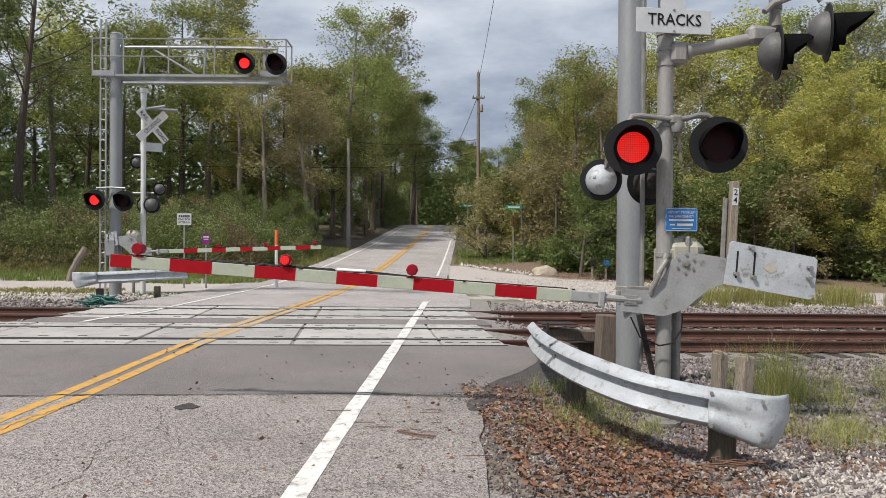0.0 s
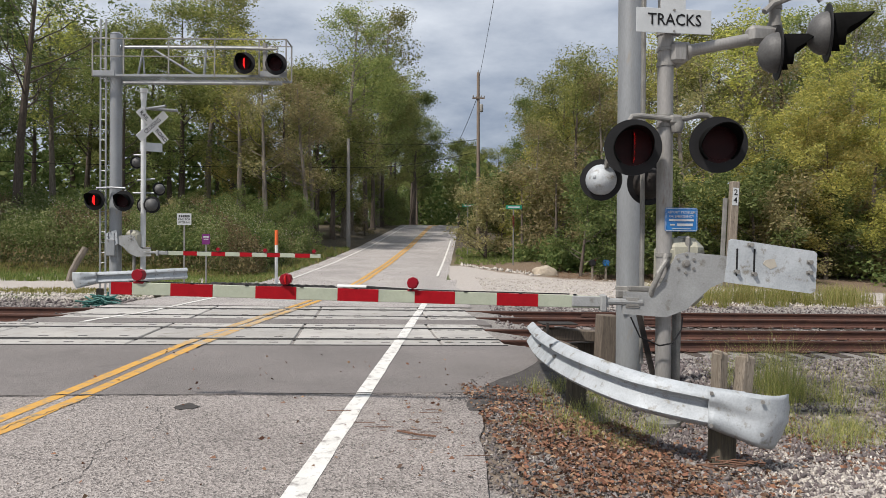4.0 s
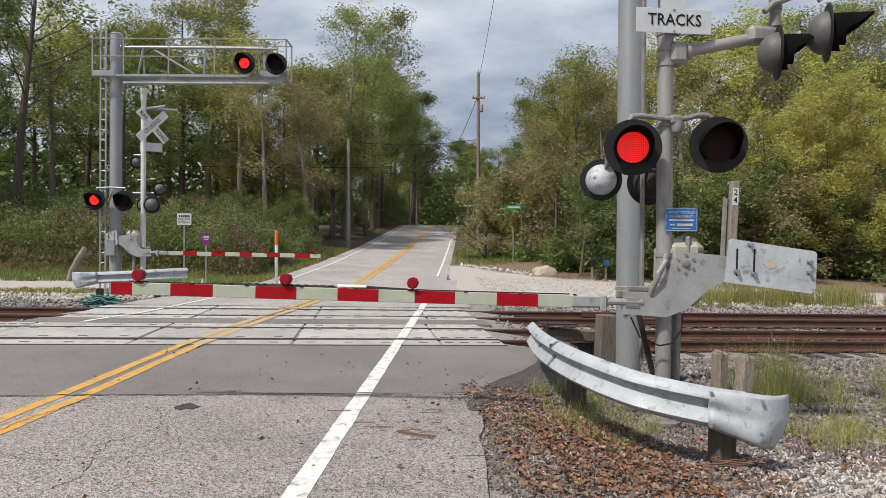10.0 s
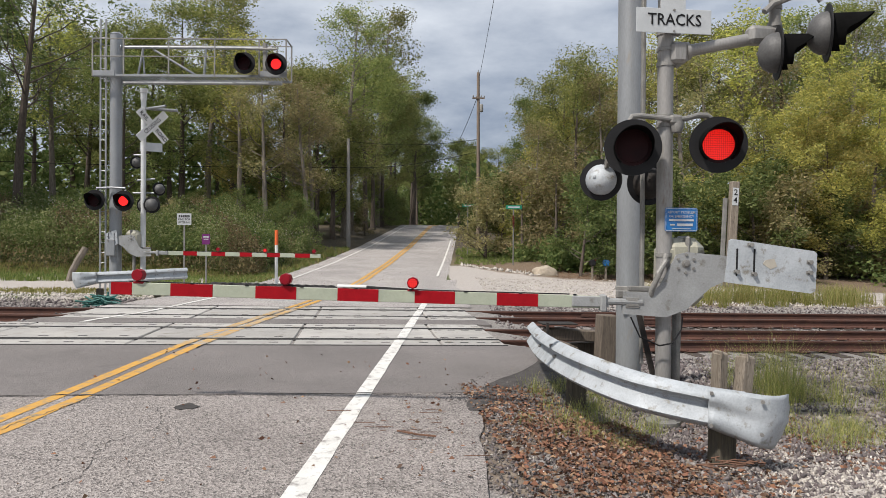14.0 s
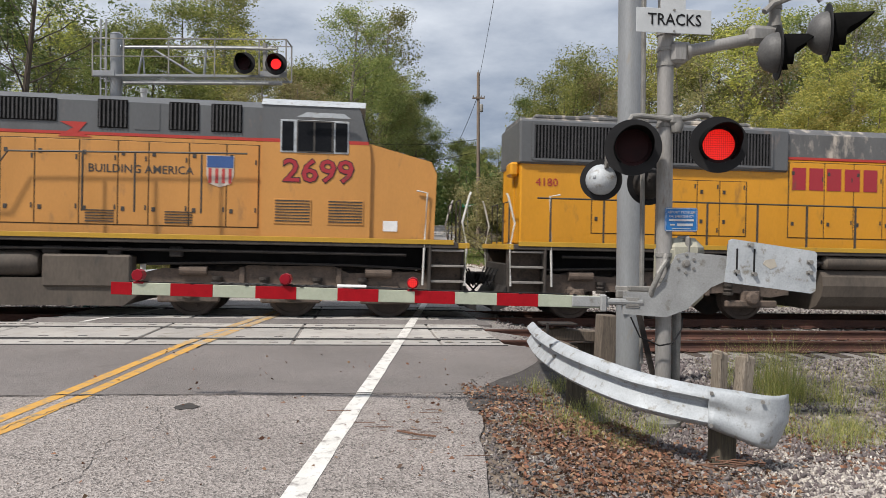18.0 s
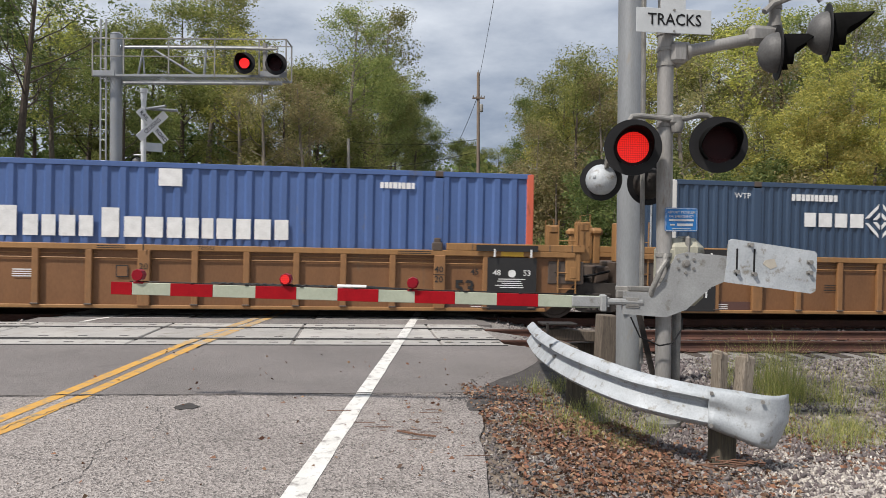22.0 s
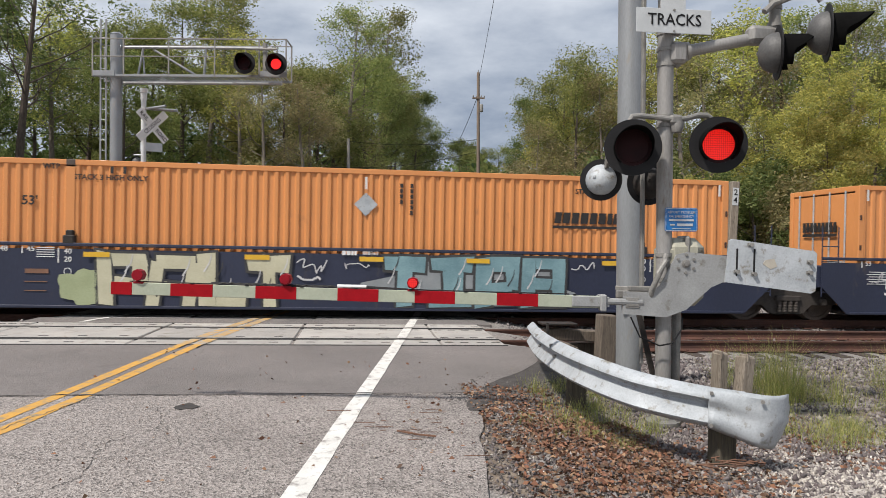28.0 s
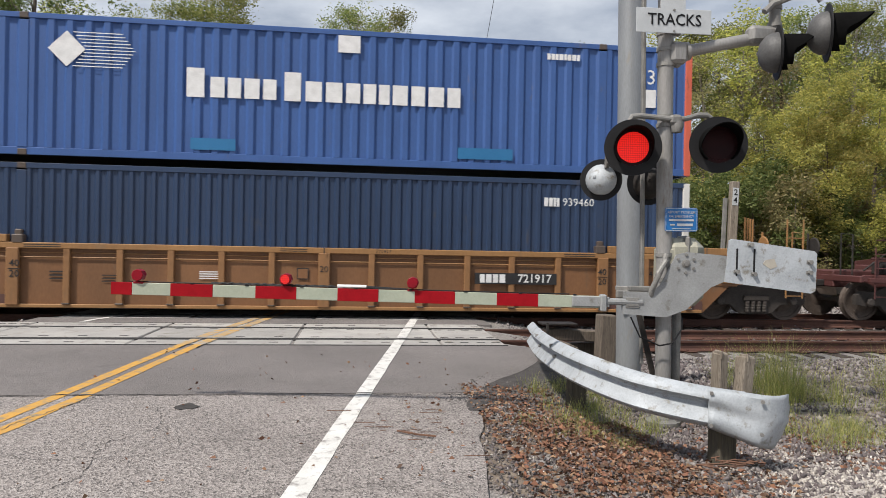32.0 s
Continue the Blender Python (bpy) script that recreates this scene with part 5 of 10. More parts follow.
wire("overhead_wire", (8.6, 50.5, 13.0), (13.5, 110, 15.5), 1.0, "power line running on up the road", 0.02)
# plastic mesh scrap on the ballast
S = Shape()
for k in range(170):
    a = Vector((random.gauss(0, 0.24), random.gauss(0, 0.14), 0))
    a.z = max(0.02, 0.30 - 1.3 * a.x * a.x) * random.uniform(0.1, 1.0)
    b = a + Vector((random.gauss(0, 0.14), random.gauss(0, 0.08), random.gauss(0, 0.05)))
    S.tube(tuple(a), tuple(b), 0.022, n=4)
TEAL = mat("teal plastic netting", (0.015, 0.12, 0.10), (0.01, 0.08, 0.07), 8, 0.6)
o = tagged(part("netting", S, TEAL), "crumpled teal plastic netting on the ballast", "netting", "", "stuff")
o.matrix_basis = pose(-6.35, 18.3, -0.14)

lg = thing("dead_log", "bleached dead branch leaning on the weedy bank", "log", pose(-10.45, 27.2, 0.0))
part("log", Shape().pipe([(-0.25, 0, -0.1), (-0.15, 0.05, 0.35), (0.05, 0.1, 0.8), (0.28, 0.2, 1.25)], 0.12, 9).pipe([(-0.1, 0.05, 0.3), (0.25, 0.0, 0.15), (0.6, 0.1, 0.1)], 0.035, 6), BARKLT, lg, smooth=True)
# ---------------------------------------------------------------- vegetation
def fast_mesh(name, verts, quads, material):
    """A mesh from numpy arrays: verts (n, 3) and faces (m, 3 or 4)."""
    me = bpy.data.meshes.new(name)
    k = quads.shape[1]
    me.vertices.add(len(verts))
    me.vertices.foreach_set("co", verts.astype(np.float32).ravel())
    me.loops.add(quads.size)
    me.loops.foreach_set("vertex_index", quads.astype(np.int32).ravel())
    me.polygons.add(len(quads))
    me.polygons.foreach_set("loop_start", np.arange(0, quads.size, k, dtype=np.int32))
    me.update(calc_edges=True)
    me.validate()
    me.materials.append(material)
    return me


def leaf_quads(rng, centres, size, flat=0.5, aspect=1.5):
    """One bent leaf (a diamond) at each centre, turned at random."""
    n = len(centres)
    d = rng.normal(size=(n, 3))
    d[:, 2] *= flat
    d /= np.linalg.norm(d, axis=1, keepdims=True)
    u = np.cross(d, rng.normal(size=(n, 3)))
    u /= np.linalg.norm(u, axis=1, keepdims=True)
    s = size * rng.uniform(0.6, 1.3, (n, 1))
    v = np.empty((n, 4, 3))
    v[:, 0] = centres - d * s * aspect * 0.5
    v[:, 1] = centres + u * s * 0.42 + d * s * 0.1
    v[:, 2] = centres + d * s * aspect * 0.5
    v[:, 3] = centres - u * s * 0.42 + d * s * 0.1
    return v.reshape(-1, 3)


def leaf_tris(rng, centres, size, flat=0.5, aspect=1.5):
    """One small three-cornered leaf at each centre, turned at random."""
    n = len(centres)
    d = rng.normal(size=(n, 3))
    d[:, 2] *= flat
    d /= np.linalg.norm(d, axis=1, keepdims=True)
    u = np.cross(d, rng.normal(size=(n, 3)))
    u /= np.linalg.norm(u, axis=1, keepdims=True)
    s = size * rng.uniform(0.55, 1.35, (n, 1))
    v = np.empty((n, 3, 3))
    v[:, 0] = centres - d * s * aspect * 0.4 + u * s * rng.uniform(0.2, 0.5, (n, 1))
    v[:, 1] = centres - d * s * aspect * 0.4 - u * s * rng.uniform(0.2, 0.5, (n, 1))
    v[:, 2] = centres + d * s * aspect * 0.6
    return v.reshape(-1, 3)


def make_tree(seed, height, spread, base, leaves, size, leaf_mat, bark, lean=0.0, clumps=70, sparse=0.0, shape=1.0):
    """A tapered, forking trunk with limbs, and a crown of leaf clumps at the limb ends. base: height of the lowest limbs."""
    rnd, rng = random.Random(seed), np.random.default_rng(seed)
    S, tips = Shape(), []

    def limb(p, d, length, r, depth):
        steps = 4
        pts, q = [p.copy()], p.copy()
        dd = d.copy()
        for k in range(steps):
            dd = (dd + Vector((rnd.gauss(0, 0.12), rnd.gauss(0, 0.12), 0.06))).normalized()
            q = q + dd * length / steps
            pts.append(q.copy())
        for k in range(steps):
            a, b = 1 - 0.6 * k / steps, 1 - 0.6 * (k + 1) / steps
            S.tube(tuple(pts[k]), tuple(pts[k + 1]), r * a, r * b, 6 if depth < 2 else 4, False)
        if depth >= 2:
            tips.append(pts[-1])
            tips.append(pts[2])
            return
        for k in range(rnd.randint(3, 4)):
            at = pts[rnd.randint(2, steps)]
            nd = (dd * 0.7 + Vector((rnd.gauss(0, 0.7), rnd.gauss(0, 0.7), rnd.gauss(0.15, 0.35)))).normalized()
            limb(at, nd, length * rnd.uniform(0.5, 0.7), r * 0.42, depth + 1)
        tips.append(pts[-1])

    n = 9
    r0 = 0.012 * height + 0.07
    p = Vector((0, 0, -0.4))
    axis_pts = [p.copy()]
    wob = Vector((lean, 0, 0))
    for k in range(n):
        wob = wob + Vector((rnd.gauss(0, 0.025), rnd.gauss(0, 0.025), 0))
        p = p + Vector((wob.x, wob.y, 1)) * (height * 0.93 + 0.4) / n
        axis_pts.append(p.copy())
    for k in range(n):
        a, b = 1 - 0.88 * k / n, 1 - 0.88 * (k + 1) / n
        S.tube(tuple(axis_pts[k]), tuple(axis_pts[k + 1]), r0 * a * (1.25 if k == 0 else 1), r0 * b, 9, False)
    m = int(10 + height * 0.6)
    for k in range(m):
        t = base + (0.98 - base) * (k + rnd.random()) / m
        i = min(n - 1, int(t * n))
        at = axis_pts[i].lerp(axis_pts[i + 1], t * n - i)
        w = rnd.uniform(0, 2 * math.pi)
        up = 0.15 + 0.9 * t
        reach = spread * (0.45 + 0.75 * math.sin(math.pi * min(1, (t - base) / (1.0 - base) * 0.82 + 0.16)) ** shape) * rnd.uniform(0.7, 1.1)
        limb(at, Vector((math.cos(w), math.sin(w), up * rnd.uniform(0.5, 1.1))).normalized(), reach * 0.72, r0 * 0.30 * (1.15 - t), 1)
    tips.append(axis_pts[-1])
    tp = np.array([tuple(q) for q in tips])
    rng.shuffle(tp)
    tp = tp[: max(12, int(len(tp) * (1 - sparse)))]
    per = max(4, int(leaves * 1.6) // len(tp))
    cs = np.repeat(tp, per, axis=0)
    cr = np.repeat(rng.uniform(0.30, 0.70, (len(tp), 1)), per, axis=0) * (0.42 + 0.055 * spread + 0.015 * height)
    pos = cs + np.clip(rng.normal(size=cs.shape), -1.55, 1.55) * cr * np.array([1, 1, 0.7])
    pos[:, 2] = np.maximum(pos[:, 2], 0.3)
    v = leaf_tris(rng, pos, size * 0.80)
    q = np.arange(len(v)).reshape(-1, 3)
    t = thing("tree", "broadleaf tree", "tree")
    part("trunk", S, bark, t, "bare tapered trunk and limbs", smooth=True)
    part("crown", fast_mesh("crown", v, q, leaf_mat), None, t, "loose crown of small leaves")
    return t


TREES = {
    "a": make_tree(11, 17, 4.6, 0.34, 11000, 0.165, LEAF_A, BARK),
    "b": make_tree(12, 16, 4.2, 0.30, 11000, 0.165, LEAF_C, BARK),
    "c": make_tree(13, 13, 4.6, 0.16, 12500, 0.14, LEAF_A, BARK, shape=0.8),
    "d": make_tree(14, 12, 4.0, 0.14, 12500, 0.135, LEAF_B, BARK, shape=0.8),
    "e": make_tree(15, 21, 3.4, 0.50, 4200, 0.18, LEAF_A, BARKLT, sparse=0.25),
    "f": make_tree(16, 13, 3.2, 0.35, 3600, 0.15, LEAF_D, BARKLT, sparse=0.3),
    "g": make_tree(17, 15, 3.0, 0.45, 3200, 0.16, LEAF_B, BARKLT, sparse=0.3),
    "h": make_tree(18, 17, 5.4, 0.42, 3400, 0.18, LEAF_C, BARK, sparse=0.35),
    "s": make_tree(19, 5.0, 2.2, 0.05, 3000, 0.15, LEAF_C, BARK, shape=0.6),
    "u": make_tree(20, 4.2, 2.0, 0.05, 3000, 0.14, LEAF_B, BARK, shape=0.6),
    "v": make_tree(21, 4.6, 2.1, 0.05, 2800, 0.14, LEAF_D, BARK, shape=0.6),
}
TREE_LABEL = {
    "a": "tall mid-green broadleaf tree in the wood", "b": "tall dark green broadleaf tree in the wood", "c": "full rounded mid-green tree",
    "d": "full yellowing early-autumn tree", "e": "tall slender tree with a thin airy crown", "f": "thin browning tree with bare twigs",
    "g": "slender yellowing tree with a pale trunk", "h": "large dark tree with bare spreading limbs", "s": "dense dark green shrub at the wood's edge",
    "u": "yellow-green shrub at the wood's edge", "v": "browning shrub at the wood's edge"}


def spot(px_deg, dist):
    """A place at a bearing (degrees right of the camera's aim) and distance."""
    a = YAW + radians(px_deg)
    return dist * math.sin(a), dist * math.cos(a)


def ang(px):
    return math.degrees(math.atan((px - 784) / 1225))


# kind, bearing as the column it stands in, distance, scale
TREE_PLAN = [
    # left wood, front to back
    ("h", 30, 41, 1.12), ("b", -70, 44, 1.15), ("g", 95, 47, 1.05), ("a", 150, 52, 0.9), ("c", 215, 46, 0.92), ("b", 255, 55, 1.05),
    ("a", 320, 50, 0.98), ("e", 365, 56, 1.0), ("g", 420, 47, 0.95), ("a", 410, 60, 1.05), ("f", 470, 46, 0.92), ("c", 500, 52, 0.96),
    ("f", 545, 47, 0.88), ("d", 430, 53, 0.85), ("c", 560, 56, 1.0), ("e", 655, 60, 1.02), ("f", 600, 50, 0.86), ("c", 640, 57, 1.05), ("f", 640, 64, 0.95),
    # the last four stand out of view at left, added to shade the bank
    ("a", 705, 70, 1.0), ("a", 738, 74, 1.05), ("e", 668, 80, 1.22), ("a", 694, 84, 1.22), ("c", 690, 80, 1.25), ("c", 735, 92, 1.3), ("b", 745, 100, 1.2), ("f", 520, 58, 1.05), ("a", -160, 50, 1.1), ("b", -240, 46, 1.0), ("b", -330, 34, 1.1), ("a", -400, 36, 1.1), ("b", -300, 29, 1.0), ("b", -420, 27, 1.1),
    # behind them
    ("b", 60, 66, 1.1), ("a", 200, 68, 1.1), ("b", 300, 72, 1.15), ("a", 460, 72, 1.0), ("b", 560, 74, 1.05), ("b", 130, 75, 1.2), ("b", 380, 80, 1.2), ("a", 640, 85, 1.05), ("b", -40, 72, 1.2),
    # beside and over the road far up
    ("a", 700, 95, 0.85), ("b", 745, 112, 0.85), ("c", 765, 130, 0.9), ("b", 795, 150, 0.8), ("a", 822, 128, 0.72), ("b", 850, 108, 0.66), ("c", 880, 92, 0.78), ("b", 780, 175, 0.95), ("b", 730, 160, 1.0), ("a", 815, 170, 0.9), ("b", 760, 200, 1.1), ("a", 845, 150, 0.9), ("b", 770, 118, 0.95), ("b", 800, 112, 0.85), ("a", 755, 104, 1.0), ("c", 822, 104, 0.85), ("b", 785, 140, 1.15), ("b", 838, 120, 0.9),
    # right wood
    ("c", 990, 48, 0.90), ("c", 1012, 44, 0.94), ("d", 998, 50, 0.98), ("c", 975, 60, 0.88), ("f", 1075, 42, 0.86), ("f", 945, 45, 0.66), ("v", 925, 42, 1.1), ("v", 985, 40, 1.2), ("d", 1060, 50, 0.95), ("g", 1140, 42, 0.92),
    ("e", 1260, 44, 0.74), ("f", 1215, 40, 0.98), ("a", 1180, 52, 0.9), ("a", 1270, 50, 0.95), ("g", 1310, 41, 0.98), ("d", 1420, 36, 0.80), ("d", 1490, 37, 0.70), ("d", 1350, 38, 0.66), ("g", 1450, 39, 0.9), ("a", 1370, 48, 0.98),
    ("f", 1390, 42, 1.02), ("a", 1500, 47, 1.0), ("b", 1440, 54, 1.05), ("d", 1545, 36, 0.80), ("d", 1462, 35, 0.62), ("d", 1590, 39, 0.85), ("a", 1680, 44, 1.0), ("b", 1760, 46, 1.0), ("e", 1500, 42, 0.82),
    ("b", 1120, 62, 0.9), ("b", 1240, 66, 0.98), ("b", 1340, 64, 1.02), ("a", 1020, 66, 0.85), ("b", 1560, 64, 1.1), ("b", 940, 74, 0.9), ("b", 1660, 62, 1.1), ("a", 1460, 72, 1.15),
]
rt = random.Random(5)
for kind, px, dist, sc in TREE_PLAN:
    x, y = spot(ang(px), dist / math.cos(radians(ang(px))))
    clear = 6.2 if y < 70 else 5.0 if y < 96 else 3.2
    if abs(x - road_x(y)) < clear:
        x = road_x(y) + math.copysign(clear + rt.random(), x - road_x(y))
    t = copy_thing(TREES[kind], pose(x, y, ground_z(x, y) - 0.1, 0, 0, rt.uniform(0, 360)) @ Matrix.Diagonal((sc * rt.uniform(0.92, 1.08), sc * rt.uniform(0.92, 1.08), sc, 1)))
    tagged(t, TREE_LABEL[kind], "shrub" if kind in "suv" else "tree", "shrubs" if kind in "suv" else "wood")
# shrub edge
SHRUBS = []
for k in range(34):
    px = 852 + k * 25 + rt.uniform(-12, 12)
    SHRUBS.append((rt.choice("ssuvs"), px, rt.uniform(33, 37) if px > 1010 else rt.uniform(41, 46), rt.uniform(0.7, 1.15)))
for k in range(30):
    px = -150 + k * 27 + rt.uniform(-12, 12)
    SHRUBS.append((rt.choice("sssv"), px, rt.uniform(40, 47), rt.uniform(0.35, 0.62)))
for k in range(22):
    SHRUBS.append((rt.choice("ssv"), rt.uniform(640, 720), rt.uniform(62, 130), rt.uniform(0.6, 0.9)))
    SHRUBS.append((rt.choice("ssv"), rt.uniform(805, 860), rt.uniform(70, 140), rt.uniform(0.6, 0.9)))
for kind, px, dist, sc in SHRUBS:
    x, y = spot(ang(px), dist / math.cos(radians(ang(px))))
    if abs(x - road_x(y)) < 5.2:
        x = road_x(y) + math.copysign(5.2 + rt.random() * 2, x - road_x(y))
    t = copy_thing(TREES[kind], pose(x, y, ground_z(x, y) - 0.1, 0, 0, rt.uniform(0, 360)) @ Matrix.Scale(sc, 4))
    tagged(t, TREE_LABEL[kind], "shrub", "shrubs")
for t in TREES.values():
    for o in (*t.children_recursive, t):
        bpy.data.objects.remove(o)

rng = np.random.default_rng(4)
# far woods that close the distance
pts = []
for n, x0, x1, y0, y1, hh in ((9000, -170, 200, 205, 235, 24), (5000, -200, -120, 20, 205, 20), (5000, 120, 200, 20, 205, 20), (2600, 40, 90, 150, 200, 15), (2600, -60, -20, 170, 205, 14)):
    x, y = rng.uniform(x0, x1, n), rng.uniform(y0, y1, n)
    top = hh * (0.75 + 0.25 * np.array([noise.noise(Vector((a * 0.08, b * 0.08, 2))) for a, b in zip(x, y)]))
    pts.append(np.stack([x, y, 4 + top * rng.uniform(0, 1, n)], 1))
v = leaf_quads(rng, np.concatenate(pts), 1.5, 0.7, 1.2)
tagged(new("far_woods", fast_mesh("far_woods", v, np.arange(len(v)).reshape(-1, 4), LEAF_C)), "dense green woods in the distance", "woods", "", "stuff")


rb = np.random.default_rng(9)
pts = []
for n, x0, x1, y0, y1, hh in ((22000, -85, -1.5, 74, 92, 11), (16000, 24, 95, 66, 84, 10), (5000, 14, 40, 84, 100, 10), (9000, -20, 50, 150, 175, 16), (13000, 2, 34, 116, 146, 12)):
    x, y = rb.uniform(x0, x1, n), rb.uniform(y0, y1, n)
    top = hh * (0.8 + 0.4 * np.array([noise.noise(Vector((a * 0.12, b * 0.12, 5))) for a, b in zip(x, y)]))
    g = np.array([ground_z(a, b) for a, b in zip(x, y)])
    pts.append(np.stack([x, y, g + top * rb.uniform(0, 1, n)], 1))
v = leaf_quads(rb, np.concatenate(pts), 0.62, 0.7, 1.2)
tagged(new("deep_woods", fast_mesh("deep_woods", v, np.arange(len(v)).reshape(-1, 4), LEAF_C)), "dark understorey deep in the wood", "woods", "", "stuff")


def scatter(name, label, category, boxes, size, flat, material, aspect=1.6, band=(-9, 9)):
    """Leaf stuff in boxes (n, x0, x1, y0, y1, low, high): leaves spread over the ground between two heights; band: the range of the patch pattern that it takes."""
    pts = []
    for n, x0, x1, y0, y1, lo, hi in boxes:
        x, y = rng.uniform(x0, x1, n), rng.uniform(y0, y1, n)
        tall = np.array([0.60 + 0.62 * noise.noise(Vector((a * 0.42, b * 0.42, 7))) + 0.30 * noise.noise(Vector((a * 1.3, b * 1.3, 3))) for a, b in zip(x, y)])
        g = np.array([ground_z(a, b) for a, b in zip(x, y)])
        z = g + lo + (hi - lo) * np.clip(tall, 0.12, 1.1) * rng.uniform(0, 1, n) ** 0.75
        patch = np.array([noise.noise(Vector((a * 0.33, b * 0.33, 21))) for a, b in zip(x, y)])
        keep = (np.abs(x - (SKEW * y - 4.19)) > 4.75 + 0.5 * patch) & (patch >= band[0]) & (patch < band[1])
        pts.append(np.stack([x, y, z], 1)[keep])
    p = np.concatenate(pts)
    v = leaf_quads(rng, p, size, flat, aspect)
    me = fast_mesh(name, v, np.arange(len(v)).reshape(-1, 4), material)
    return tagged(new(name, me), label, category, "", "stuff")


def tufts(name, label, boxes, h, material, w=0.012, bend=0.5, blades=11, thin=-9):
    """Grass blades in tufts: boxes (tufts, x0, x1, y0, y1, height)."""
    vs = []
    for n, x0, x1, y0, y1, hh in boxes:
        for k in range(n):
            x, y = rng.uniform(x0, x1), rng.uniform(y0, y1)
            if abs(x - road_x(y)) < (3.7 if y > 22 else 4.4) or noise.noise(Vector((x * 0.9, y * 0.9, 4))) < thin:
                continue
            z = ground_z(x, y) - 0.02
            for b in range(rng.integers(int(blades * 0.7), int(blades * 1.4))):
                a, lean = rng.uniform(0, 6.283), rng.uniform(0.05, bend)
                l = hh * h * rng.uniform(0.5, 1.2)
                bx, by = x + rng.normal() * 0.06, y + rng.normal() * 0.06
                dx, dy = math.cos(a) * l * lean, math.sin(a) * l * lean
                px, py = -math.sin(a) * w, math.cos(a) * w
                vs += [(bx - px, by - py, z), (bx + px, by + py, z), (bx + dx * 0.45 + px * 0.7, by + dy * 0.45 + py * 0.7, z + l * 0.6), (bx + dx * 0.45 - px * 0.7, by + dy * 0.45 - py * 0.7, z + l * 0.6),
                       (bx + dx * 0.45 - px * 0.7, by + dy * 0.45 - py * 0.7, z + l * 0.6), (bx + dx * 0.45 + px * 0.7, by + dy * 0.45 + py * 0.7, z + l * 0.6), (bx + dx + px * 0.1, by + dy + py * 0.1, z + l), (bx + dx - px * 0.1, by + dy - py * 0.1, z + l)]
    v = np.array(vs)
    me = fast_mesh(name, v, np.arange(len(v)).reshape(-1, 4), material)
    return tagged(new(name, me), label, "grass", "", "stuff")


BANK = [(150000, -26, -2.2, 29.6, 36.5, 0.0, 2.9), (26000, -8, 0.5, 35, 44, 0, 2.4), (16000, -42, -24, 29.6, 40, 0, 3.0)]
scatter("weeds", "tall green weeds and goldenrod on the bank", "weeds", BANK, 0.060, 1.0, WEED, 2.2, (-0.22, 0.24))
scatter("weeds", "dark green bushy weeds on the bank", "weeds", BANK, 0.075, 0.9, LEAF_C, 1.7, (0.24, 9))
scatter("weeds", "browning goldenrod among the green weeds", "weeds", [(int(n * 0.8), *q) for n, *q in BANK], 0.058, 1.0, WEEDBROWN, 2.2, (-9, -0.22))
scatter("weeds", "pale seed heads over the weeds", "weeds", [(3000, -24, -2.2, 29.6, 35.5, 1.0, 3.2), (700, -6, -0.5, 35, 40, 0.8, 2.6)], 0.042, 1.0, SEEDHEAD, 1.4)
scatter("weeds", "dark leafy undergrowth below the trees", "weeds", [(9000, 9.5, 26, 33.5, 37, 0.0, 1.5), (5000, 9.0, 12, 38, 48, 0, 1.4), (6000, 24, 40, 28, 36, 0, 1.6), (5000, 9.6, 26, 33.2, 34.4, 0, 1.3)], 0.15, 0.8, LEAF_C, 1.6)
scatter("weeds", "brown dried weeds at the bank's foot", "weeds", [(5000, -24, -3.5, 28.9, 30.6, 0.0, 1.3)], 0.060, 1.6, WEEDBROWN, 3.2)
tufts("verge_grass", "wispy yellow-green grass beside the near track", [(230, 4.5, 10.0, 5.9, 8.4, 0.62), (150, 4.5, 9.0, 6.4, 8.4, 1.3), (14, 4.7, 5.1, 7.2, 7.8, 1.7), (90, 3.9, 5.6, 5.4, 6.6, 0.4), (60, 1.9, 2.8, 6.0, 8.4, 0.5), (80, 1.5, 2.7, 4.8, 6.4, 0.22)], 0.42, PALEGRASS, 0.0019, 1.1, 26, 0.0)
tufts("verge_grass", "fresh green grass at the foot of the bank", [(900, -20, -9.0, 27.3, 29.4, 0.5), (900, -9.0, -2.6, 26.9, 30.5, 0.45), (900, -4.0, 2.0, 30, 50, 0.5), (900, 5.4, 10, 38.5, 52, 0.4)], 0.42, LAWN, 0.013)
tufts("verge_grass", "green and straw-coloured verge grass beyond the tracks", [(20, 17, 24, 19.6, 21.0, 0.6), (900, -24, -7.4, 21.6, 23.6, 0.26), (600, -16, -5.5, 28.6, 30.0, 0.5), (500, -5.5, -2.4, 27.4, 30.4, 0.4), (500, -4, 1.5, 31, 48, 0.7)], 0.42, GRASS, 0.013)


tufts("verge_grass", "yellow-green weeds between the farther track and the lane", [(260, 9.0, 17.5, 19.8, 22.2, 0.9), (60, 11, 15, 20.2, 21.8, 1.2)], 0.66, PALEGRASS, 0.005, 0.7, 26, -0.2)


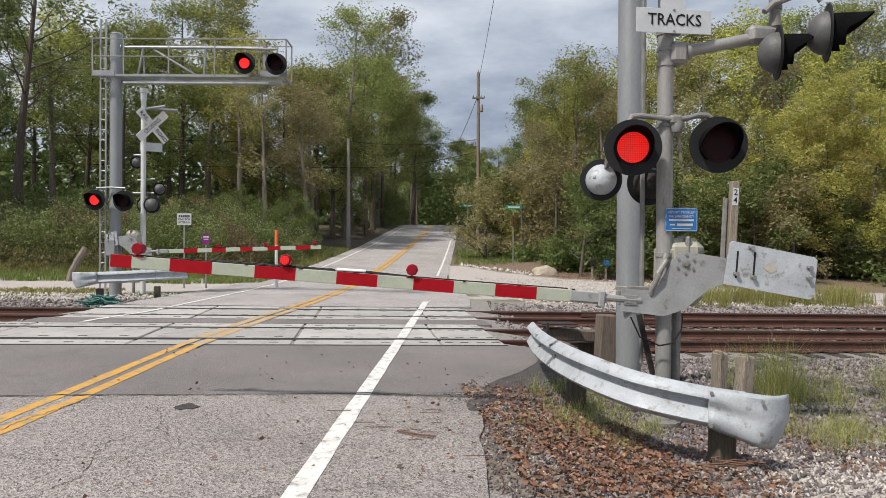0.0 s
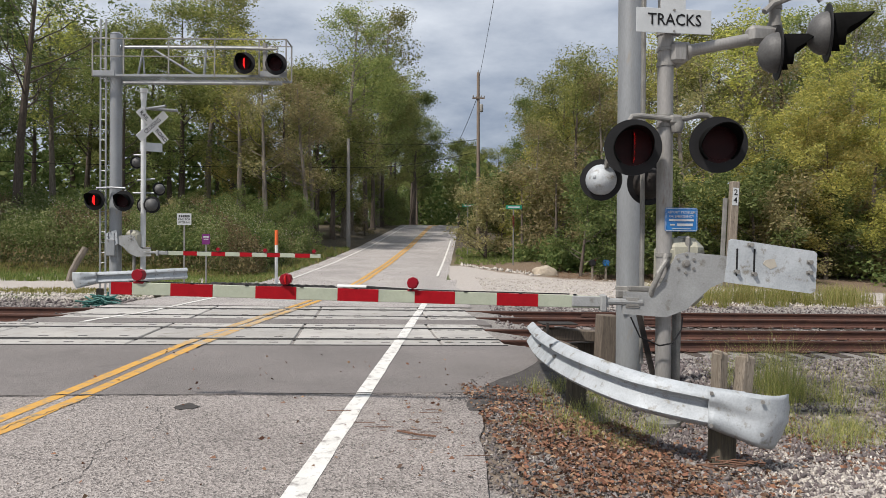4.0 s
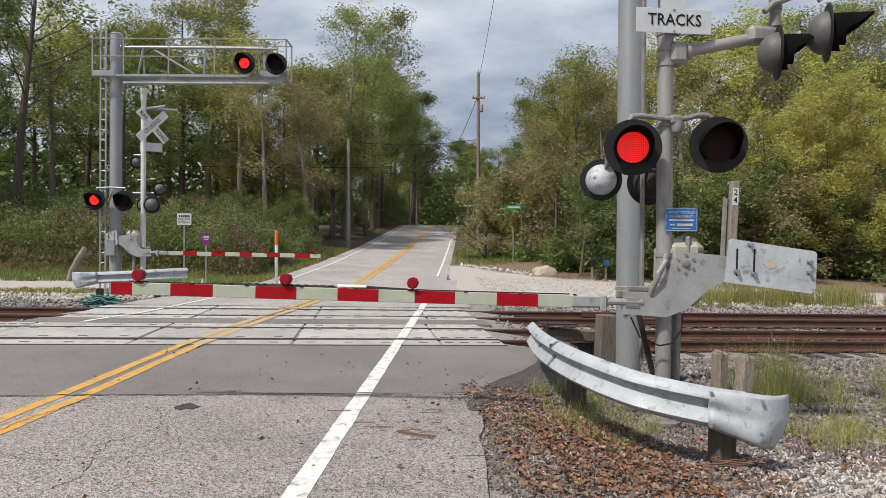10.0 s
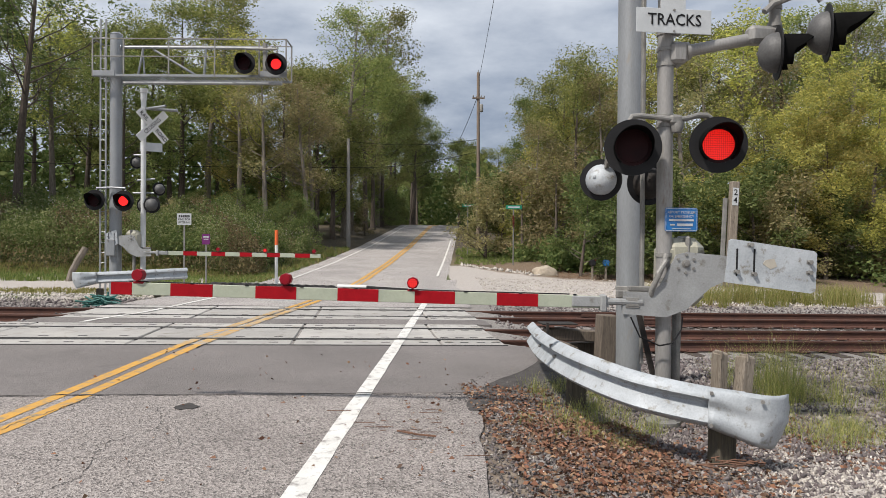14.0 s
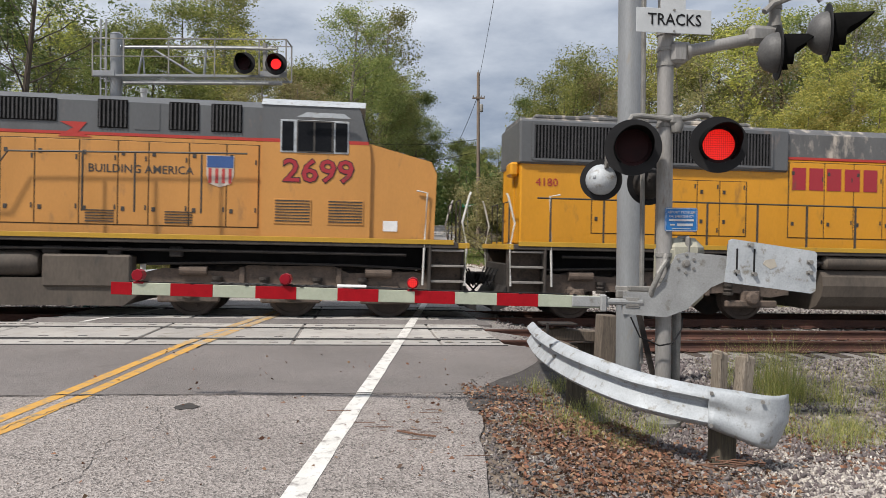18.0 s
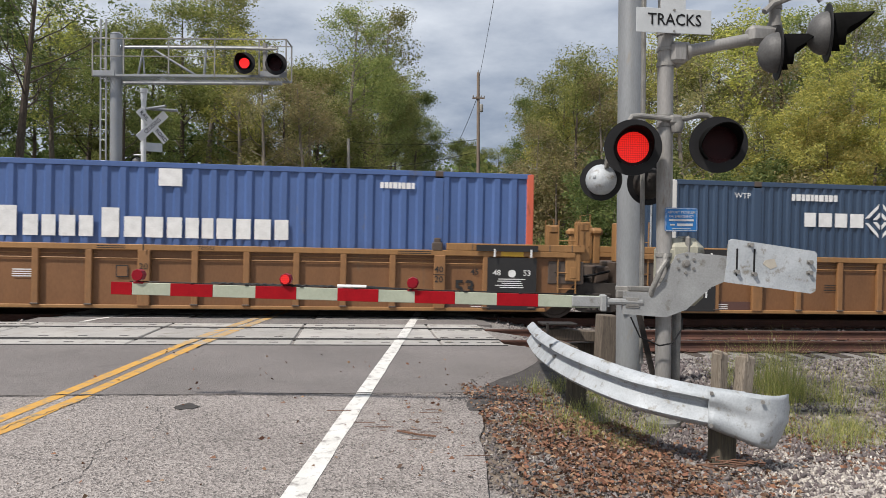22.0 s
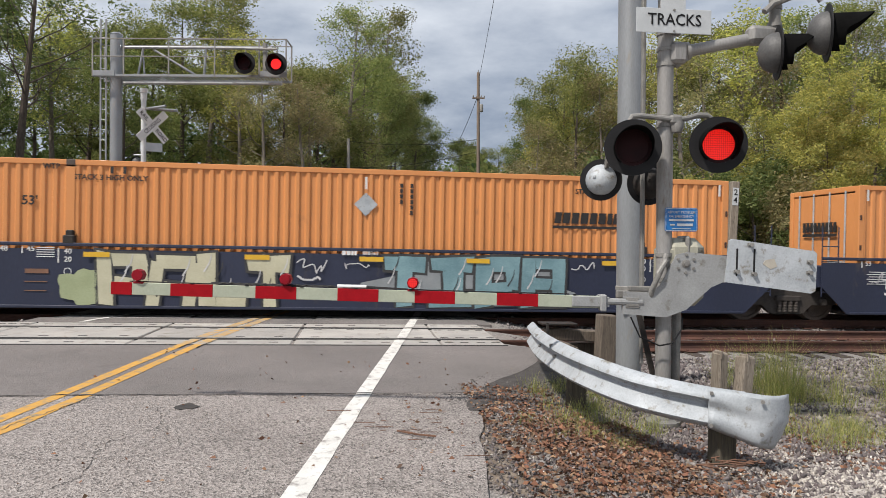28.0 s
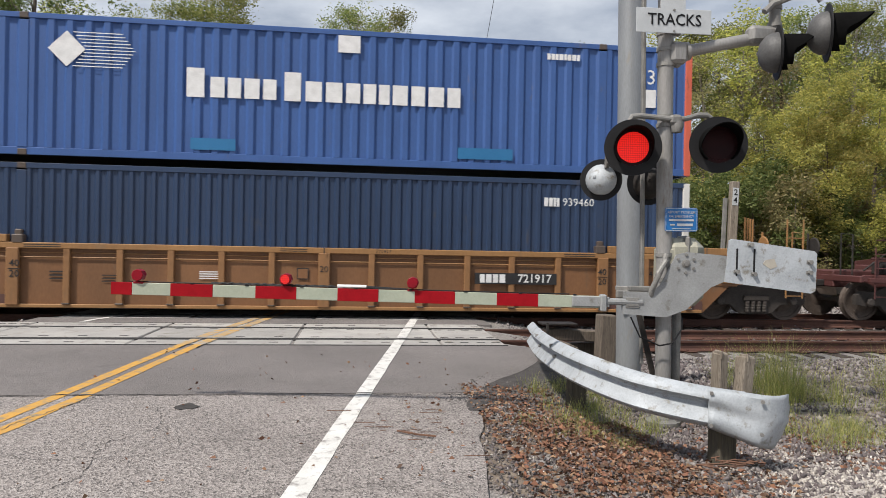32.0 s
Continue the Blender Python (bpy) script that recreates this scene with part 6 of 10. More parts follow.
# ---------------------------------------------------------------- loose stone, leaves
def stones(name, label, boxes, material):
    """Angular stones: boxes (n, x0, x1, y0, y1, size)."""
    base = np.array([(1, 0, 0), (-1, 0, 0), (0, 1, 0), (0, -1, 0), (0, 0, 1), (0, 0, -1)], float)
    tri = np.array([(0, 2, 4), (2, 1, 4), (1, 3, 4), (3, 0, 4), (2, 0, 5), (1, 2, 5), (3, 1, 5), (0, 3, 5)])
    vs, fs, o = [], [], 0
    for n, x0, x1, y0, y1, s in boxes:
        x, y = rng.uniform(x0, x1, n), rng.uniform(y0, y1, n)
        for a, b in zip(x, y):
            if -0.2 < a - road_x(b) - edge_right(b) + 0.15 or a < road_x(b) - 4.4:
                k = s * rng.uniform(0.45, 1.25)
                p = base * rng.uniform(0.55, 1.25, (6, 3)) * k + rng.normal(size=(6, 3)) * k * 0.28
                vs.append(p + np.array([a, b, ground_z(a, b) + k * rng.uniform(-0.1, 0.5)]))
                fs.append(tri + o)
                o += 6
    me = fast_mesh(name, np.concatenate(vs), np.concatenate(fs), material)
    return tagged(new(name, me), label, "gravel", "", "stuff")


def island_material(name, cols, rough=0.9):
    m = bpy.data.materials.new(name)
    m.use_nodes = True
    n, l = m.node_tree.nodes, m.node_tree.links
    ge = n.new("ShaderNodeNewGeometry")
    rp = n.new("ShaderNodeValToRGB")
    e = rp.color_ramp.elements
    e[0].color, e[1].color = (*cols[0], 1), (*cols[-1], 1)
    for i, c in enumerate(cols[1:-1]):
        q = e.new((i + 1) / (len(cols) - 1))
        q.color = (*c, 1)
    no = n.new("ShaderNodeTexNoise")
    no.inputs["Scale"].default_value = 60
    hs = n.new("ShaderNodeHueSaturation")
    mr = n.new("ShaderNodeMapRange")
    mr.inputs[3].default_value, mr.inputs[4].default_value = 0.6, 1.4
    l.new(ge.outputs["Random Per Island"], rp.inputs[0])
    l.new(no.outputs["Fac"], mr.inputs[0])
    l.new(mr.outputs[0], hs.inputs["Value"])
    l.new(rp.outputs[0], hs.inputs["Color"])
    l.new(hs.outputs[0], n["Principled BSDF"].inputs["Base Color"])
    n["Principled BSDF"].inputs["Roughness"].default_value = rough
    return m


BALLAST = island_material("ballast stone", [(0.055, 0.047, 0.049), (0.155, 0.132, 0.130), (0.085, 0.068, 0.068), (0.29, 0.262, 0.245), (0.115, 0.097, 0.10)])
PALEST = island_material("pale crushed limestone", [(0.34, 0.31, 0.275), (0.52, 0.48, 0.43), (0.25, 0.225, 0.20), (0.60, 0.56, 0.51)])
LITTER = island_material("fallen leaves", [(0.10, 0.05, 0.032), (0.22, 0.095, 0.055), (0.12, 0.062, 0.04), (0.34, 0.21, 0.12), (0.06, 0.04, 0.03), (0.25, 0.115, 0.062), (0.09, 0.06, 0.045)], 0.8)
stones("ballast", "grey crushed-stone railway ballast", [(9000, 2.6, 16, 8.4, 10.9, 0.036), (3600, 2.8, 20, 11.6, 17.3, 0.04), (5200, 2.6, 24, 17.2, 20.0, 0.042), (9000, 0.9, 4.6, 3.7, 7.4, 0.016), (6500, 2.6, 9, 5.2, 8.6, 0.029), (2600, 1.6, 4.6, 3.7, 6.2, 0.024), (6500, -22, -6.0, 17.2, 20.2, 0.042), (1500, -22, -6.6, 11.5, 17.2, 0.04)], BALLAST)
stones("pale_gravel", "pale crushed limestone scattered by the road", [(9500, 2.9, 7, 3.6, 5.5, 0.0165), (700, 0.9, 3.0, 3.7, 7.0, 0.011), (2600, 5, 24, 20.2, 21.5, 0.04), (2600, -20, -5.2, 19.8, 22, 0.04), (4200, 4.2, 14, 21.5, 31, 0.034)], PALEST)


stones("rock_border", "row of pale rocks between the lane and the grass", [(16, 5.5 + 0.3 * k, 5.9 + 0.3 * k, 37.8 - 0.62 * k, 38.3 - 0.62 * k, 0.10) for k in range(10)], PALEST)
stones("asphalt_crumbs", "dark asphalt crumbs along the road edge", [(5200, 0.9, 2.6, 6.9, 9.8, 0.022), (700, 0.9, 1.6, 3.8, 7.4, 0.014)], island_material("asphalt crumbs", [(0.06, 0.055, 0.052), (0.12, 0.11, 0.105), (0.09, 0.08, 0.076)]))


def litter(name, label, boxes, size):
    ps, fl = [], []
    for n, x0, x1, y0, y1, zz in boxes:
        x, y = rng.uniform(x0, x1, n), rng.uniform(y0, y1, n)
        z = np.array([(ground_z(a, b) + 0.012 if a - road_x(b) > edge_right(b) - 0.1 else road_z(b) + 0.022) for a, b in zip(x, y)]) + np.abs(rng.normal(size=n)) * zz
        ps.append(np.stack([x, y, z], 1))
    p = np.concatenate(ps)
    v = leaf_quads(rng, p, size, 0.18, 1.5).reshape(-1, 4, 3)
    curl = size * rng.uniform(-0.1, 0.4, (len(v), 1))
    v[:, 1, 2:] += curl
    v[:, 3, 2:] += curl * rng.uniform(0.3, 1, (len(v), 1))
    v = v.reshape(-1, 3)
    me = fast_mesh(name, v, np.arange(len(v)).reshape(-1, 4), LITTER)
    return tagged(new(name, me), label, "leaf litter", "", "stuff")


litter("fallen_leaves", "brown fallen leaves on the ground and road edge", [(2500, 1.15, 2.2, 3.9, 7.8, 0.014), (2300, 1.5, 2.6, 4.5, 6.4, 0.014), (800, 2.0, 3.2, 4.2, 5.8, 0.012), (500, 3.0, 4.6, 5.0, 7.2, 0.012), (420, 3.8, 5.4, 4.9, 6.0, 0.012), (60, -2.5, 1.0, 4.0, 7.2, 0.002), (90, 0.4, 1.35, 4.0, 7.2, 0.002), (45, -3.5, 2.0, 7.4, 10.4, 0.002), (160, -4, 2, 26, 60, 0.003), (300, -3.2, -0.5, 40, 90, 0.004), (2500, 9.2, 15, 30.8, 33.5, 0.02)], 0.031)
S = Shape()
for k in range(26):
    a = rt.uniform(0, 3.1)
    x, y = rt.gauss(0.55, 0.22), rt.gauss(5.8, 0.3)
    S.tube((x, y, 0.024), (x + math.cos(a) * rt.uniform(0.05, 0.3), y + math.sin(a) * 0.05, 0.024), 0.003, n=4)
S.pipe([(0.35, 5.85, 0.024), (0.5, 5.72, 0.027), (0.66, 5.66, 0.024)], 0.009, 5)
for k in range(26):
    x, y = rt.gauss(2.75, 0.18), rt.gauss(4.85, 0.10)
    S.tube((x, y, 0.0), (x + rt.uniform(-0.25, 0.25), y + rt.uniform(-0.05, 0.05), 0.015), 0.006, n=4)
tagged(part("twigs", S, mat("fallen twigs", (0.15, 0.075, 0.045), (0.09, 0.05, 0.035), 6, 0.9)), "broken twigs and bark on the road edge", "twigs", "", "stuff")
# ---------------------------------------------------------------- the train
V = 22.118                     # metres a second, to +x
T0 = 24.0                      # a vehicle's place u is its x at this time
MOVERS = []                    # (thing, u, z, turn)


def paint(name, c, dark=0.72, rust=(0.10, 0.055, 0.035), amt=-0.12, rough=0.45, sc=1.1):
    return mat(name, c, tuple(v * dark for v in c), sc, rough, 0, 0.001, 30, 0.3, (1, 1, 0.35), rust, amt)


UPYEL = paint("weathered locomotive yellow", (0.62, 0.278, 0.012), 0.84, (0.30, 0.145, 0.025), 0.0)
# besides soot, shade under the radiator wings is put into both yellows
SOOTY = paint("sooty shaded locomotive yellow", (0.40, 0.175, 0.010), 0.68, (0.085, 0.05, 0.02), 0.16)
SOOTY2 = paint("sooty shaded faded yellow", (0.38, 0.185, 0.045), 0.70, (0.09, 0.055, 0.03), 0.16)
UPYEL2 = paint("faded locomotive yellow", (0.53, 0.250, 0.062), 0.84, (0.27, 0.145, 0.055), 0.05)
UPGREY = paint("locomotive grey", (0.11, 0.115, 0.12), 0.75, (0.20, 0.16, 0.14), -0.02)
PEEL = paint("peeling grey paint", (0.115, 0.115, 0.115), 0.7, (0.44, 0.39, 0.33), 0.30, 0.45, 1.6)
UPRED = paint("locomotive red", (0.42, 0.035, 0.025), 0.85)
NUMRED = paint("number red", (0.33, 0.02, 0.03), 0.9)
NAVYTXT = paint("number outline black", (0.03, 0.02, 0.025), 0.9)
STRIPEY = paint("yellow reflective stripe", (0.46, 0.27, 0.025), 0.85)
GRILLE = mat("black louvre", (0.010, 0.010, 0.011), (0.006, 0.006, 0.006), 5, 0.8, spec=0.1)
GLASS = mat("dark cab glass", (0.008, 0.009, 0.011), (0.014, 0.015, 0.017), 3, 0.15, 0, 0, 20, spec=0.06)
HANDRAIL = mat("dark handrail paint", (0.05, 0.045, 0.04), (0.03, 0.028, 0.025), 5, 0.6)
WHITERAIL = mat("white grab-iron paint", (0.62, 0.61, 0.58), (0.5, 0.49, 0.46), 6, 0.5)
TANKGREY = mat("dusty brown-grey tank", (0.105, 0.086, 0.068), (0.062, 0.051, 0.042), 1.5, 0.75, 0, 0.002, 25, stretch=(1, 1, 0.3), c3=(0.05, 0.045, 0.04), c3amt=0.05)
FLAGRED = mat("painted flag red", (0.50, 0.06, 0.05), (0.40, 0.05, 0.045), 3, 0.5)
FLAGWHITE = mat("painted flag white", (0.56, 0.48, 0.42), (0.46, 0.39, 0.33), 3, 0.5)
FLAGBLUE = mat("painted flag blue", (0.035, 0.05, 0.11), (0.03, 0.04, 0.085), 3, 0.5)
# plate tan is darkened for the top chord's overhang shade; ribs stay lighter
TAN = paint("shade-darkened tan well-car paint", (0.205, 0.095, 0.038), 0.66, (0.13, 0.085, 0.05), 0.04, 0.6)
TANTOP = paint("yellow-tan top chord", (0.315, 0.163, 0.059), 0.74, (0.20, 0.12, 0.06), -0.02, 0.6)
NAVY = paint("dark navy well-car paint", (0.020, 0.026, 0.055), 0.75, (0.06, 0.05, 0.05), -0.02, 0.55)
MAROON = paint("maroon well-car paint", (0.092, 0.030, 0.027), 0.72, (0.05, 0.032, 0.03), 0.02, 0.6)
REFLY = mat("yellow reflector tape", (0.66, 0.40, 0.03), (0.58, 0.34, 0.03), 6, 0.35)
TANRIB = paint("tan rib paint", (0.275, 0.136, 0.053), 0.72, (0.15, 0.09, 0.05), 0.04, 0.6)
CARWHITE = mat("stencil white", (0.74, 0.74, 0.73), (0.60, 0.60, 0.59), 6, 0.6)
CARBLACK = mat("stencil black", (0.014, 0.013, 0.013), (0.022, 0.02, 0.019), 6, 0.6)
CBLUE = paint("blue container paint", (0.042, 0.105, 0.30), 0.80, (0.10, 0.10, 0.13), -0.14)
CBLUE2 = paint("faded blue container paint", (0.068, 0.125, 0.30), 0.82, (0.10, 0.11, 0.15), -0.10)
CNAVY = paint("navy container paint", (0.020, 0.042, 0.095), 0.8, (0.05, 0.05, 0.06), -0.12)
CSLATE = paint("slate container paint", (0.030, 0.075, 0.085), 0.82, (0.06, 0.06, 0.06), -0.13)
CSTEEL = paint("dark steel-blue container paint", (0.032, 0.060, 0.110), 0.82, (0.06, 0.06, 0.07), -0.10)
CORANGE = paint("bright orange container paint", (0.74, 0.115, 0.010), 0.88, (0.30, 0.09, 0.03), -0.13)
CPEACH = paint("faded orange container paint", (0.62, 0.255, 0.085), 0.90, (0.34, 0.15, 0.06), -0.12)
FRESHBLUE = paint("fresh blue touch-up paint", (0.012, 0.10, 0.42), 0.95)
CGREEN = paint("green container paint", (0.018, 0.155, 0.062), 0.8, (0.05, 0.07, 0.05), -0.13)
ENDORANGE = paint("salmon corner paint", (0.60, 0.12, 0.065), 0.85)
CWHITE = paint("white corner paint", (0.66, 0.65, 0.62), 0.85, (0.3, 0.2, 0.15), -0.02)
BROWNST = paint("rusty steel, also shaded sill brown", (0.10, 0.075, 0.06), 0.7)


def words(parent, n, x, y, z, w, h, material, seed=1, name="logo_word", slant=0.0, thick=0.003):
    """A word-like row of plain blocks facing -y."""
    rnd = random.Random(seed)
    S = Shape()
    ws = [rnd.uniform(0.75, 1.2) for k in range(n)]
    tot = sum(ws)
    p = x - w / 2
    for q in ws:
        bw = w * q / tot
        a, b = p + bw * 0.08, p + bw * 0.88
        S.plate([(a, z - h / 2), (b, z - h / 2), (b + slant * h, z + h / 2), (a + slant * h, z + h / 2)], y, thick)
        p += bw
    return part(name, S, material, parent)


def rect(parent, x, y, z, w, h, material, name="patch", label="", d=0.003):
    return part(name, Shape().box((x, y, z), (w, d, h)), material, parent, label)


# ---------------------------------------------------------------- containers
CL, CW, CH = 16.15, 2.59, 2.855


def corrugated(x0, x1, z0, z1, y, depth, pitch, out=-1):
    """A sheet in x-z with trapezoid corrugations, its outer faces at y."""
    S = Shape()
    n = max(1, round((x1 - x0) / pitch))
    p = (x1 - x0) / n
    xs = []
    for k in range(n):
        a = x0 + k * p
        xs += [(a, 0), (a + p * 0.30, 0), (a + p * 0.44, depth), (a + p * 0.86, depth)]
    xs.append((x1, 0))
    for x, d in xs:
        S.v += [(x, y - out * d, z0), (x, y - out * d, z1)]
    S.f = [(2 * i, 2 * i + 2, 2 * i + 3, 2 * i + 1) for i in range(len(xs) - 1)]
    return S


CMESH = {}


def shared(key, make):
    if key not in CMESH:
        CMESH[key] = make()
    return CMESH[key]


def cpart(name, key, make, material, parent, label=""):
    """A part whose mesh is shared by all alike parts; the paint sits on the object."""
    me = shared(key, lambda: make().mesh(name))
    if not me.materials:
        me.materials.append(material)
    ob = new(name, me)
    ob.parent = parent
    ob.material_slots[0].link = "OBJECT"
    ob.material_slots[0].material = material
    if label:
        tagged(ob, label)
    return ob


def container(u_right, z, body, label, corner=None, post=None, rail=None, ends=None, pitch=0.22):
    """A 53-foot container whose right end stands at u_right; returns it for lettering. Facing side: y = -CW/2."""
    c = thing("shipping_container", label, "shipping container", None, "containers of the train")
    MOVERS.append((c, u_right - CL / 2, z, 0))
    corner, post, rail = corner or body, post or body, rail or body
    h, yy = CL / 2, CW / 2
    for s in (-1, 1):
        for a, b in ((-h + 0.12, -6.09), (-5.90, 5.90), (6.09, h - 0.12)):
            cpart("side_wall", ("side", s, a, pitch), lambda: corrugated(a, b, 0.16, CH - 0.11, s * (yy - 0.010), 0.034 if pitch < 0.3 else 0.045, pitch, s), body, c)
        cpart("top_rail", ("toprail", s), lambda: Shape().box((0, s * (yy - 0.03), CH - 0.06), (CL - 0.16, 0.06, 0.11), 0.008), rail, c)
        cpart("bottom_rail", ("botrail", s), lambda: Shape().box((0, s * (yy - 0.04), 0.08), (CL - 0.16, 0.07, 0.15), 0.008), rail, c)
        for e in (-1, 1):
            cpart("corner_post", ("corner", s, e), lambda: Shape().box((e * (h - 0.075), s * (yy - 0.07), CH / 2), (0.15, 0.15, CH - 0.02), 0.012), corner, c)
            cpart("lift_post", ("post", s, e), lambda: Shape().box((e * 5.995, s * (yy - 0.045), CH / 2), (0.19, 0.10, CH - 0.30), 0.01), post, c)
            for zz in (0, 1):
                cpart("corner_casting", ("cast", s, e, zz), lambda: Shape().box((e * 5.995, s * (yy - 0.07), 0.06 if zz == 0 else CH - 0.06), (0.178, 0.16, 0.12), 0.012).box((e * 5.995, s * yy, 0.06 if zz == 0 else CH - 0.06), (0.08, 0.006, 0.05)), BROWNST if body is not CORANGE else post, c)
    cpart("roof", "roof", lambda: Shape().box((0, 0, CH - 0.02), (CL - 0.1, CW - 0.08, 0.03), 0.004), body, c)
    cpart("floor", "floor", lambda: Shape().box((0, 0, 0.10), (CL - 0.1, CW - 0.1, 0.12)), STEELDARK, c)
    # blank end at the front, two doors with locking bars at the rear
    cpart("end_wall", "end", lambda: corrugated(-1.15, 1.15, 0.15, CH - 0.1, h - 0.04, 0.04, 0.26, 1).moved(Matrix(((0, 1, 0, 0), (1, 0, 0, 0), (0, 0, 1, 0), (0, 0, 0, 1)))), ends or body, c)
    for e in (-1, 1):
        for zz, hh in ((0.09, 0.17), (CH - 0.07, 0.13)):
            cpart("end_beam", ("endbeam", e, zz), lambda: Shape().box((e * (h - 0.06), 0, zz), (0.10, CW - 0.2, hh), 0.01), rail, c)
    for s in (-1, 1):
        d = cpart("door", ("door", s), lambda: Shape().box((-h + 0.05, s * 0.575, CH / 2), (0.06, 1.13, CH - 0.34), 0.01), ends or body, c)
        cpart("locking_bar", ("bar", s), lambda: Shape().tube((-h - 0.01, s * 0.30, 0.10), (-h - 0.01, s * 0.30, CH - 0.1), 0.02, n=8).tube((-h - 0.01, s * 0.86, 0.10), (-h - 0.01, s * 0.86, CH - 0.1), 0.02, n=8).box((-h - 0.02, s * 0.55, 1.05), (0.03, 0.5, 0.05)), GALV, d)
    return c


FY = -CW / 2 - 0.004     # lettering stands just off the outer faces


def orange_marks(c, logo, digits=1, ink=CARBLACK):
    """Plain-shape markings of the orange boxes. logo: -1 or 1, the end that carries it, 0 for none."""
    if logo:
        words(c, 9, 4.88 * logo, FY, 1.92, 1.72, 0.24, ink, 5, "logo_word", 0.12)
        rect(c, 4.86 * logo, FY, 1.72, 1.72, 0.06, ink, "logo_bar")
    for e in (-1, 1):
        write("53'", 0.26, ink, c, 6.76 * e, FY, 2.0, bold=0.02)
        write("STACK 3 HIGH ONLY", 0.15, ink, c, 5.22 * e, FY, 2.50, bold=0.03)
        write("WTP", 0.15, ink, c, 6.36 * e, FY, 2.70, bold=0.02)
        for x in (4.95, 5.2):
            rect(c, x * e, FY, 2.66, 0.06, 0.14, ink)
        rect(c, 7.85 * e, FY, 2.62, 0.05, 0.26, CWHITE)
        for zz in (0.7, 1.4, 2.1):
            part("hinge", Shape().box((e * 8.02, -CW / 2 - 0.006, zz), (0.05, 0.02, 0.12), 0.004), HINGE, c)
    S = Shape().plate([(-0.32, 2.10), (-0.07, 1.85), (0.18, 2.10), (-0.07, 2.35)], FY, 0.004)
    part("placard", S, GALV, c, "diamond placard holder")
    rect(c, -0.07, FY, 2.55, 0.05, 0.26, CWHITE)
    for k in range(6):
        rect(c, 0.90 * digits, FY, 2.52 - 0.115 * k, 0.065, 0.085, ink, "text_bar")
        if k < 4:
            rect(c, 0.68 * digits, FY, 2.52 - 0.115 * k, 0.065, 0.085, ink, "text_bar")
    S = Shape()
    for k in range(9):
        S.box((-CL / 2 - 0.035, 0.62 - 0.145 * k, 1.90), (0.004, 0.115, 0.24))
    S.box((-CL / 2 - 0.035, 0.04, 1.70), (0.004, 1.28, 0.07))
    part("end_marking", S, ink, c)


HINGE = mat("dark hinge steel", (0.06, 0.03, 0.02), (0.04, 0.02, 0.015), 6, 0.7)
Z0, Z1, Z2 = 0.335, 0.245, 3.25
c1 = container(86.85, Z0, CBLUE2, "faded blue 53-foot container with salmon corner posts", ENDORANGE, pitch=0.36)
write("53", 0.46, CARWHITE, c1, -6.97, FY, 2.17)
bx = rect(c1, -6.97, FY, 1.70, 0.47, 0.34, CARWHITE)
write("110", 0.20, CNAVY, bx, -6.99, FY - 0.004, 1.75, bold=0.01)
LOGOY = mat("yellow logo paint", (0.72, 0.52, 0.03), (0.62, 0.44, 0.03), 6, 0.5)
lg = rect(c1, -4.82, FY, 2.12, 1.48, 0.86, LOGOY, "logo_panel", "yellow logo panel with plain dark shapes")
part("logo_shape", Shape().box((-5.36, FY - 0.004, 2.12), (0.12, 0.003, 0.74)).box((-5.16, FY - 0.004, 2.44), (0.27, 0.003, 0.10)).box((-5.19, FY - 0.004, 2.12), (0.21, 0.003, 0.09)).box((-5.16, FY - 0.004, 1.80), (0.27, 0.003, 0.10)), CARBLACK, lg)
part("logo_shape", Shape().box((-4.74, FY - 0.005, 2.06), (0.38, 0.003, 0.44)).box((-4.36, FY - 0.005, 2.10), (0.28, 0.003, 0.50)), CBLUE, lg)
for q in (-5.68, -3.98):
    rect(c1, q, FY, 2.12, 0.2, 0.86, FRESHBLUE, "repaint_patch")
rect(c1, 0.0, FY, 1.62, 5.9, 0.72, FRESHBLUE, "repaint_patch", "brighter blue repainted patch")
bx = rect(c1, -0.06, FY, 2.55, 0.46, 0.35, CARWHITE)
write("110", 0.20, CNAVY, bx, -0.08, FY - 0.004, 2.58, bold=0.01)
rect(c1, 5.1, FY, 2.48, 0.9, 0.14, FRESHBLUE, "repaint_patch")
words(c1, 9, 5.15, FY - 0.004, 2.48, 0.75, 0.10, CARWHITE, 9, "text_bar")

c2 = container(67.28, Z0, CSTEEL, "dark blue 53-foot container with white corner posts", CWHITE)
words(c2, 4, -4.10, FY, 2.02, 1.55, 0.32, CARWHITE, 3)
for r0, r1 in ((0.40, 0.30), (0.20, 0.10)):
    S = Shape()
    for k in range(4):
        a, b = math.pi / 2 * k, math.pi / 2 * (k + 1)
        P = [(r * math.cos(t), r * math.sin(t)) for r, t in ((r0, a + 0.12), (r0, b - 0.12), (r1, b - 0.2), (r1, a + 0.2))]
        S.plate([(-2.94 + p, 2.03 + q) for p, q in P], FY, 0.003)
    part("logo_shape", S, CARWHITE, c2)
words(c2, 10, -4.6, FY, 2.52, 1.15, 0.15, CARWHITE, 8, "text_bar")
for q in (-6.36, 6.36):
    write("WTP", 0.18, CARWHITE, c2, q, FY, 2.52)


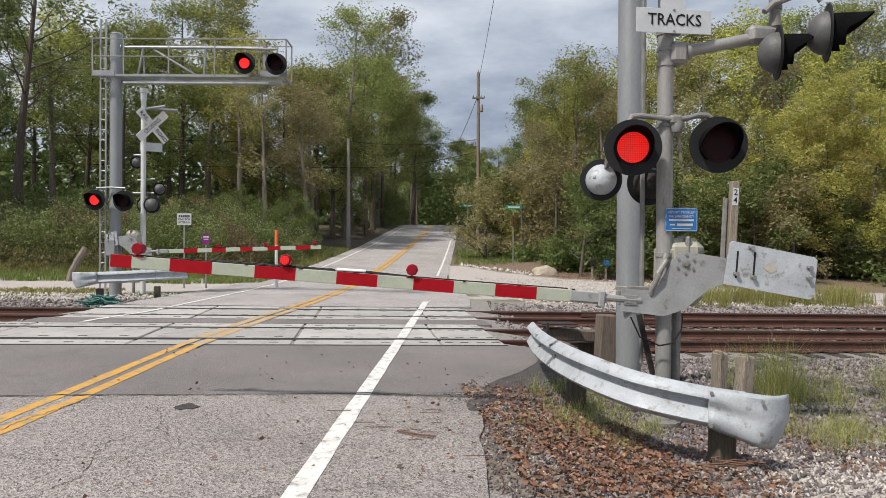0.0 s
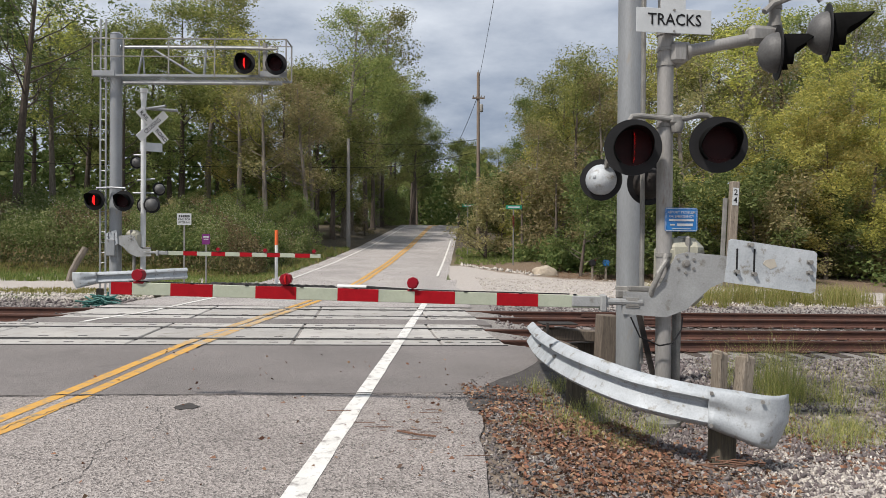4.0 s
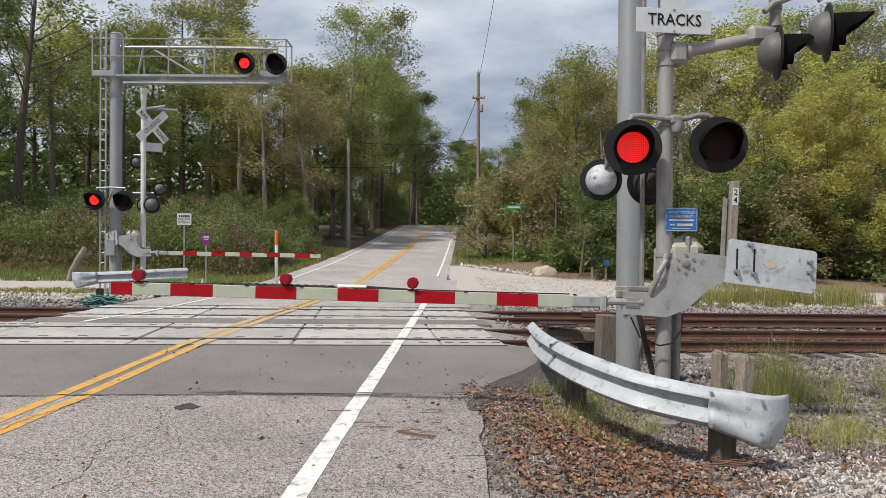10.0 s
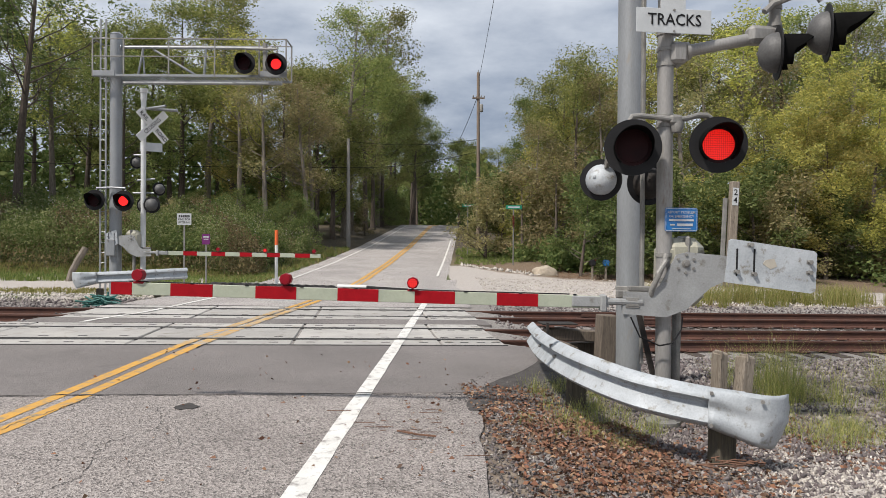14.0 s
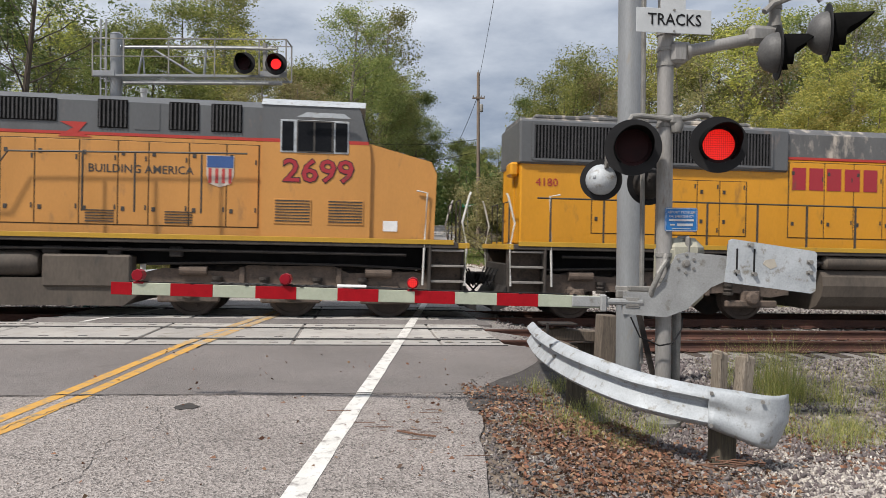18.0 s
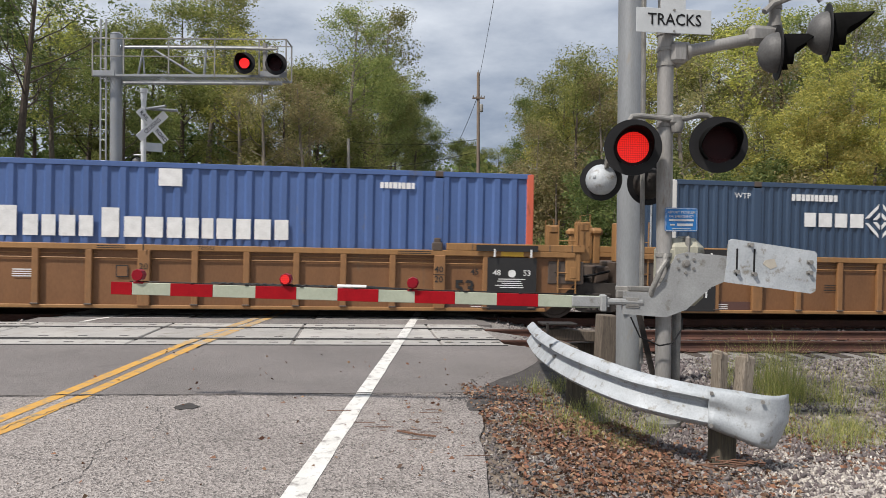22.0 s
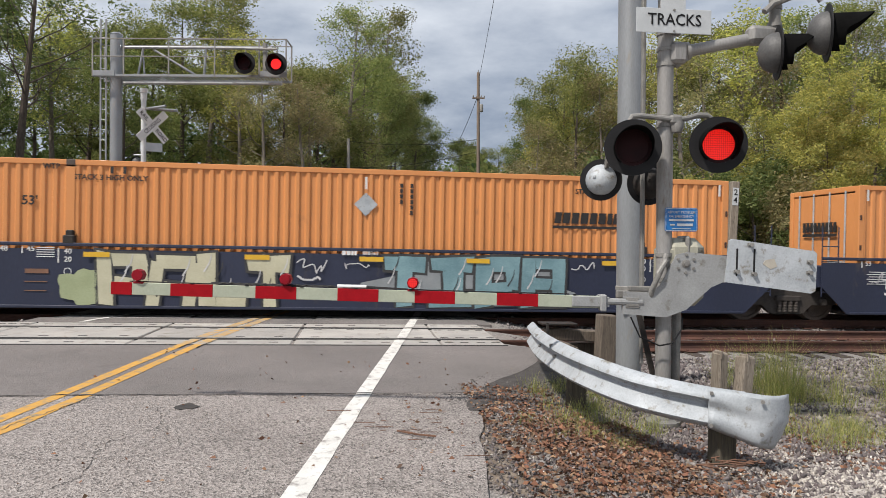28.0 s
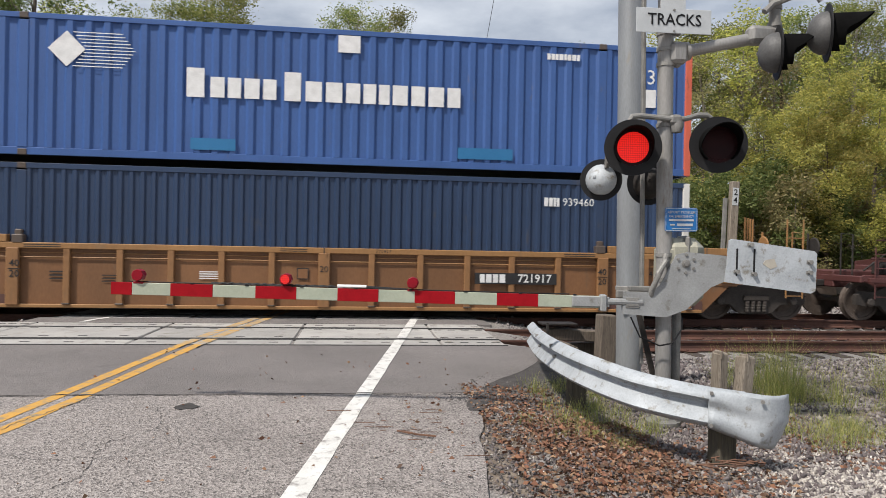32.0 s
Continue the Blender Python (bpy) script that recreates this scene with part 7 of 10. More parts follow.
def pacer(c, z, full=True):
    """White diamond with streaks and two rows of plain blocks."""
    S = Shape().plate([(-5.54, 2.16), (-5.18, 1.80), (-4.82, 2.16), (-5.18, 2.52)], FY, 0.003)
    part("logo_shape", S, CARWHITE, c, "white diamond")
    S = Shape()
    for k in range(11):
        S.box((-4.58 + 0.05 * (5 - abs(5 - k)), FY, 2.50 - 0.068 * k), (0.95, 0.002, 0.018))
    part("logo_streak", S, CARWHITE, c)
    words(c, 1, -2.66, FY, 1.60, 0.44, 0.60, CARWHITE, 1)
    words(c, 4, -1.70, FY, 1.52, 1.40, 0.42, CARWHITE, 4)
    words(c, 1, -0.70, FY, 1.60, 0.42, 0.60, CARWHITE, 2)
    words(c, 9, 1.20, FY, 1.52, 3.35, 0.42, CARWHITE, 6)
    words(c, 8, 5.1, FY, 2.52, 0.75, 0.13, CARWHITE, 9, "text_bar")
    rect(c, 0.45, FY, 2.55, 0.46, 0.36, CARWHITE)
    write("53", 0.46, CARWHITE, c, -6.94 if full else 7.0, FY, 2.16)
    rect(c, -6.94 if full else 7.0, FY, 1.70, 0.46, 0.40, CARWHITE)
    TEALP = paint("teal touch-up paint", (0.02, 0.15, 0.33), 0.9)
    rect(c, -2.3, FY, 0.34, 0.9, 0.24, TEALP)
    rect(c, 3.4, FY, 0.34, 1.2, 0.24, TEALP)


c3 = container(48.0, Z0, CBLUE2, "faded blue 53-foot container with red corner posts", ENDORANGE, pitch=0.36)
pacer(c3, Z1)

c4a = container(24.60, Z1, CORANGE, "bright orange 53-foot container under a slate one")
orange_marks(c4a, 1, -1)
c4b = container(24.62, Z2, CSLATE, "dark slate 53-foot container stacked on top")
words(c4b, 3, 1.98, FY, 1.79, 2.50, 0.80, CARWHITE, 2)
write("INTERMODAL", 0.36, CARWHITE, c4b, 2.02, FY, 1.19, bold=0.01, stretch=1.05)
write("How tomorrow moves", 0.40, CARWHITE, c4b, -2.35, FY, 1.64, shear=0.2, stretch=1.05)
for x0, d in ((0.09, 1), (3.87, -1)):
    S = Shape().box((x0, FY, 1.66), (0.11, 0.003, 1.5)).box((x0 + 0.13 * d, FY, 2.355), (0.30, 0.003, 0.11)).box((x0 + 0.13 * d, FY, 0.965), (0.30, 0.003, 0.14))
    part("logo_bracket", S, CARWHITE, c4b)
YDOT = paint("pale yellow dots", (0.62, 0.52, 0.16), 0.92)
for x in (0.62, 0.99, 3.04, 3.40):
    part("logo_dot", Shape().lathe([(0.155, 0), (0.155, 0.003)], (x, FY, 0.76), (0, -1, 0), 16), YDOT, c4b)
write("WARNING HIGH CUBE", 0.17, CARWHITE, c4b, -0.9, FY, 2.62)
write("634074", 0.22, CARWHITE, c4b, 5.35, FY, 2.40)
words(c4b, 4, 4.60, FY, 2.40, 0.36, 0.17, YDOT, 3, "text_bar")
write("WTP", 0.15, CARWHITE, c4b, 6.65, FY, 2.52)
write("DA", 0.22, YDOT, c4b, 5.75, FY, 0.55)
rect(c4b, 7.2, FY, 0.62, 0.36, 0.24, YDOT)
rect(c4b, 4.8, FY, 0.27, 0.2, 0.08, CARWHITE)
rect(c4b, -6.9, FY, 2.62, 1.9, 0.22, paint("blue tape", (0.02, 0.06, 0.25), 0.9), "repaint_patch")
rect(c4b, -6.6, FY, 0.62, 0.36, 0.24, CARWHITE)

c5 = container(1.30, Z0, CPEACH, "faded orange 53-foot container in a tan well car")
c6 = container(-18.1, Z0, CORANGE, "bright orange 53-foot container in a tan well car")
c7 = container(-37.50, Z0, CORANGE, "bright orange 53-foot container in the last tan well")
c8 = container(-60.85, Z0, CPEACH, "faded orange 53-foot container in a graffitied navy well")
cB = container(-80.2, Z0, CPEACH, "faded orange 53-foot container in a graffitied navy well")
cD = container(-99.5, Z0, CPEACH, "faded orange 53-foot container in a black and cream graffitied well")
for c, logo in ((c5, -1), (c6, 1), (c7, 1), (c8, -1), (cB, 1), (cD, 1)):
    orange_marks(c, logo)


def umax(c, body):
    words(c, 4, 3.36, FY, 1.96, 1.45, 0.32, CARWHITE, 3)
    S = Shape()
    for k in range(4):
        a, b = math.pi / 2 * k, math.pi / 2 * (k + 1)
        for r0, r1 in ((0.42, 0.30), (0.20, 0.10)):
            P = [(r * math.cos(t), r * math.sin(t)) for r, t in ((r0, a + 0.12), (r0, b - 0.12), (r1, b - 0.2), (r1, a + 0.2))]
            S.plate([(4.52 + p, 1.96 + q) for p, q in P], FY, 0.003)
    part("logo_shape", S, CARWHITE, c)
    write("TOP LIFT ONLY", 0.17, CARWHITE, c, -5.22, FY, 0.44, bold=0.008)
    write("TOP LIFT ONLY", 0.17, CARWHITE, c, 5.15, FY, 0.44, bold=0.008)
    words(c, 10, 5.2, FY, 2.42, 1.2, 0.14, CARWHITE, 6, "text_bar")
    for x in (-6.45, 6.65):
        write("WTP", 0.19, CARWHITE, c, x, FY, 2.48)


def emp(c, x):
    lg2 = rect(c, x, FY, 1.68, 1.40, 0.90, YDOT, "logo_panel", "pale yellow logo panel with plain dark shapes")
    part("logo_shape", Shape().box((x - 0.54, FY - 0.004, 1.68), (0.11, 0.003, 0.76)).box((x - 0.34, FY - 0.004, 2.01), (0.28, 0.003, 0.10)).box((x - 0.38, FY - 0.004, 1.69), (0.20, 0.003, 0.08)).box((x - 0.34, FY - 0.004, 1.35), (0.28, 0.003, 0.10)), CARBLACK, lg2)
    part("logo_shape", Shape().box((x + 0.03, FY - 0.005, 1.62), (0.36, 0.003, 0.46)), CBLUE, lg2)
    part("logo_shape", Shape().box((x + 0.42, FY - 0.005, 1.66), (0.28, 0.003, 0.52)), CBLUE, lg2)
    write("WARNING HIGH CUBE", 0.15, CARWHITE, c, 0.05, FY, 2.58)
    words(c, 9, 5.1, FY, 2.35, 1.2, 0.15, CARWHITE, 6, "text_bar")
    for q in (-6.45, 6.55):
        write("WTP", 0.17, CARWHITE, c, q, FY, 2.50)
    write("53'", 0.28, CARWHITE, c, -6.95, FY, 1.48)
    write("53'", 0.28, CARWHITE, c, 6.75, FY, 1.30)
    part("placard", Shape().plate([(4.45, 1.55), (4.70, 1.30), (4.95, 1.55), (4.70, 1.80)], FY, 0.004), CWHITE, c, "white diamond placard")


for ur, dk in ((-122.85, CNAVY), (-146.2, CSTEEL)):
    a = container(ur, Z1, CGREEN, "green 53-foot container under a navy one")
    emp(a, 0.03)
    b = container(ur, Z2, dk, "navy 53-foot container with white corner posts, stacked on top", CWHITE)
    umax(b, dk)
cGa = container(-169.6, Z1, CNAVY, "dark blue 53-foot container at the bottom of a stack", CWHITE)
words(cGa, 4, 4.9, FY, 2.35, 0.36, 0.19, CARWHITE, 2, "text_bar")
write("939460", 0.24, CARWHITE, cGa, 5.5, FY, 2.35)
cGb = container(-169.6, Z2, CBLUE, "bright blue 53-foot container with red corner posts, stacked on top", ENDORANGE, pitch=0.36)
pacer(cGb, Z2, False)


# ---------------------------------------------------------------- freight trucks and couplers
WHEELST = mat("dusty wheel steel", (0.095, 0.072, 0.058), (0.055, 0.043, 0.036), 4, 0.7, 0.2, 0.002, 40)


def wheelset(parent, x, r=0.46, name="wheelset"):
    def make():
        S = Shape()
        for s in (-1, 1):
            S.lathe([(0.05, -0.02), (r * 0.55, 0.02), (r * 0.82, 0.0), (r * 0.86, -0.025), (r, -0.03), (r + 0.002, 0.06), (r + 0.03, 0.09), (r + 0.03, 0.11), (r * 0.86, 0.11), (r * 0.5, 0.08), (0.09, 0.12)], (0, s * 0.80, 0), (0, -s, 0), 28)
            S.lathe([(0.075, -0.28), (0.085, -0.27), (0.085, 0)], (0, s * 0.80, 0), (0, -s, 0), 10)
        S.tube((0, -0.75, 0), (0, 0.75, 0), 0.075, n=10)
        for k in range(3):
            for s in (-1, 1):
                w = 2.094 * k
                S.box((r * 0.6 * math.cos(w), s * 0.822, r * 0.6 * math.sin(w)), (0.07, 0.015, 0.07))
        return S
    ob = cpart(name, ("wheelset", r), make, WHEELST, parent, "steel wheels on an axle")
    ob.matrix_basis = pose(x, 0, r)
    WHEELS.append((ob, x, r))
    return ob


WHEELS = []


def freight_truck(parent, x):
    """A two-axle truck in cast steel."""
    tr = part("bolster", Shape().box((x, 0, 0.62), (0.45, 2.1, 0.25), 0.03), STEELDARK, parent)
    for s in (-1, 1):
        prof = [(-1.22, 0.40), (-1.22, 0.62), (-1.05, 0.70), (-0.75, 0.70), (-0.45, 0.82), (0.45, 0.82), (0.75, 0.70), (1.05, 0.70), (1.22, 0.62), (1.22, 0.40), (0.95, 0.36), (0.62, 0.38), (0.42, 0.20), (0.32, 0.17), (-0.32, 0.17), (-0.42, 0.20), (-0.62, 0.38), (-0.95, 0.36)]
        cpart("side_frame", ("sideframe", s), lambda: Shape().plate(prof, s * 1.02 - 0.07, 0.14).box((0, s * 1.10, 0.53), (0.62, 0.12, 0.13), 0.02), TRUCKDK, tr, "cast steel side frame").matrix_basis = pose(x, 0, 0)
        for k in range(4):
            cpart("spring", ("spring", s), lambda: Shape().lathe([(0.055, 0), (0.055, 0.03), (0.045, 0.04), (0.055, 0.08), (0.045, 0.10), (0.055, 0.14), (0.045, 0.16), (0.055, 0.2), (0.055, 0.24)], (0, s * 1.11, 0.22), n=10), FRAMEDK, tr).matrix_basis = pose(x - 0.21 + 0.14 * k, 0, 0)
        for dx in (-0.89, 0.89):
            cpart("bearing_cap", ("bearing", s), lambda: Shape().lathe([(0.10, 0), (0.10, 0.06), (0.07, 0.09), (0, 0.095)], (0, s * 1.09, 0.46), (0, s, 0), 14), FRAMEDK, tr).matrix_basis = pose(x + dx, 0, 0)
    for dx in (-0.89, 0.89):
        wheelset(parent, x + dx)


# shade below the cars is darkened into this casting colour
TRUCKDK = mat("grimy shade-dark truck casting", (0.048, 0.040, 0.034), (0.030, 0.025, 0.022), 4, 0.8, 0.1, 0.003, 40)


def coupler(parent, x, d, z=0.86):
    S = Shape().box((x - 0.30 * d, 0, z), (0.6, 0.16, 0.16), 0.02).box((x + 0.05 * d, 0.05, z), (0.24, 0.30, 0.28), 0.05).box((x + 0.14 * d, -0.10, z), (0.2, 0.1, 0.26), 0.03)
    part("coupler", S, STEELDARK, parent, "steel coupler", smooth=False)
    part("air_hose", Shape().pipe([(x - 0.1 * d, 0.35, z - 0.05), (x + 0.1 * d, 0.37, z - 0.25), (x + 0.25 * d, 0.37, z - 0.42), (x + 0.42 * d, 0.33, z - 0.38)], 0.025, 6), BLACK, parent, "black air hose")


def well_car(u, kind, label, front, rear, marks=None):
    """One well unit centred at u. front, rear: 'shared' (articulated, truck under the joint, owned by the rear unit's front) or 'end' (own truck and coupler)."""
    w = thing("well_car", label, "well car", None, "well cars of the train")
    MOVERS.append((w, u, 0.0, 0))
    body, top = {"tan": (TAN, TANTOP), "navy": (NAVY, NAVY), "maroon": (MAROON, MAROON)}[kind]
    zt = {"tan": 1.50, "navy": 1.50, "maroon": 1.24}[kind]
    half, yb = 8.42, 1.40
    ends = {1: front, -1: rear}
    for s in (-1, 1):
        pts = [(-half, 0.20), (half, 0.20), (half + 0.62, 0.80), (half + 0.62, zt - 0.12), (-half - 0.62, zt - 0.12), (-half - 0.62, 0.80)]
        if kind == "maroon":
            pts = [(-half + 0.2, 0.20), (half - 0.2, 0.20), (half + 0.78, 0.84), (half + 0.78, 1.40), (half + 0.3, 1.46), (5.95, 1.46), (5.85, zt), (-5.85, zt), (-5.95, 1.46), (-half - 0.3, 1.46), (-half - 0.78, 1.40), (-half - 0.78, 0.84)]
        y0 = s * yb if s < 0 else s * yb - 0.03
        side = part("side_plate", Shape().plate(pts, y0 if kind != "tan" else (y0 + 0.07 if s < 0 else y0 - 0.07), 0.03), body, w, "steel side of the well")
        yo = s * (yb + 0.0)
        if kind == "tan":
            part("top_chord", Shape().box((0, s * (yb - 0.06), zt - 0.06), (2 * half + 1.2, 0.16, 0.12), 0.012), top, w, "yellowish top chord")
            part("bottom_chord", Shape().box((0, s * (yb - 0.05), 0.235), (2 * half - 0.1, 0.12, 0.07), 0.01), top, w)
            for x in (-0.92, 0.92):
                part("cross_pipe", Shape().tube((x * 7.6, s * (yb - 0.05), 1.30), (x * 1.0, s * (yb - 0.05), 1.30), 0.010, n=6), TANTOP, w)
            for x in (-8.05, -7.05, -5.07, -4.05, -3.06, -2.06, -0.70 if front == rear == "shared" else -1.05, 0.75 if front == rear == "shared" else 1.01, 2.04, 3.05, 4.02, 5.05, 7.05, 8.05):
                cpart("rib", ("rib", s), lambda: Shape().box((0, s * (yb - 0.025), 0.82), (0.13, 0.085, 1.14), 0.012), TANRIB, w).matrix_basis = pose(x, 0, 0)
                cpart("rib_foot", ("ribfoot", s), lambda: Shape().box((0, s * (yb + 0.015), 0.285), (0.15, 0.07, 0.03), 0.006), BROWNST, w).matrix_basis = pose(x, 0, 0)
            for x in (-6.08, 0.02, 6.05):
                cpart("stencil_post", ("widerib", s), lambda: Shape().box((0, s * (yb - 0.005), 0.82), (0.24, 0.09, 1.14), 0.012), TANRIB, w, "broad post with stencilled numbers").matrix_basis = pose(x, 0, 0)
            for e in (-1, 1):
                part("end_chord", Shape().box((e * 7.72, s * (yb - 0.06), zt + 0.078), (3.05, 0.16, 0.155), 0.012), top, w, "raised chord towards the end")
                for x in (6.75, 8.45, 8.95):
                    part("chord_seam", Shape().box((e * x, s * (yb + 0.021), zt + 0.078), (0.02, 0.006, 0.14)), BROWNST, w)
            part("brake_pipe", Shape().tube((-half + 0.3, s * (yb - 0.035), 1.21), (half - 0.3, s * (yb - 0.035), 1.21), 0.014, n=6), TANTOP, w)
        else:
            part("top_chord", Shape().box((0, s * (yb - 0.03), zt - 0.03), (11.6 if kind == "maroon" else 2 * half + 1.2, 0.12, 0.07), 0.012), top, w)
            part("bottom_chord", Shape().box((0, s * (yb - 0.03), 0.225), (2 * half - 0.1, 0.12, 0.06), 0.01), top, w)
        for x in ([e * 7.62 for e in (-1, 1) if ends[e] == "shared"] if kind == "tan" else (-5.44, -2.3, 0.04, 2.31, 5.31) if kind == "navy" else (-6.48, -4.45, -1.55, 1.6, 4.3, 6.48)):
            if s < 0:
                rect(w, x, -yb - (0.055 if kind != "tan" else 0.024), zt - 0.06 if kind == "tan" else (1.28 if kind == "navy" else 1.12), 0.50, 0.10, REFLY, "reflector", "yellow reflective strip")
        for e in (-1, 1):
            part("connector", Shape().box((e * 5.995, s * (yb - 0.08), zt + 0.07), (0.22, 0.22, 0.18), 0.02).box((e * 5.995, s * (yb - 0.08), zt + 0.20), (0.14, 0.14, 0.12), 0.02), STEELDARK if kind != "tan" else BROWNST, w, "container guide casting")
    part("well_floor", Shape().box((0, 0, 0.205), (2 * half, 2.6, 0.05)), STEELDARK, w)
    for e in (-1, 1):
        own = ends[e] == "end"
        x0 = e * (half + 0.62)
        xe = e * (11.15 if own else 9.55)
        S = Shape().box(((x0 + xe) / 2, 0, 0.98), (abs(xe - x0), 1.0 if kind != "maroon" else 0.8, 0.42), 0.03)
        S.box((x0 - e * 0.2, 0, 1.05), (0.8, 2.7, 0.5), 0.02)
        # sills between joined tan wells are coloured dark for the shade there
        part("end_sill", S, body if own or kind != "tan" else BROWNST, w, "end platform sill")
        if kind == "tan":
            # square guide posts at the articulated corners, capped stubs behind them
            for s in (-1, 1) if not own else ():
                S = Shape().box((x0 + e * 0.20, s * 1.20, 1.74), (0.30, 0.26, 0.86), 0.02).box((x0 + e * 0.20, s * 1.20, 2.06), (0.22, 0.30, 0.16), 0.02)
                part("guide_post", S, top, w, "tan square guide post")
                S = Shape().box((x0 + e * 0.52, s * 0.55, 1.60), (0.16, 0.14, 0.70), 0.02).box((x0 + e * 0.52, s * 0.55, 1.98), (0.30, 0.22, 0.20), 0.07)
                part("guide_stub", S, top, w, "tan stub with a rounded cap")
                part("grab_iron", Shape().pipe([(x0 + e * 0.08, s * 1.36, 1.62), (x0 + e * 0.08, s * 1.42, 1.64), (x0 + e * 0.08, s * 1.42, 2.30), (x0 + e * 0.30, s * 1.42, 2.34), (x0 + e * 0.30, s * 1.42, 1.64), (x0 + e * 0.30, s * 1.36, 1.62)], 0.014, 6), top, w, "bent grab iron")
            part("end_box", Shape().box((x0 - e * 0.05, -1.25, 1.18), (0.34, 0.28, 0.62), 0.02).box((x0 - e * 0.05, -1.39, 1.05), (0.14, 0.02, 0.24), 0.01), top, w)
        S = Shape()
        if own:
            for dx in (0.35, 0.75):
                S.tube((xe - e * dx, -1.36, 0.55), (xe - e * dx, -1.36, 2.35 if kind != "maroon" else 1.75), 0.018, n=6)
            for k in range(5):
                S.tube((xe - e * 0.35, -1.36, 0.6 + 0.33 * k), (xe - e * 0.75, -1.36, 0.6 + 0.33 * k), 0.014, n=6)
            S.box((xe - e * 0.55, -1.05, 0.98), (0.7, 0.7, 0.10), 0.01).box((xe - e * 0.04, 0, 1.0), (0.10, 2.7, 0.16), 0.02)
            part("end_ladder", S, top, w, "end ladder and crossover platform")
            S = Shape().pipe([(xe - e * 0.08, -0.95, 1.05), (xe - e * 0.08, -0.95, 2.05), (xe - e * 0.08, -0.55, 2.08), (xe - e * 0.08, -0.55, 1.05)], 0.02, 6)
            part("handrail", S, STEELDARK if kind != "tan" else top, w)
            S = Shape().tube((xe - e * 0.08, 0.7, 1.0), (xe - e * 0.08, 0.7, 2.1), 0.03, n=6)
            S.lathe([(0.22, 0), (0.25, 0.02), (0.22, 0.04)], (xe - e * 0.16, 0.55, 1.75), (e, 0, 0), 16)
            part("handbrake", S, STEELDARK if kind != "tan" else top, w, "hand brake wheel on its post")
            coupler(w, e * 11.62, e)
            freight_truck(w, e * 9.83)
            # brake gear on the end platform
            part("brake_reservoir", Shape().lathe([(0, -0.02), (0.13, 0), (0.19, 0.08), (0.19, 0.72), (0.13, 0.80), (0, 0.82)], (e * 9.62 - 0.4, -0.95, 1.30), (1, 0, 0), 16), FRAMEDK if kind != "tan" else body, w, "brake air reservoir", smooth=True)
            part("valve_box", Shape().box((e * 10.35, -1.0, 1.26), (0.34, 0.30, 0.30), 0.03).box((e * 10.35, -1.17, 1.26), (0.20, 0.04, 0.18), 0.01), STEELDARK if kind != "tan" else TANRIB, w)
            part("side_beam", Shape().box((e * 10.1, -1.28, 1.02), (1.9, 0.10, 0.16), 0.015).box((e * 9.45, -1.28, 1.26), (0.07, 0.07, 0.5), 0.01).box((e * 10.7, -1.28, 1.26), (0.07, 0.07, 0.5), 0.01).box((e * 10.1, -1.28, 1.49), (1.5, 0.05, 0.05), 0.01), body, w, "side beam and rail of the end platform")
            part("brake_pipe", Shape().pipe([(e * 9.1, -1.15, 1.15), (e * 9.5, -1.2, 1.12), (e * 9.9, -1.2, 1.55), (e * 10.4, -1.18, 1.60), (e * 10.9, -1.1, 1.2)], 0.022, 6), STEELDARK if kind != "tan" else top, w)
            if kind == "tan":
                S = Shape()
                for k in range(4):
                    S.tube((xe - e * (0.05 + 0.28 * k), 1.2 - 0.35 * k, 0.95), (xe - e * (0.05 + 0.28 * k), 1.2 - 0.35 * k, 2.45), 0.025, n=6)
                part("stanchion", S, top, w)
        else:
            S.tube((xe - e * 0.9, -1.38, 0.6), (xe - e * 0.9, -1.38, 2.2), 0.016, n=6).tube((xe - e * 0.5, -1.38, 0.6), (xe - e * 0.5, -1.38, 2.2), 0.016, n=6)
            for k in range(4):
                S.tube((xe - e * 0.9, -1.38, 0.7 + 0.35 * k), (xe - e * 0.5, -1.38, 0.7 + 0.35 * k), 0.013, n=6)
            part("end_ladder", S, top, w, "end ladder")
            if e > 0:
                part("articulation", Shape().box((9.62, 0, 0.78), (0.7, 0.5, 0.35), 0.05), STEELDARK, w, "articulated joint casting")
                freight_truck(w, 9.65)
                part("hose_bundle", Shape().pipe([(9.0, -0.6, 1.1), (9.4, -0.62, 0.95), (9.7, -0.6, 0.98), (10.2, -0.6, 1.1)], 0.03, 6), BLACK, w)
    return w


YT, YS = -1.43, -1.412
DARKPAN = mat("black stencil panel", (0.013, 0.013, 0.014), (0.020, 0.019, 0.019), 4, 0.6)


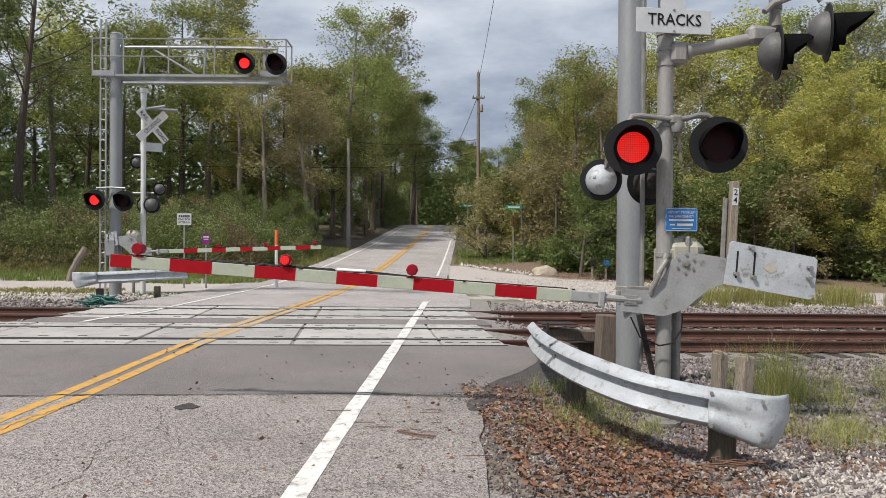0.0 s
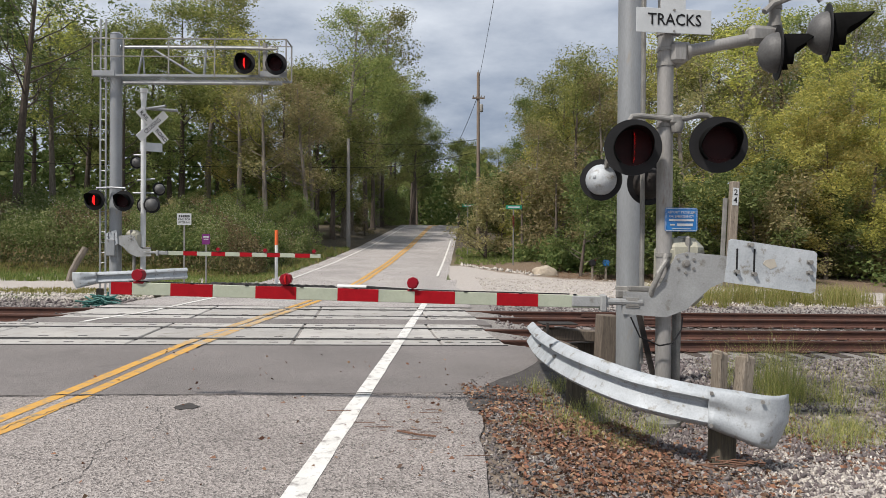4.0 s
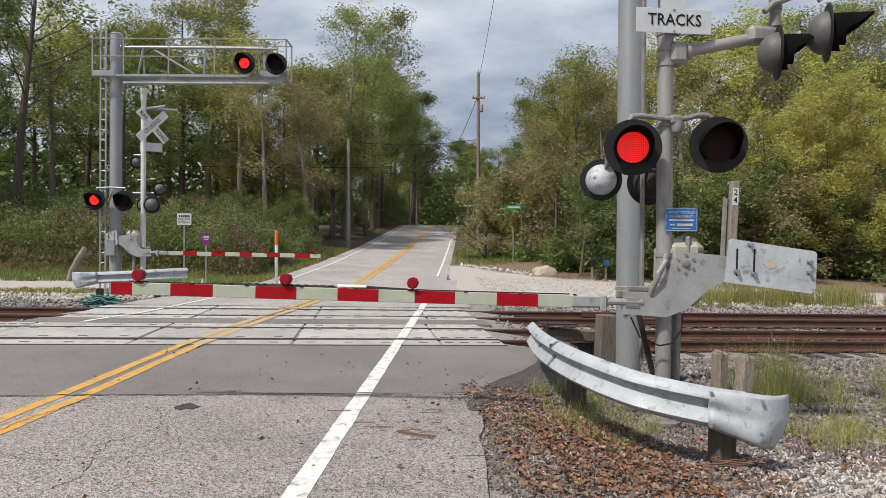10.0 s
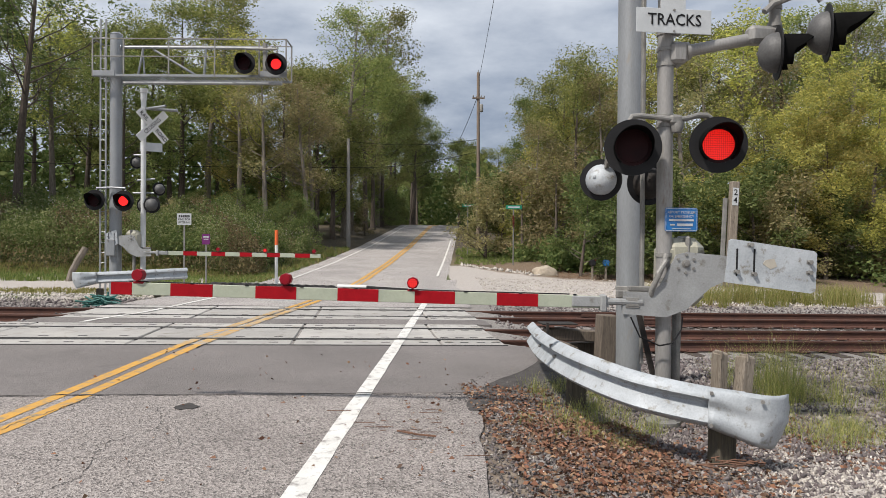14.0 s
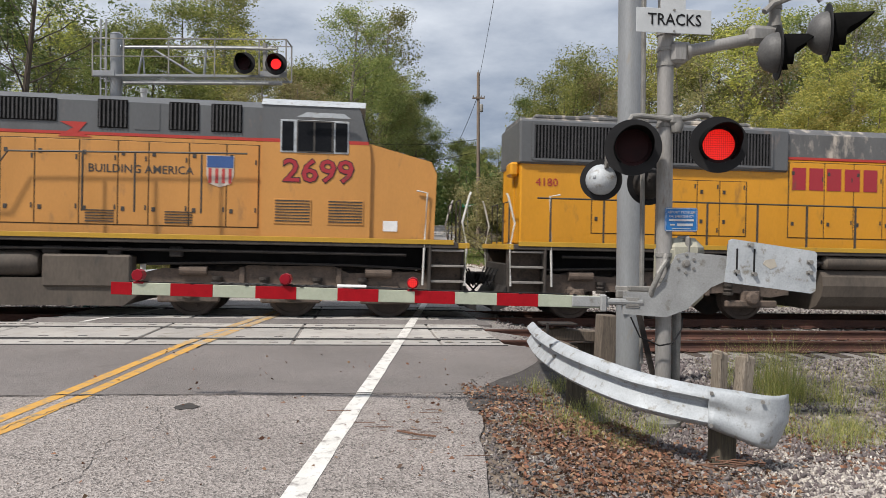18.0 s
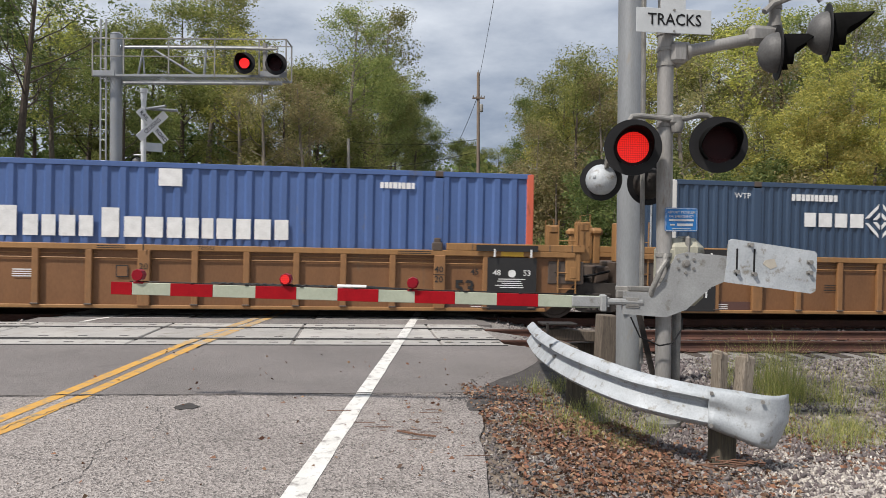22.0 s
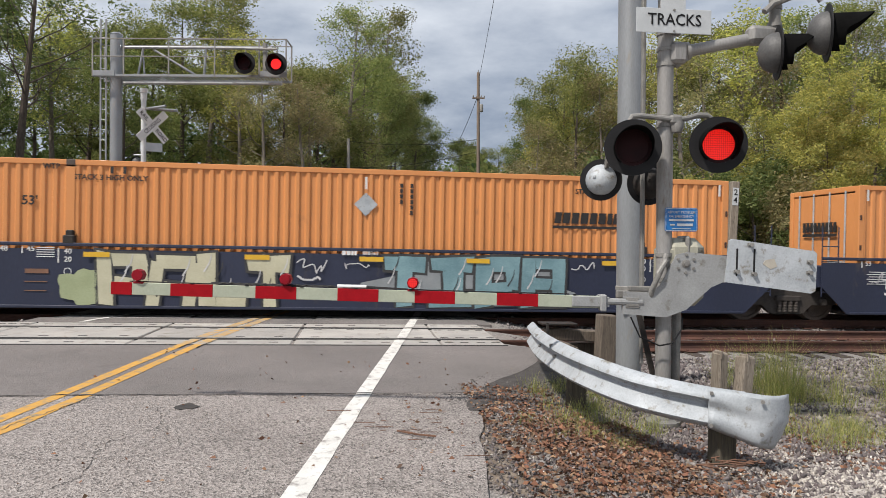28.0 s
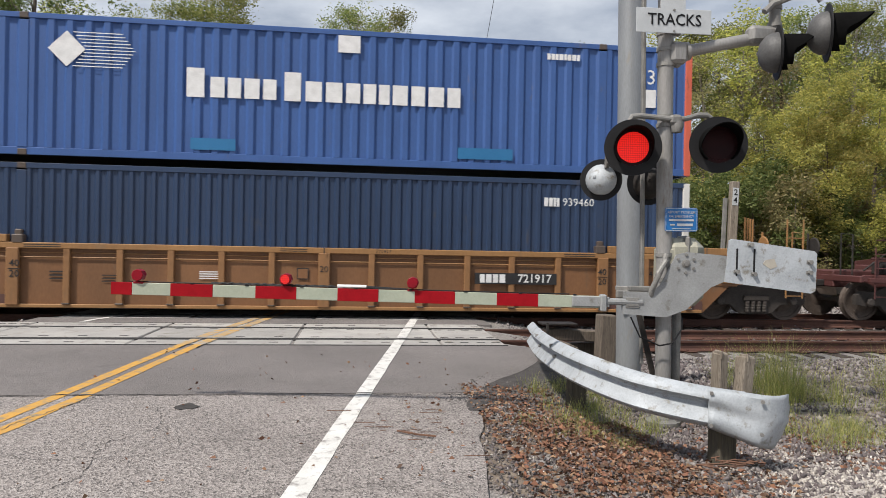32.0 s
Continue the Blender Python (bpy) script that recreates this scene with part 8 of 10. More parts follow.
def tan_marks(w, num, front, rear, end=1):
    """Stencils of the tan wells; black panels stand at articulated ends. end: the end with the car's number."""
    for e, kind in ((1, front), (-1, rear)):
        if kind == "shared":
            pn = rect(w, e * 7.62, -1.425, 0.80, 1.08, 1.12, DARKPAN, "stencil_panel", "black panel with white stencils")
            for k in (-1, 1):
                write("53" if k == e else "48", 0.17, CARWHITE, pn, e * 7.62 + k * 0.33, -1.430, 1.03, bold=0.01)
            if e < 0:
                write("125T", 0.36, CARWHITE, pn, e * 7.62 + 0.05, -1.430, 0.66, bold=0.012)
            S = Shape().lathe([(0.085, 0), (0.085, 0.002)], (e * 7.62, -1.429, 1.02), (0, -1, 0), 14)
            for k in range(5):
                S.box((e * 7.62 - 0.06 * (k % 2), -1.429, 0.90 - 0.045 * k if e > 0 else 0.92 - 0.03 * k), (0.6 - 0.08 * (k % 3), 0.002, 0.018))
            part("text_bar", S, CARWHITE, pn)
            rect(w, e * 7.50, -1.462, 1.56, 1.35, 0.13, DARKPAN, "chord_panel", d=0.02)
            for dx in (-0.40, 0.40):
                rect(w, e * 7.62 + dx, -1.49, 1.46, 0.04, 0.17, CARWHITE)
            if e > 0:
                write("53", 0.46, CARBLACK, w, 6.6, -1.352, 0.68, bold=0.02)
        else:
            write("53", 0.17, CARBLACK, w, e * 7.83, -1.352, 1.05)
            write("48", 0.17, CARBLACK, w, e * 7.22, -1.352, 1.05)
            part("stencil_disc", Shape().lathe([(0.10, 0), (0.10, 0.002)], (e * 7.80, -1.350, 0.86), (0, -1, 0), 14), PRIMER, w)
        for zz, tx in ((1.08, "40"), (0.87, "20")):
            write(tx, 0.19, CARBLACK, w, e * 6.03, -1.448, zz, bold=0.01)
        rect(w, e * 6.03, -1.448, 0.975, 0.24, 0.015, CARBLACK)
        write("45", 0.18, CARBLACK, w, e * 6.82, -1.352, 1.04, bold=0.02)
        rect(w, e * 8.85, -1.352, 1.05, 0.55, 0.02, CARBLACK, "text_bar")
        rect(w, e * 8.85, -1.352, 1.00, 0.45, 0.02, CARBLACK, "text_bar")
        # brown primer low at the ends, with faded lines on it
        pr = rect(w, e * 7.3, -1.352, 0.34, 2.2, 0.24, PRIMER, "primer_patch", "dull maroon primer")
        for k in range(3):
            rect(pr, e * 7.0, -1.356, 0.39 - 0.045 * k, 0.5, 0.018, CARWHITE, "text_bar")
            rect(pr, e * 7.9, -1.356, 0.39 - 0.045 * k, 0.5, 0.018, CARWHITE, "text_bar")
    if num:
        a, b = (3.60, 4.52) if end > 0 else (-5.38, -4.49)
        pn = rect(w, (a + b) / 2 + 0.05, -1.424, 0.91, 1.80, 0.24, DARKPAN, "stencil_panel")
        words(pn, 4, a, -1.429, 0.91, 0.58, 0.18, CARWHITE, 3, "text_bar")
        write(num, 0.25, CARWHITE, pn, b, -1.4295, 0.91, bold=0.01)
        write(num, 0.11, CARBLACK, w, 1.25, -1.478, 1.44)
    if front == rear == "shared":
        # faded red logo in plain shapes
        for a, b in ((0.89, 1.40), (1.45, 1.95), (2.16, 2.46)):
            part("logo_shape", Shape().plate([(a, 0.70), (b, 0.70), (b, 1.13), (a, 1.13)], -1.354, 0.002), FADERED, w)
        part("logo_shape", Shape().plate([(2.52, 0.70), (2.66, 0.70), (2.84, 0.915), (2.66, 1.13), (2.52, 1.13), (2.70, 0.915)], -1.354, 0.002), FADERED, w)
    write("20", 0.18, CARBLACK, w, 0.02, -1.448, 1.05)
    part("chord_gap", Shape().box((0.02, -1.478, 1.44), (0.025, 0.01, 0.12)), CARBLACK, w)
    S = Shape()
    for k in range(2):
        S.box((-0.6, -1.479, 1.46 - 0.04 * k), (0.55, 0.002, 0.018)).box((5.5, -1.479, 1.46 - 0.04 * k), (0.7, 0.002, 0.018)).box((-5.5, -1.479, 1.46 - 0.04 * k), (0.7, 0.002, 0.018))
    for k in range(3):
        S.box((-5.2, -1.352, 0.92 - 0.07 * k), (0.42, 0.002, 0.03)).box((-4.2, -1.352, 0.86 - 0.06 * k), (0.42, 0.002, 0.02))
    part("text_bar", S, CARBLACK, w, "small faded stencils")
    S = Shape()
    for k in range(4):
        S.box((-2.3, -1.352, 0.96 - 0.045 * k), (0.42, 0.002, 0.022))
    part("text_bar", S, CARWHITE, w, "small faded stencils")
    rect(w, -0.42, -1.352, 0.95, 0.24, 0.24, CARBLACK, "stencil_frame")
    rect(w, -0.42, -1.355, 0.95, 0.20, 0.20, TAN, "stencil_frame")


FADERED = paint("faded red stencil", (0.27, 0.055, 0.038), 0.8)
PRIMER = paint("maroon primer", (0.105, 0.052, 0.042), 0.8)
t3 = [(78.85, "end", "shared"), (59.3, "shared", "shared"), (39.95, "shared", "end")]
for k, (u, f, r) in enumerate(t3):
    w = well_car(u - 0.05, "tan", "tan articulated well car carrying a blue container", f, r)
    tan_marks(w, "" if k == 1 else "789552", f, r, 1 if k == 0 else -1)
for k, (u, f, r) in enumerate([(-6.75, "end", "shared"), (-26.18, "shared", "shared"), (-45.50, "shared", "end")]):
    w = well_car(u, "tan", "tan articulated well car carrying an orange container", f, r)
    tan_marks(w, "" if k == 1 else "789951", f, r, 1 if k == 0 else -1)
w = well_car(-177.68, "tan", "tan single well car carrying stacked blue containers", "end", "end")
tan_marks(w, "721917", "end", "end")

CREAM = mat("cream spray paint", (0.52, 0.50, 0.36), (0.42, 0.40, 0.28), 2, 0.6)
SKYP = mat("pale blue spray paint", (0.20, 0.33, 0.36), (0.12, 0.22, 0.25), 2, 0.6)
SPRAYW = mat("white spray paint", (0.58, 0.58, 0.58), (0.44, 0.44, 0.45), 2, 0.6)
SPRAYK = mat("black spray paint", (0.03, 0.03, 0.032), (0.045, 0.045, 0.045), 2, 0.6)
SPRAYG = mat("brown-grey spray paint", (0.14, 0.125, 0.095), (0.09, 0.08, 0.06), 2, 0.6)


def blob(parent, x, z, w, h, material, seed, y=YT, inner=None):
    """A rounded, uneven sprayed shape; inner: a smaller one in another colour on it."""
    rnd = random.Random(seed)
    n = 22
    k1, k2, p1, p2 = rnd.randint(2, 3), rnd.randint(4, 6), rnd.uniform(0, 6), rnd.uniform(0, 6)
    def ring(q):
        out = []
        for i in range(n):
            a = 2 * math.pi * i / n
            r = 1 + 0.16 * math.sin(k1 * a + p1) + 0.12 * math.sin(k2 * a + p2)
            sq = 1 / max(abs(math.cos(a)), abs(math.sin(a))) ** 0.6
            out.append((x + q * w / 2 * r * sq * math.cos(a), max(0.26, min(1.46, z + q * h / 2 * r * sq * math.sin(a)))))
        return out
    g = part("graffiti", Shape().plate(ring(1.0), y, 0.002), material, parent, "sprayed graffiti shape")
    if inner:
        part("graffiti", Shape().plate(ring(0.62), y - 0.003, 0.002), inner, g)
    return g


def swoosh(parent, pts, w0, w1, material, y, name="graffiti_stroke"):
    """A sprayed stroke: a smooth ribbon through pts (x, z), its width going from w0 over the fullest to w1."""
    S, fine = Shape(), []
    P = [Vector((a, b)) for a, b in pts]
    for i in range(len(P) - 1):
        p0, p1, p2, p3 = P[max(i - 1, 0)], P[i], P[i + 1], P[min(i + 2, len(P) - 1)]
        for k in range(6):
            t = k / 6
            fine.append(0.5 * ((2 * p1) + (p2 - p0) * t + (2 * p0 - 5 * p1 + 4 * p2 - p3) * t * t + (3 * p1 - p0 - 3 * p2 + p3) * t ** 3))
    fine.append(P[-1])
    n = len(fine)
    for i, q in enumerate(fine):
        d = fine[min(i + 1, n - 1)] - fine[max(i - 1, 0)]
        d = d.normalized() if d.length > 0 else Vector((1, 0))
        h = (w0 + (w1 - w0) * i / (n - 1)) / 2
        for sg in (1, -1):
            S.v.append((q.x - d.y * h * sg, y, max(0.26, q.y + d.x * h * sg)))
    S.f = [(2 * i, 2 * i + 1, 2 * i + 3, 2 * i + 2) for i in range(n - 1)]
    return part(name, S, material, parent)


GLYPH = (((0, 0, 0.33, 1), (0.33, 0.72, 1, 1), (0.70, 0.36, 1, 0.8), (0.33, 0.30, 0.82, 0.52)), ((0, 0, 0.30, 0.85), (0.70, 0, 1, 0.85), (0.12, 0.70, 0.88, 1), (0.3, 0.30, 0.7, 0.46)),
         ((0, 0, 0.36, 1), (0.36, 0, 1, 0.30)), ((0.33, 0, 0.67, 1), (0, 0.70, 1, 1)), ((0, 0.72, 1, 1), (0.30, 0.28, 0.78, 0.74), (0, 0, 1, 0.30)), ((0, 0, 0.3, 1), (0.3, 0.76, 1, 1), (0.3, 0.40, 0.95, 0.60), (0.3, 0, 1, 0.24), (0.72, 0.1, 1, 0.9)))


def spray_block(parent, x, z, w, h, kind, fill, line, y, seed):
    """One blocky sprayed shape: a dark outline with a filled, slightly skewed body on it."""
    rnd = random.Random(seed)
    lean, bulge = rnd.uniform(-0.10, 0.14), rnd.uniform(0.9, 1.12)
    def poly(grow):
        S = Shape()
        for i, (a, b, c, d) in enumerate(GLYPH[kind]):
            vs = []
            for u, v in ((a, b), (c, b), (c, d), (a, d)):
                gx_, gz_ = (-grow if u == a else grow), (-grow if v == b else grow)
                wob = 0.03 * math.sin(9 * u + 7 * v + seed)
                vs.append((x + ((u - 0.5) * bulge + lean * (v - 0.5) + wob) * w + gx_, max(0.255, z + (v - 0.5 + wob) * h + gz_)))
            S.plate(vs, (y if grow else y - 0.004) - 0.0006 * i, 0.0018)
        return S
    o = part("graffiti_outline", poly(0.055), line, parent, "sprayed graffiti shape")
    part("graffiti_fill", poly(0.0), fill, o)
    for k in range(3):
        a, b = rnd.uniform(-0.4, 0.3), rnd.uniform(-0.35, 0.25)
        swoosh(o, [(x + a * w, z + b * h), (x + (a + 0.12) * w, z + (b + 0.18) * h), (x + (a + 0.16) * w, z + (b + 0.34) * h)], 0.035, 0.012, SPRAYW if k else line, y - 0.0085 - 0.0004 * k)


def scribble(parent, x0, x1, z, h, material, y, seed, w=0.024):
    rnd = random.Random(seed)
    n = max(5, int((x1 - x0) / 0.07))
    pts = [(x0 + (x1 - x0) * k / n + rnd.uniform(-0.07, 0.07), z + h * rnd.uniform(-0.5, 0.5)) for k in range(n + 1)]
    swoosh(parent, pts, w, w, material, y, "graffiti_tag")


def navy_marks(w, style, num):
    if style == "cream":
        blob(w, -5.75, 0.62, 0.75, 0.7, PALEG, 11)
        for k, x in enumerate((-4.95, -3.95, -3.0, -2.05)):
            spray_block(w, x, 0.80 - 0.03 * (k % 2), 0.92, 1.08, (0, 1, 2, 3)[k], CREAM, SPRAYK, YT - 0.001 * k, k + 1)
        scribble(w, -1.52, -0.85, 1.10, 0.34, SPRAYW, YT, 5)
        scribble(w, -1.45, -0.95, 0.86, 0.10, SPRAYW, YT, 8, 0.04)
        scribble(w, -0.55, 0.05, 1.12, 0.22, SPRAYW, YT, 6, 0.018)
        blob(w, 2.3, 0.78, 4.1, 1.0, GREYP, 12, YT + 0.002)
        for k, x in enumerate((0.75, 1.75, 2.75, 3.75)):
            spray_block(w, x, 0.82, 0.90, 1.06, (3, 4, 0, 5)[k], SKYP, SPRAYK, YT - 0.001 * k, k + 9)
        scribble(w, 4.40, 4.95, 1.22, 0.22, SPRAYW, YT, 7)
        scribble(w, 4.35, 5.2, 0.50, 0.20, SPRAYW, YT, 9)
    elif style == "black":
        pn = rect(w, -2.4, YT + 0.004, 0.84, 11.6, 1.18, SPRAYK, "graffiti_field", "broad dark sprayed field")
        for k, (pts, w0, w1) in enumerate((
                (((-8.2, 1.38), (-7.95, 0.9), (-7.5, 0.6), (-6.7, 0.36)), 0.16, 0.10), (((-8.0, 1.36), (-7.4, 1.30), (-7.1, 1.36)), 0.07, 0.05), (((-6.6, 0.86), (-6.2, 0.98), (-5.7, 0.88), (-5.55, 1.36)), 0.20, 0.26),
                (((-6.3, 0.40), (-5.9, 0.66), (-5.6, 0.90)), 0.10, 0.16), (((-5.5, 0.55), (-5.4, 1.1), (-4.9, 1.38), (-4.2, 1.36), (-3.85, 1.0)), 0.04, 0.10), (((-4.5, 0.75), (-4.42, 1.05), (-4.25, 1.08), (-4.15, 0.78)), 0.14, 0.12),
                (((-3.8, 1.40), (-3.4, 1.10), (-2.9, 0.7), (-2.2, 0.34)), 0.20, 0.14), (((-2.5, 1.36), (-3.0, 1.02), (-3.5, 0.55)), 0.05, 0.10), (((-2.05, 0.60), (-2.0, 1.1), (-1.75, 1.10), (-1.7, 0.72)), 0.16, 0.14),
                (((-1.4, 1.36), (-0.9, 1.22), (-0.7, 0.85), (-0.9, 0.34)), 0.16, 0.24), (((-0.8, 0.74), (-0.3, 0.66), (-0.1, 0.30)), 0.20, 0.10), (((0.6, 1.38), (1.1, 1.2), (1.5, 0.8), (2.2, 0.55)), 0.10, 0.24), (((1.1, 0.7), (1.5, 1.02), (2.3, 1.30)), 0.28, 0.10), (((2.2, 0.4), (2.8, 0.8), (3.3, 1.3)), 0.10, 0.16))):
            swoosh(w, pts, w0 * 2.0 + 0.05, w1 * 2.0 + 0.05, RUSTP if k % 3 else GREYP, YT - 0.0005 * k)
            swoosh(w, pts, w0 * 1.35, w1 * 1.35, CREAM, YT - 0.008 - 0.0005 * k)
        part("graffiti_ring", Shape().lathe([(0.17, 0), (0.17, 0.002)], (-7.55, YT - 0.02, 0.95), (0, -1, 0), 18), CREAM, pn)
        part("graffiti_ring", Shape().lathe([(0.12, 0), (0.12, 0.002)], (-7.55, YT - 0.024, 0.95), (0, -1, 0), 18), SPRAYK, pn)
        for k, x in enumerate((3.9, 4.3, 4.7, 5.1)):
            blob(w, x, 0.98, 0.40, 0.36, SPRAYW, 70 + k, YT - 0.008, SPRAYK)
            blob(w, x, 0.56, 0.40, 0.32, SPRAYW, 80 + k, YT - 0.008, SPRAYK)
    elif style == "tag":
        scribble(w, -7.9, -6.7, 1.05, 0.24, SPRAYW, YT - 0.004, 15)
        scribble(w, -5.45, -4.9, 1.30, 0.16, SPRAYW, YT, 16)
        scribble(w, -5.4, -4.9, 0.95, 0.3, SPRAYW, YT, 17)
        for k, x in enumerate((3.2, 4.1, 5.0)):
            spray_block(w, x, 0.80, 0.8, 0.9, (1, 5, 3)[k], CREAM if k % 2 else SKYP, SPRAYK, YT, 90 + k)
        scribble(w, -3.0, -1.6, 0.95, 0.3, SPRAYW, YT, 18)
        scribble(w, 0.2, 1.6, 0.95, 0.26, SPRAYW, YT, 19)
        write("53", 0.44, CARWHITE, w, -7.3, YS, 0.78, bold=0.012)
    for e in (-1, 1):
        for zz, tx in ((1.33, "40"), (1.17, "20")):
            write(tx, 0.15, CARWHITE, w, e * 6.0, YS, zz, bold=0.01)
        for x, tx in ((6.70, "45"), (7.20, "48"), (7.92, "53")):
            write(tx, 0.15, CARWHITE, w, e * x, YS, 1.37, bold=0.01)
        for x in (6.18, 6.86, 7.36, 8.08):
            rect(w, e * x, YS, 1.35 if x > 6.5 else 1.25, 0.022, 0.14 if x > 6.5 else 0.30, CARWHITE, "text_bar")
        for k in range(5):
            rect(w, e * 6.42, YS, 1.40 - 0.045 * k, 0.34, 0.016, CARWHITE, "text_bar")
        for k in range(6):
            rect(w, e * 7.65, YS, 1.18 - 0.055 * k, 0.5 + 0.1 * (k % 2), 0.016, CARWHITE, "text_bar")
        rect(w, e * 6.58, YS, 0.93, 0.44, 0.09, RUSTP, "patch")
        part("stencil_disc", Shape().lathe([(0.075, 0), (0.075, 0.002)], (e * 6.0, YS, 0.93), (0, -1, 0), 16), CARWHITE, w)
        part("stencil_disc", Shape().lathe([(0.060, 0), (0.060, 0.002)], (e * 6.0, YS - 0.003, 0.93), (0, -1, 0), 16), NAVY, w)
    rect(w, -6.6, YS, 0.72, 0.42, 0.02, RUSTP, "stencil_frame")
    rect(w, -6.6, YS, 0.54, 0.42, 0.02, RUSTP, "stencil_frame")
    words(w, 4, -0.42, YT - 0.012, 1.40, 0.32, 0.09, CARWHITE, 2, "text_bar")
    if num:
        write(num, 0.11, CARWHITE, w, 0.02, YT - 0.012, 1.40)
        if style == "black":
            write(num, 0.30, CARWHITE, w, -3.04, YT - 0.020, 0.95, bold=0.01)
            words(w, 2, -4.0, YT - 0.020, 0.95, 0.34, 0.21, CARWHITE, 2, "text_bar")


PALEG = mat("pale green spray paint", (0.36, 0.40, 0.24), (0.28, 0.32, 0.18), 2, 0.6)
GREYP = mat("grey spray paint", (0.26, 0.28, 0.29), (0.18, 0.20, 0.21), 2, 0.6)
RUSTP = mat("rust-brown spray paint", (0.22, 0.11, 0.07), (0.15, 0.08, 0.05), 3, 0.6)
for u, f, r, style, num in ((-68.9, "end", "shared", "tag", "888265"), (-88.25, "shared", "shared", "cream", "888263"), (-107.55, "shared", "end", "black", "888261")):
    w = well_car(u, "navy", "dark navy well car covered in sprayed graffiti", f, r)
    navy_marks(w, style, num)


def maroon_marks(w, num, style):
    words(w, 3, -3.80, YT - 0.014, 0.97, 0.60, 0.23, CARWHITE, 4, "text_bar")
    write(num, 0.33, CARWHITE, w, -2.84, YT - 0.014, 0.97, bold=0.008)
    write(num, 0.11, CARWHITE, w, 0.12, YT - 0.014, 1.09)
    words(w, 3, -0.22, YT - 0.014, 1.09, 0.22, 0.08, CARWHITE, 4, "text_bar")
    dx = -1.41 if style == "loops" else -1.96
    part("stencil_disc", Shape().lathe([(0.165, 0), (0.165, 0.002)], (dx, YS, 0.94), (0, -1, 0), 20), CARWHITE, w)
    part("stencil_disc", Shape().lathe([(0.150, 0), (0.150, 0.002)], (dx, YS - 0.003, 0.94), (0, -1, 0), 20), MAROON, w)
    for k in range(2):
        rect(w, dx, YS - 0.006, 0.97 - 0.06 * k, 0.18, 0.02, CARWHITE, "text_bar")
        rect(w, 2.6, YS, 1.08 - 0.05 * k, 0.7, 0.016, CARWHITE, "text_bar")
        rect(w, -5.3, YS, 1.14, 0.5, 0.016, CARWHITE, "text_bar")
    for e in (-1, 1):
        for x, tx in ((6.80, "45"), (7.25, "48"), (8.06, "53")):
            write(tx, 0.15, CARWHITE, w, e * x, YS, 0.98)
            rect(w, e * x - 0.14, YS, 0.98, 0.022, 0.15, CARWHITE, "text_bar")
        write("40", 0.14, CARWHITE, w, e * 5.98, YS, 1.06)
        write("20", 0.14, CARWHITE, w, e * 5.98, YS, 0.91)
        rect(w, e * 5.98 - 0.15, YS, 0.98, 0.022, 0.24, CARWHITE, "text_bar")
        for k in range(5):
            rect(w, e * 6.42, YS, 1.02 - 0.04 * k, 0.36, 0.014, CARWHITE, "text_bar")
    part("emblem", Shape().lathe([(0.13, 0), (0.13, 0.002)], (3.05, YS, 0.99), (0, -1, 0), 18), CARWHITE, w)
    part("emblem", Shape().lathe([(0.11, 0), (0.11, 0.002)], (3.05, YS - 0.003, 0.99), (0, -1, 0), 18), MAROON, w)
    words(w, 11, 3.75, YS, 0.97, 1.05, 0.11, CARWHITE, 6, "text_bar")
    rnd = random.Random(len(style) + 3)
    if style == "face":
        blob(w, -0.5, 0.70, 3.3, 0.9, SPRAYG, 21, YT + 0.002)
        for k in range(60):
            x, z, a, q = -2.15 + 0.056 * k + rnd.uniform(-0.1, 0.1), rnd.uniform(0.42, 1.05), rnd.uniform(0, 6.3), rnd.uniform(0.10, 0.22)
            # curled strokes, pale over dark
            swoosh(w, [(x + q * math.cos(a + j * 1.1) * (1 - 0.12 * j), z + q * 0.8 * math.sin(a + j * 1.1) * (1 - 0.12 * j)) for j in range(5)], 0.075, 0.02, (SPRAYK, OLIVEP, SPRAYK, GREYP)[k % 4], YT - 0.0004 * k)
        blob(w, 3.55, 0.72, 2.1, 0.95, SKYP, 7)
        swoosh(w, [(2.75, 0.62), (3.2, 0.98), (3.7, 1.05), (4.3, 0.90)], 0.10, 0.08, SPRAYK, YT - 0.004)
        blob(w, 3.55, 0.76, 1.25, 0.40, SPRAYW, 8, YT - 0.006)
        blob(w, 3.65, 0.78, 0.46, 0.42, SPRAYK, 9, YT - 0.010)
    elif style == "script":
        for k, (x0, x1) in enumerate(((-7.9, -7.3), (-7.2, -6.9), (0.0, 0.6), (0.9, 1.5), (1.6, 2.2), (-5.4, -5.0))):
            scribble(w, x0, x1, 0.76, 0.18, GREYP, YT, 30 + k, 0.04)
    elif style == "loops":
        blob(w, -6.8, 0.70, 2.9, 1.05, SPRAYK, 61, YT + 0.003)
        for k in range(7):
            x = -7.9 + 0.36 * k
            swoosh(w, [(x, 0.40), (x + 0.05, 0.95), (x + 0.22, 1.10), (x + 0.38, 0.85), (x + 0.25, 0.55)], 0.03, 0.05, SPRAYW, YT - 0.001 * k)
        for k in range(5):
            spray_block(w, -0.55 + 0.62 * k, 0.72, 0.56, 0.86, (0, 5, 3, 1, 2)[k], GREYP, SPRAYK if k % 2 else BROWNST, YT - 0.001 * k, 40 + k)
        for k in range(3):
            spray_block(w, 4.05 + 0.45 * k, 0.70, 0.38, 0.66, (2, 1, 5)[k], SPRAYW, SPRAYK, YT - 0.001 * k, 50 + k)


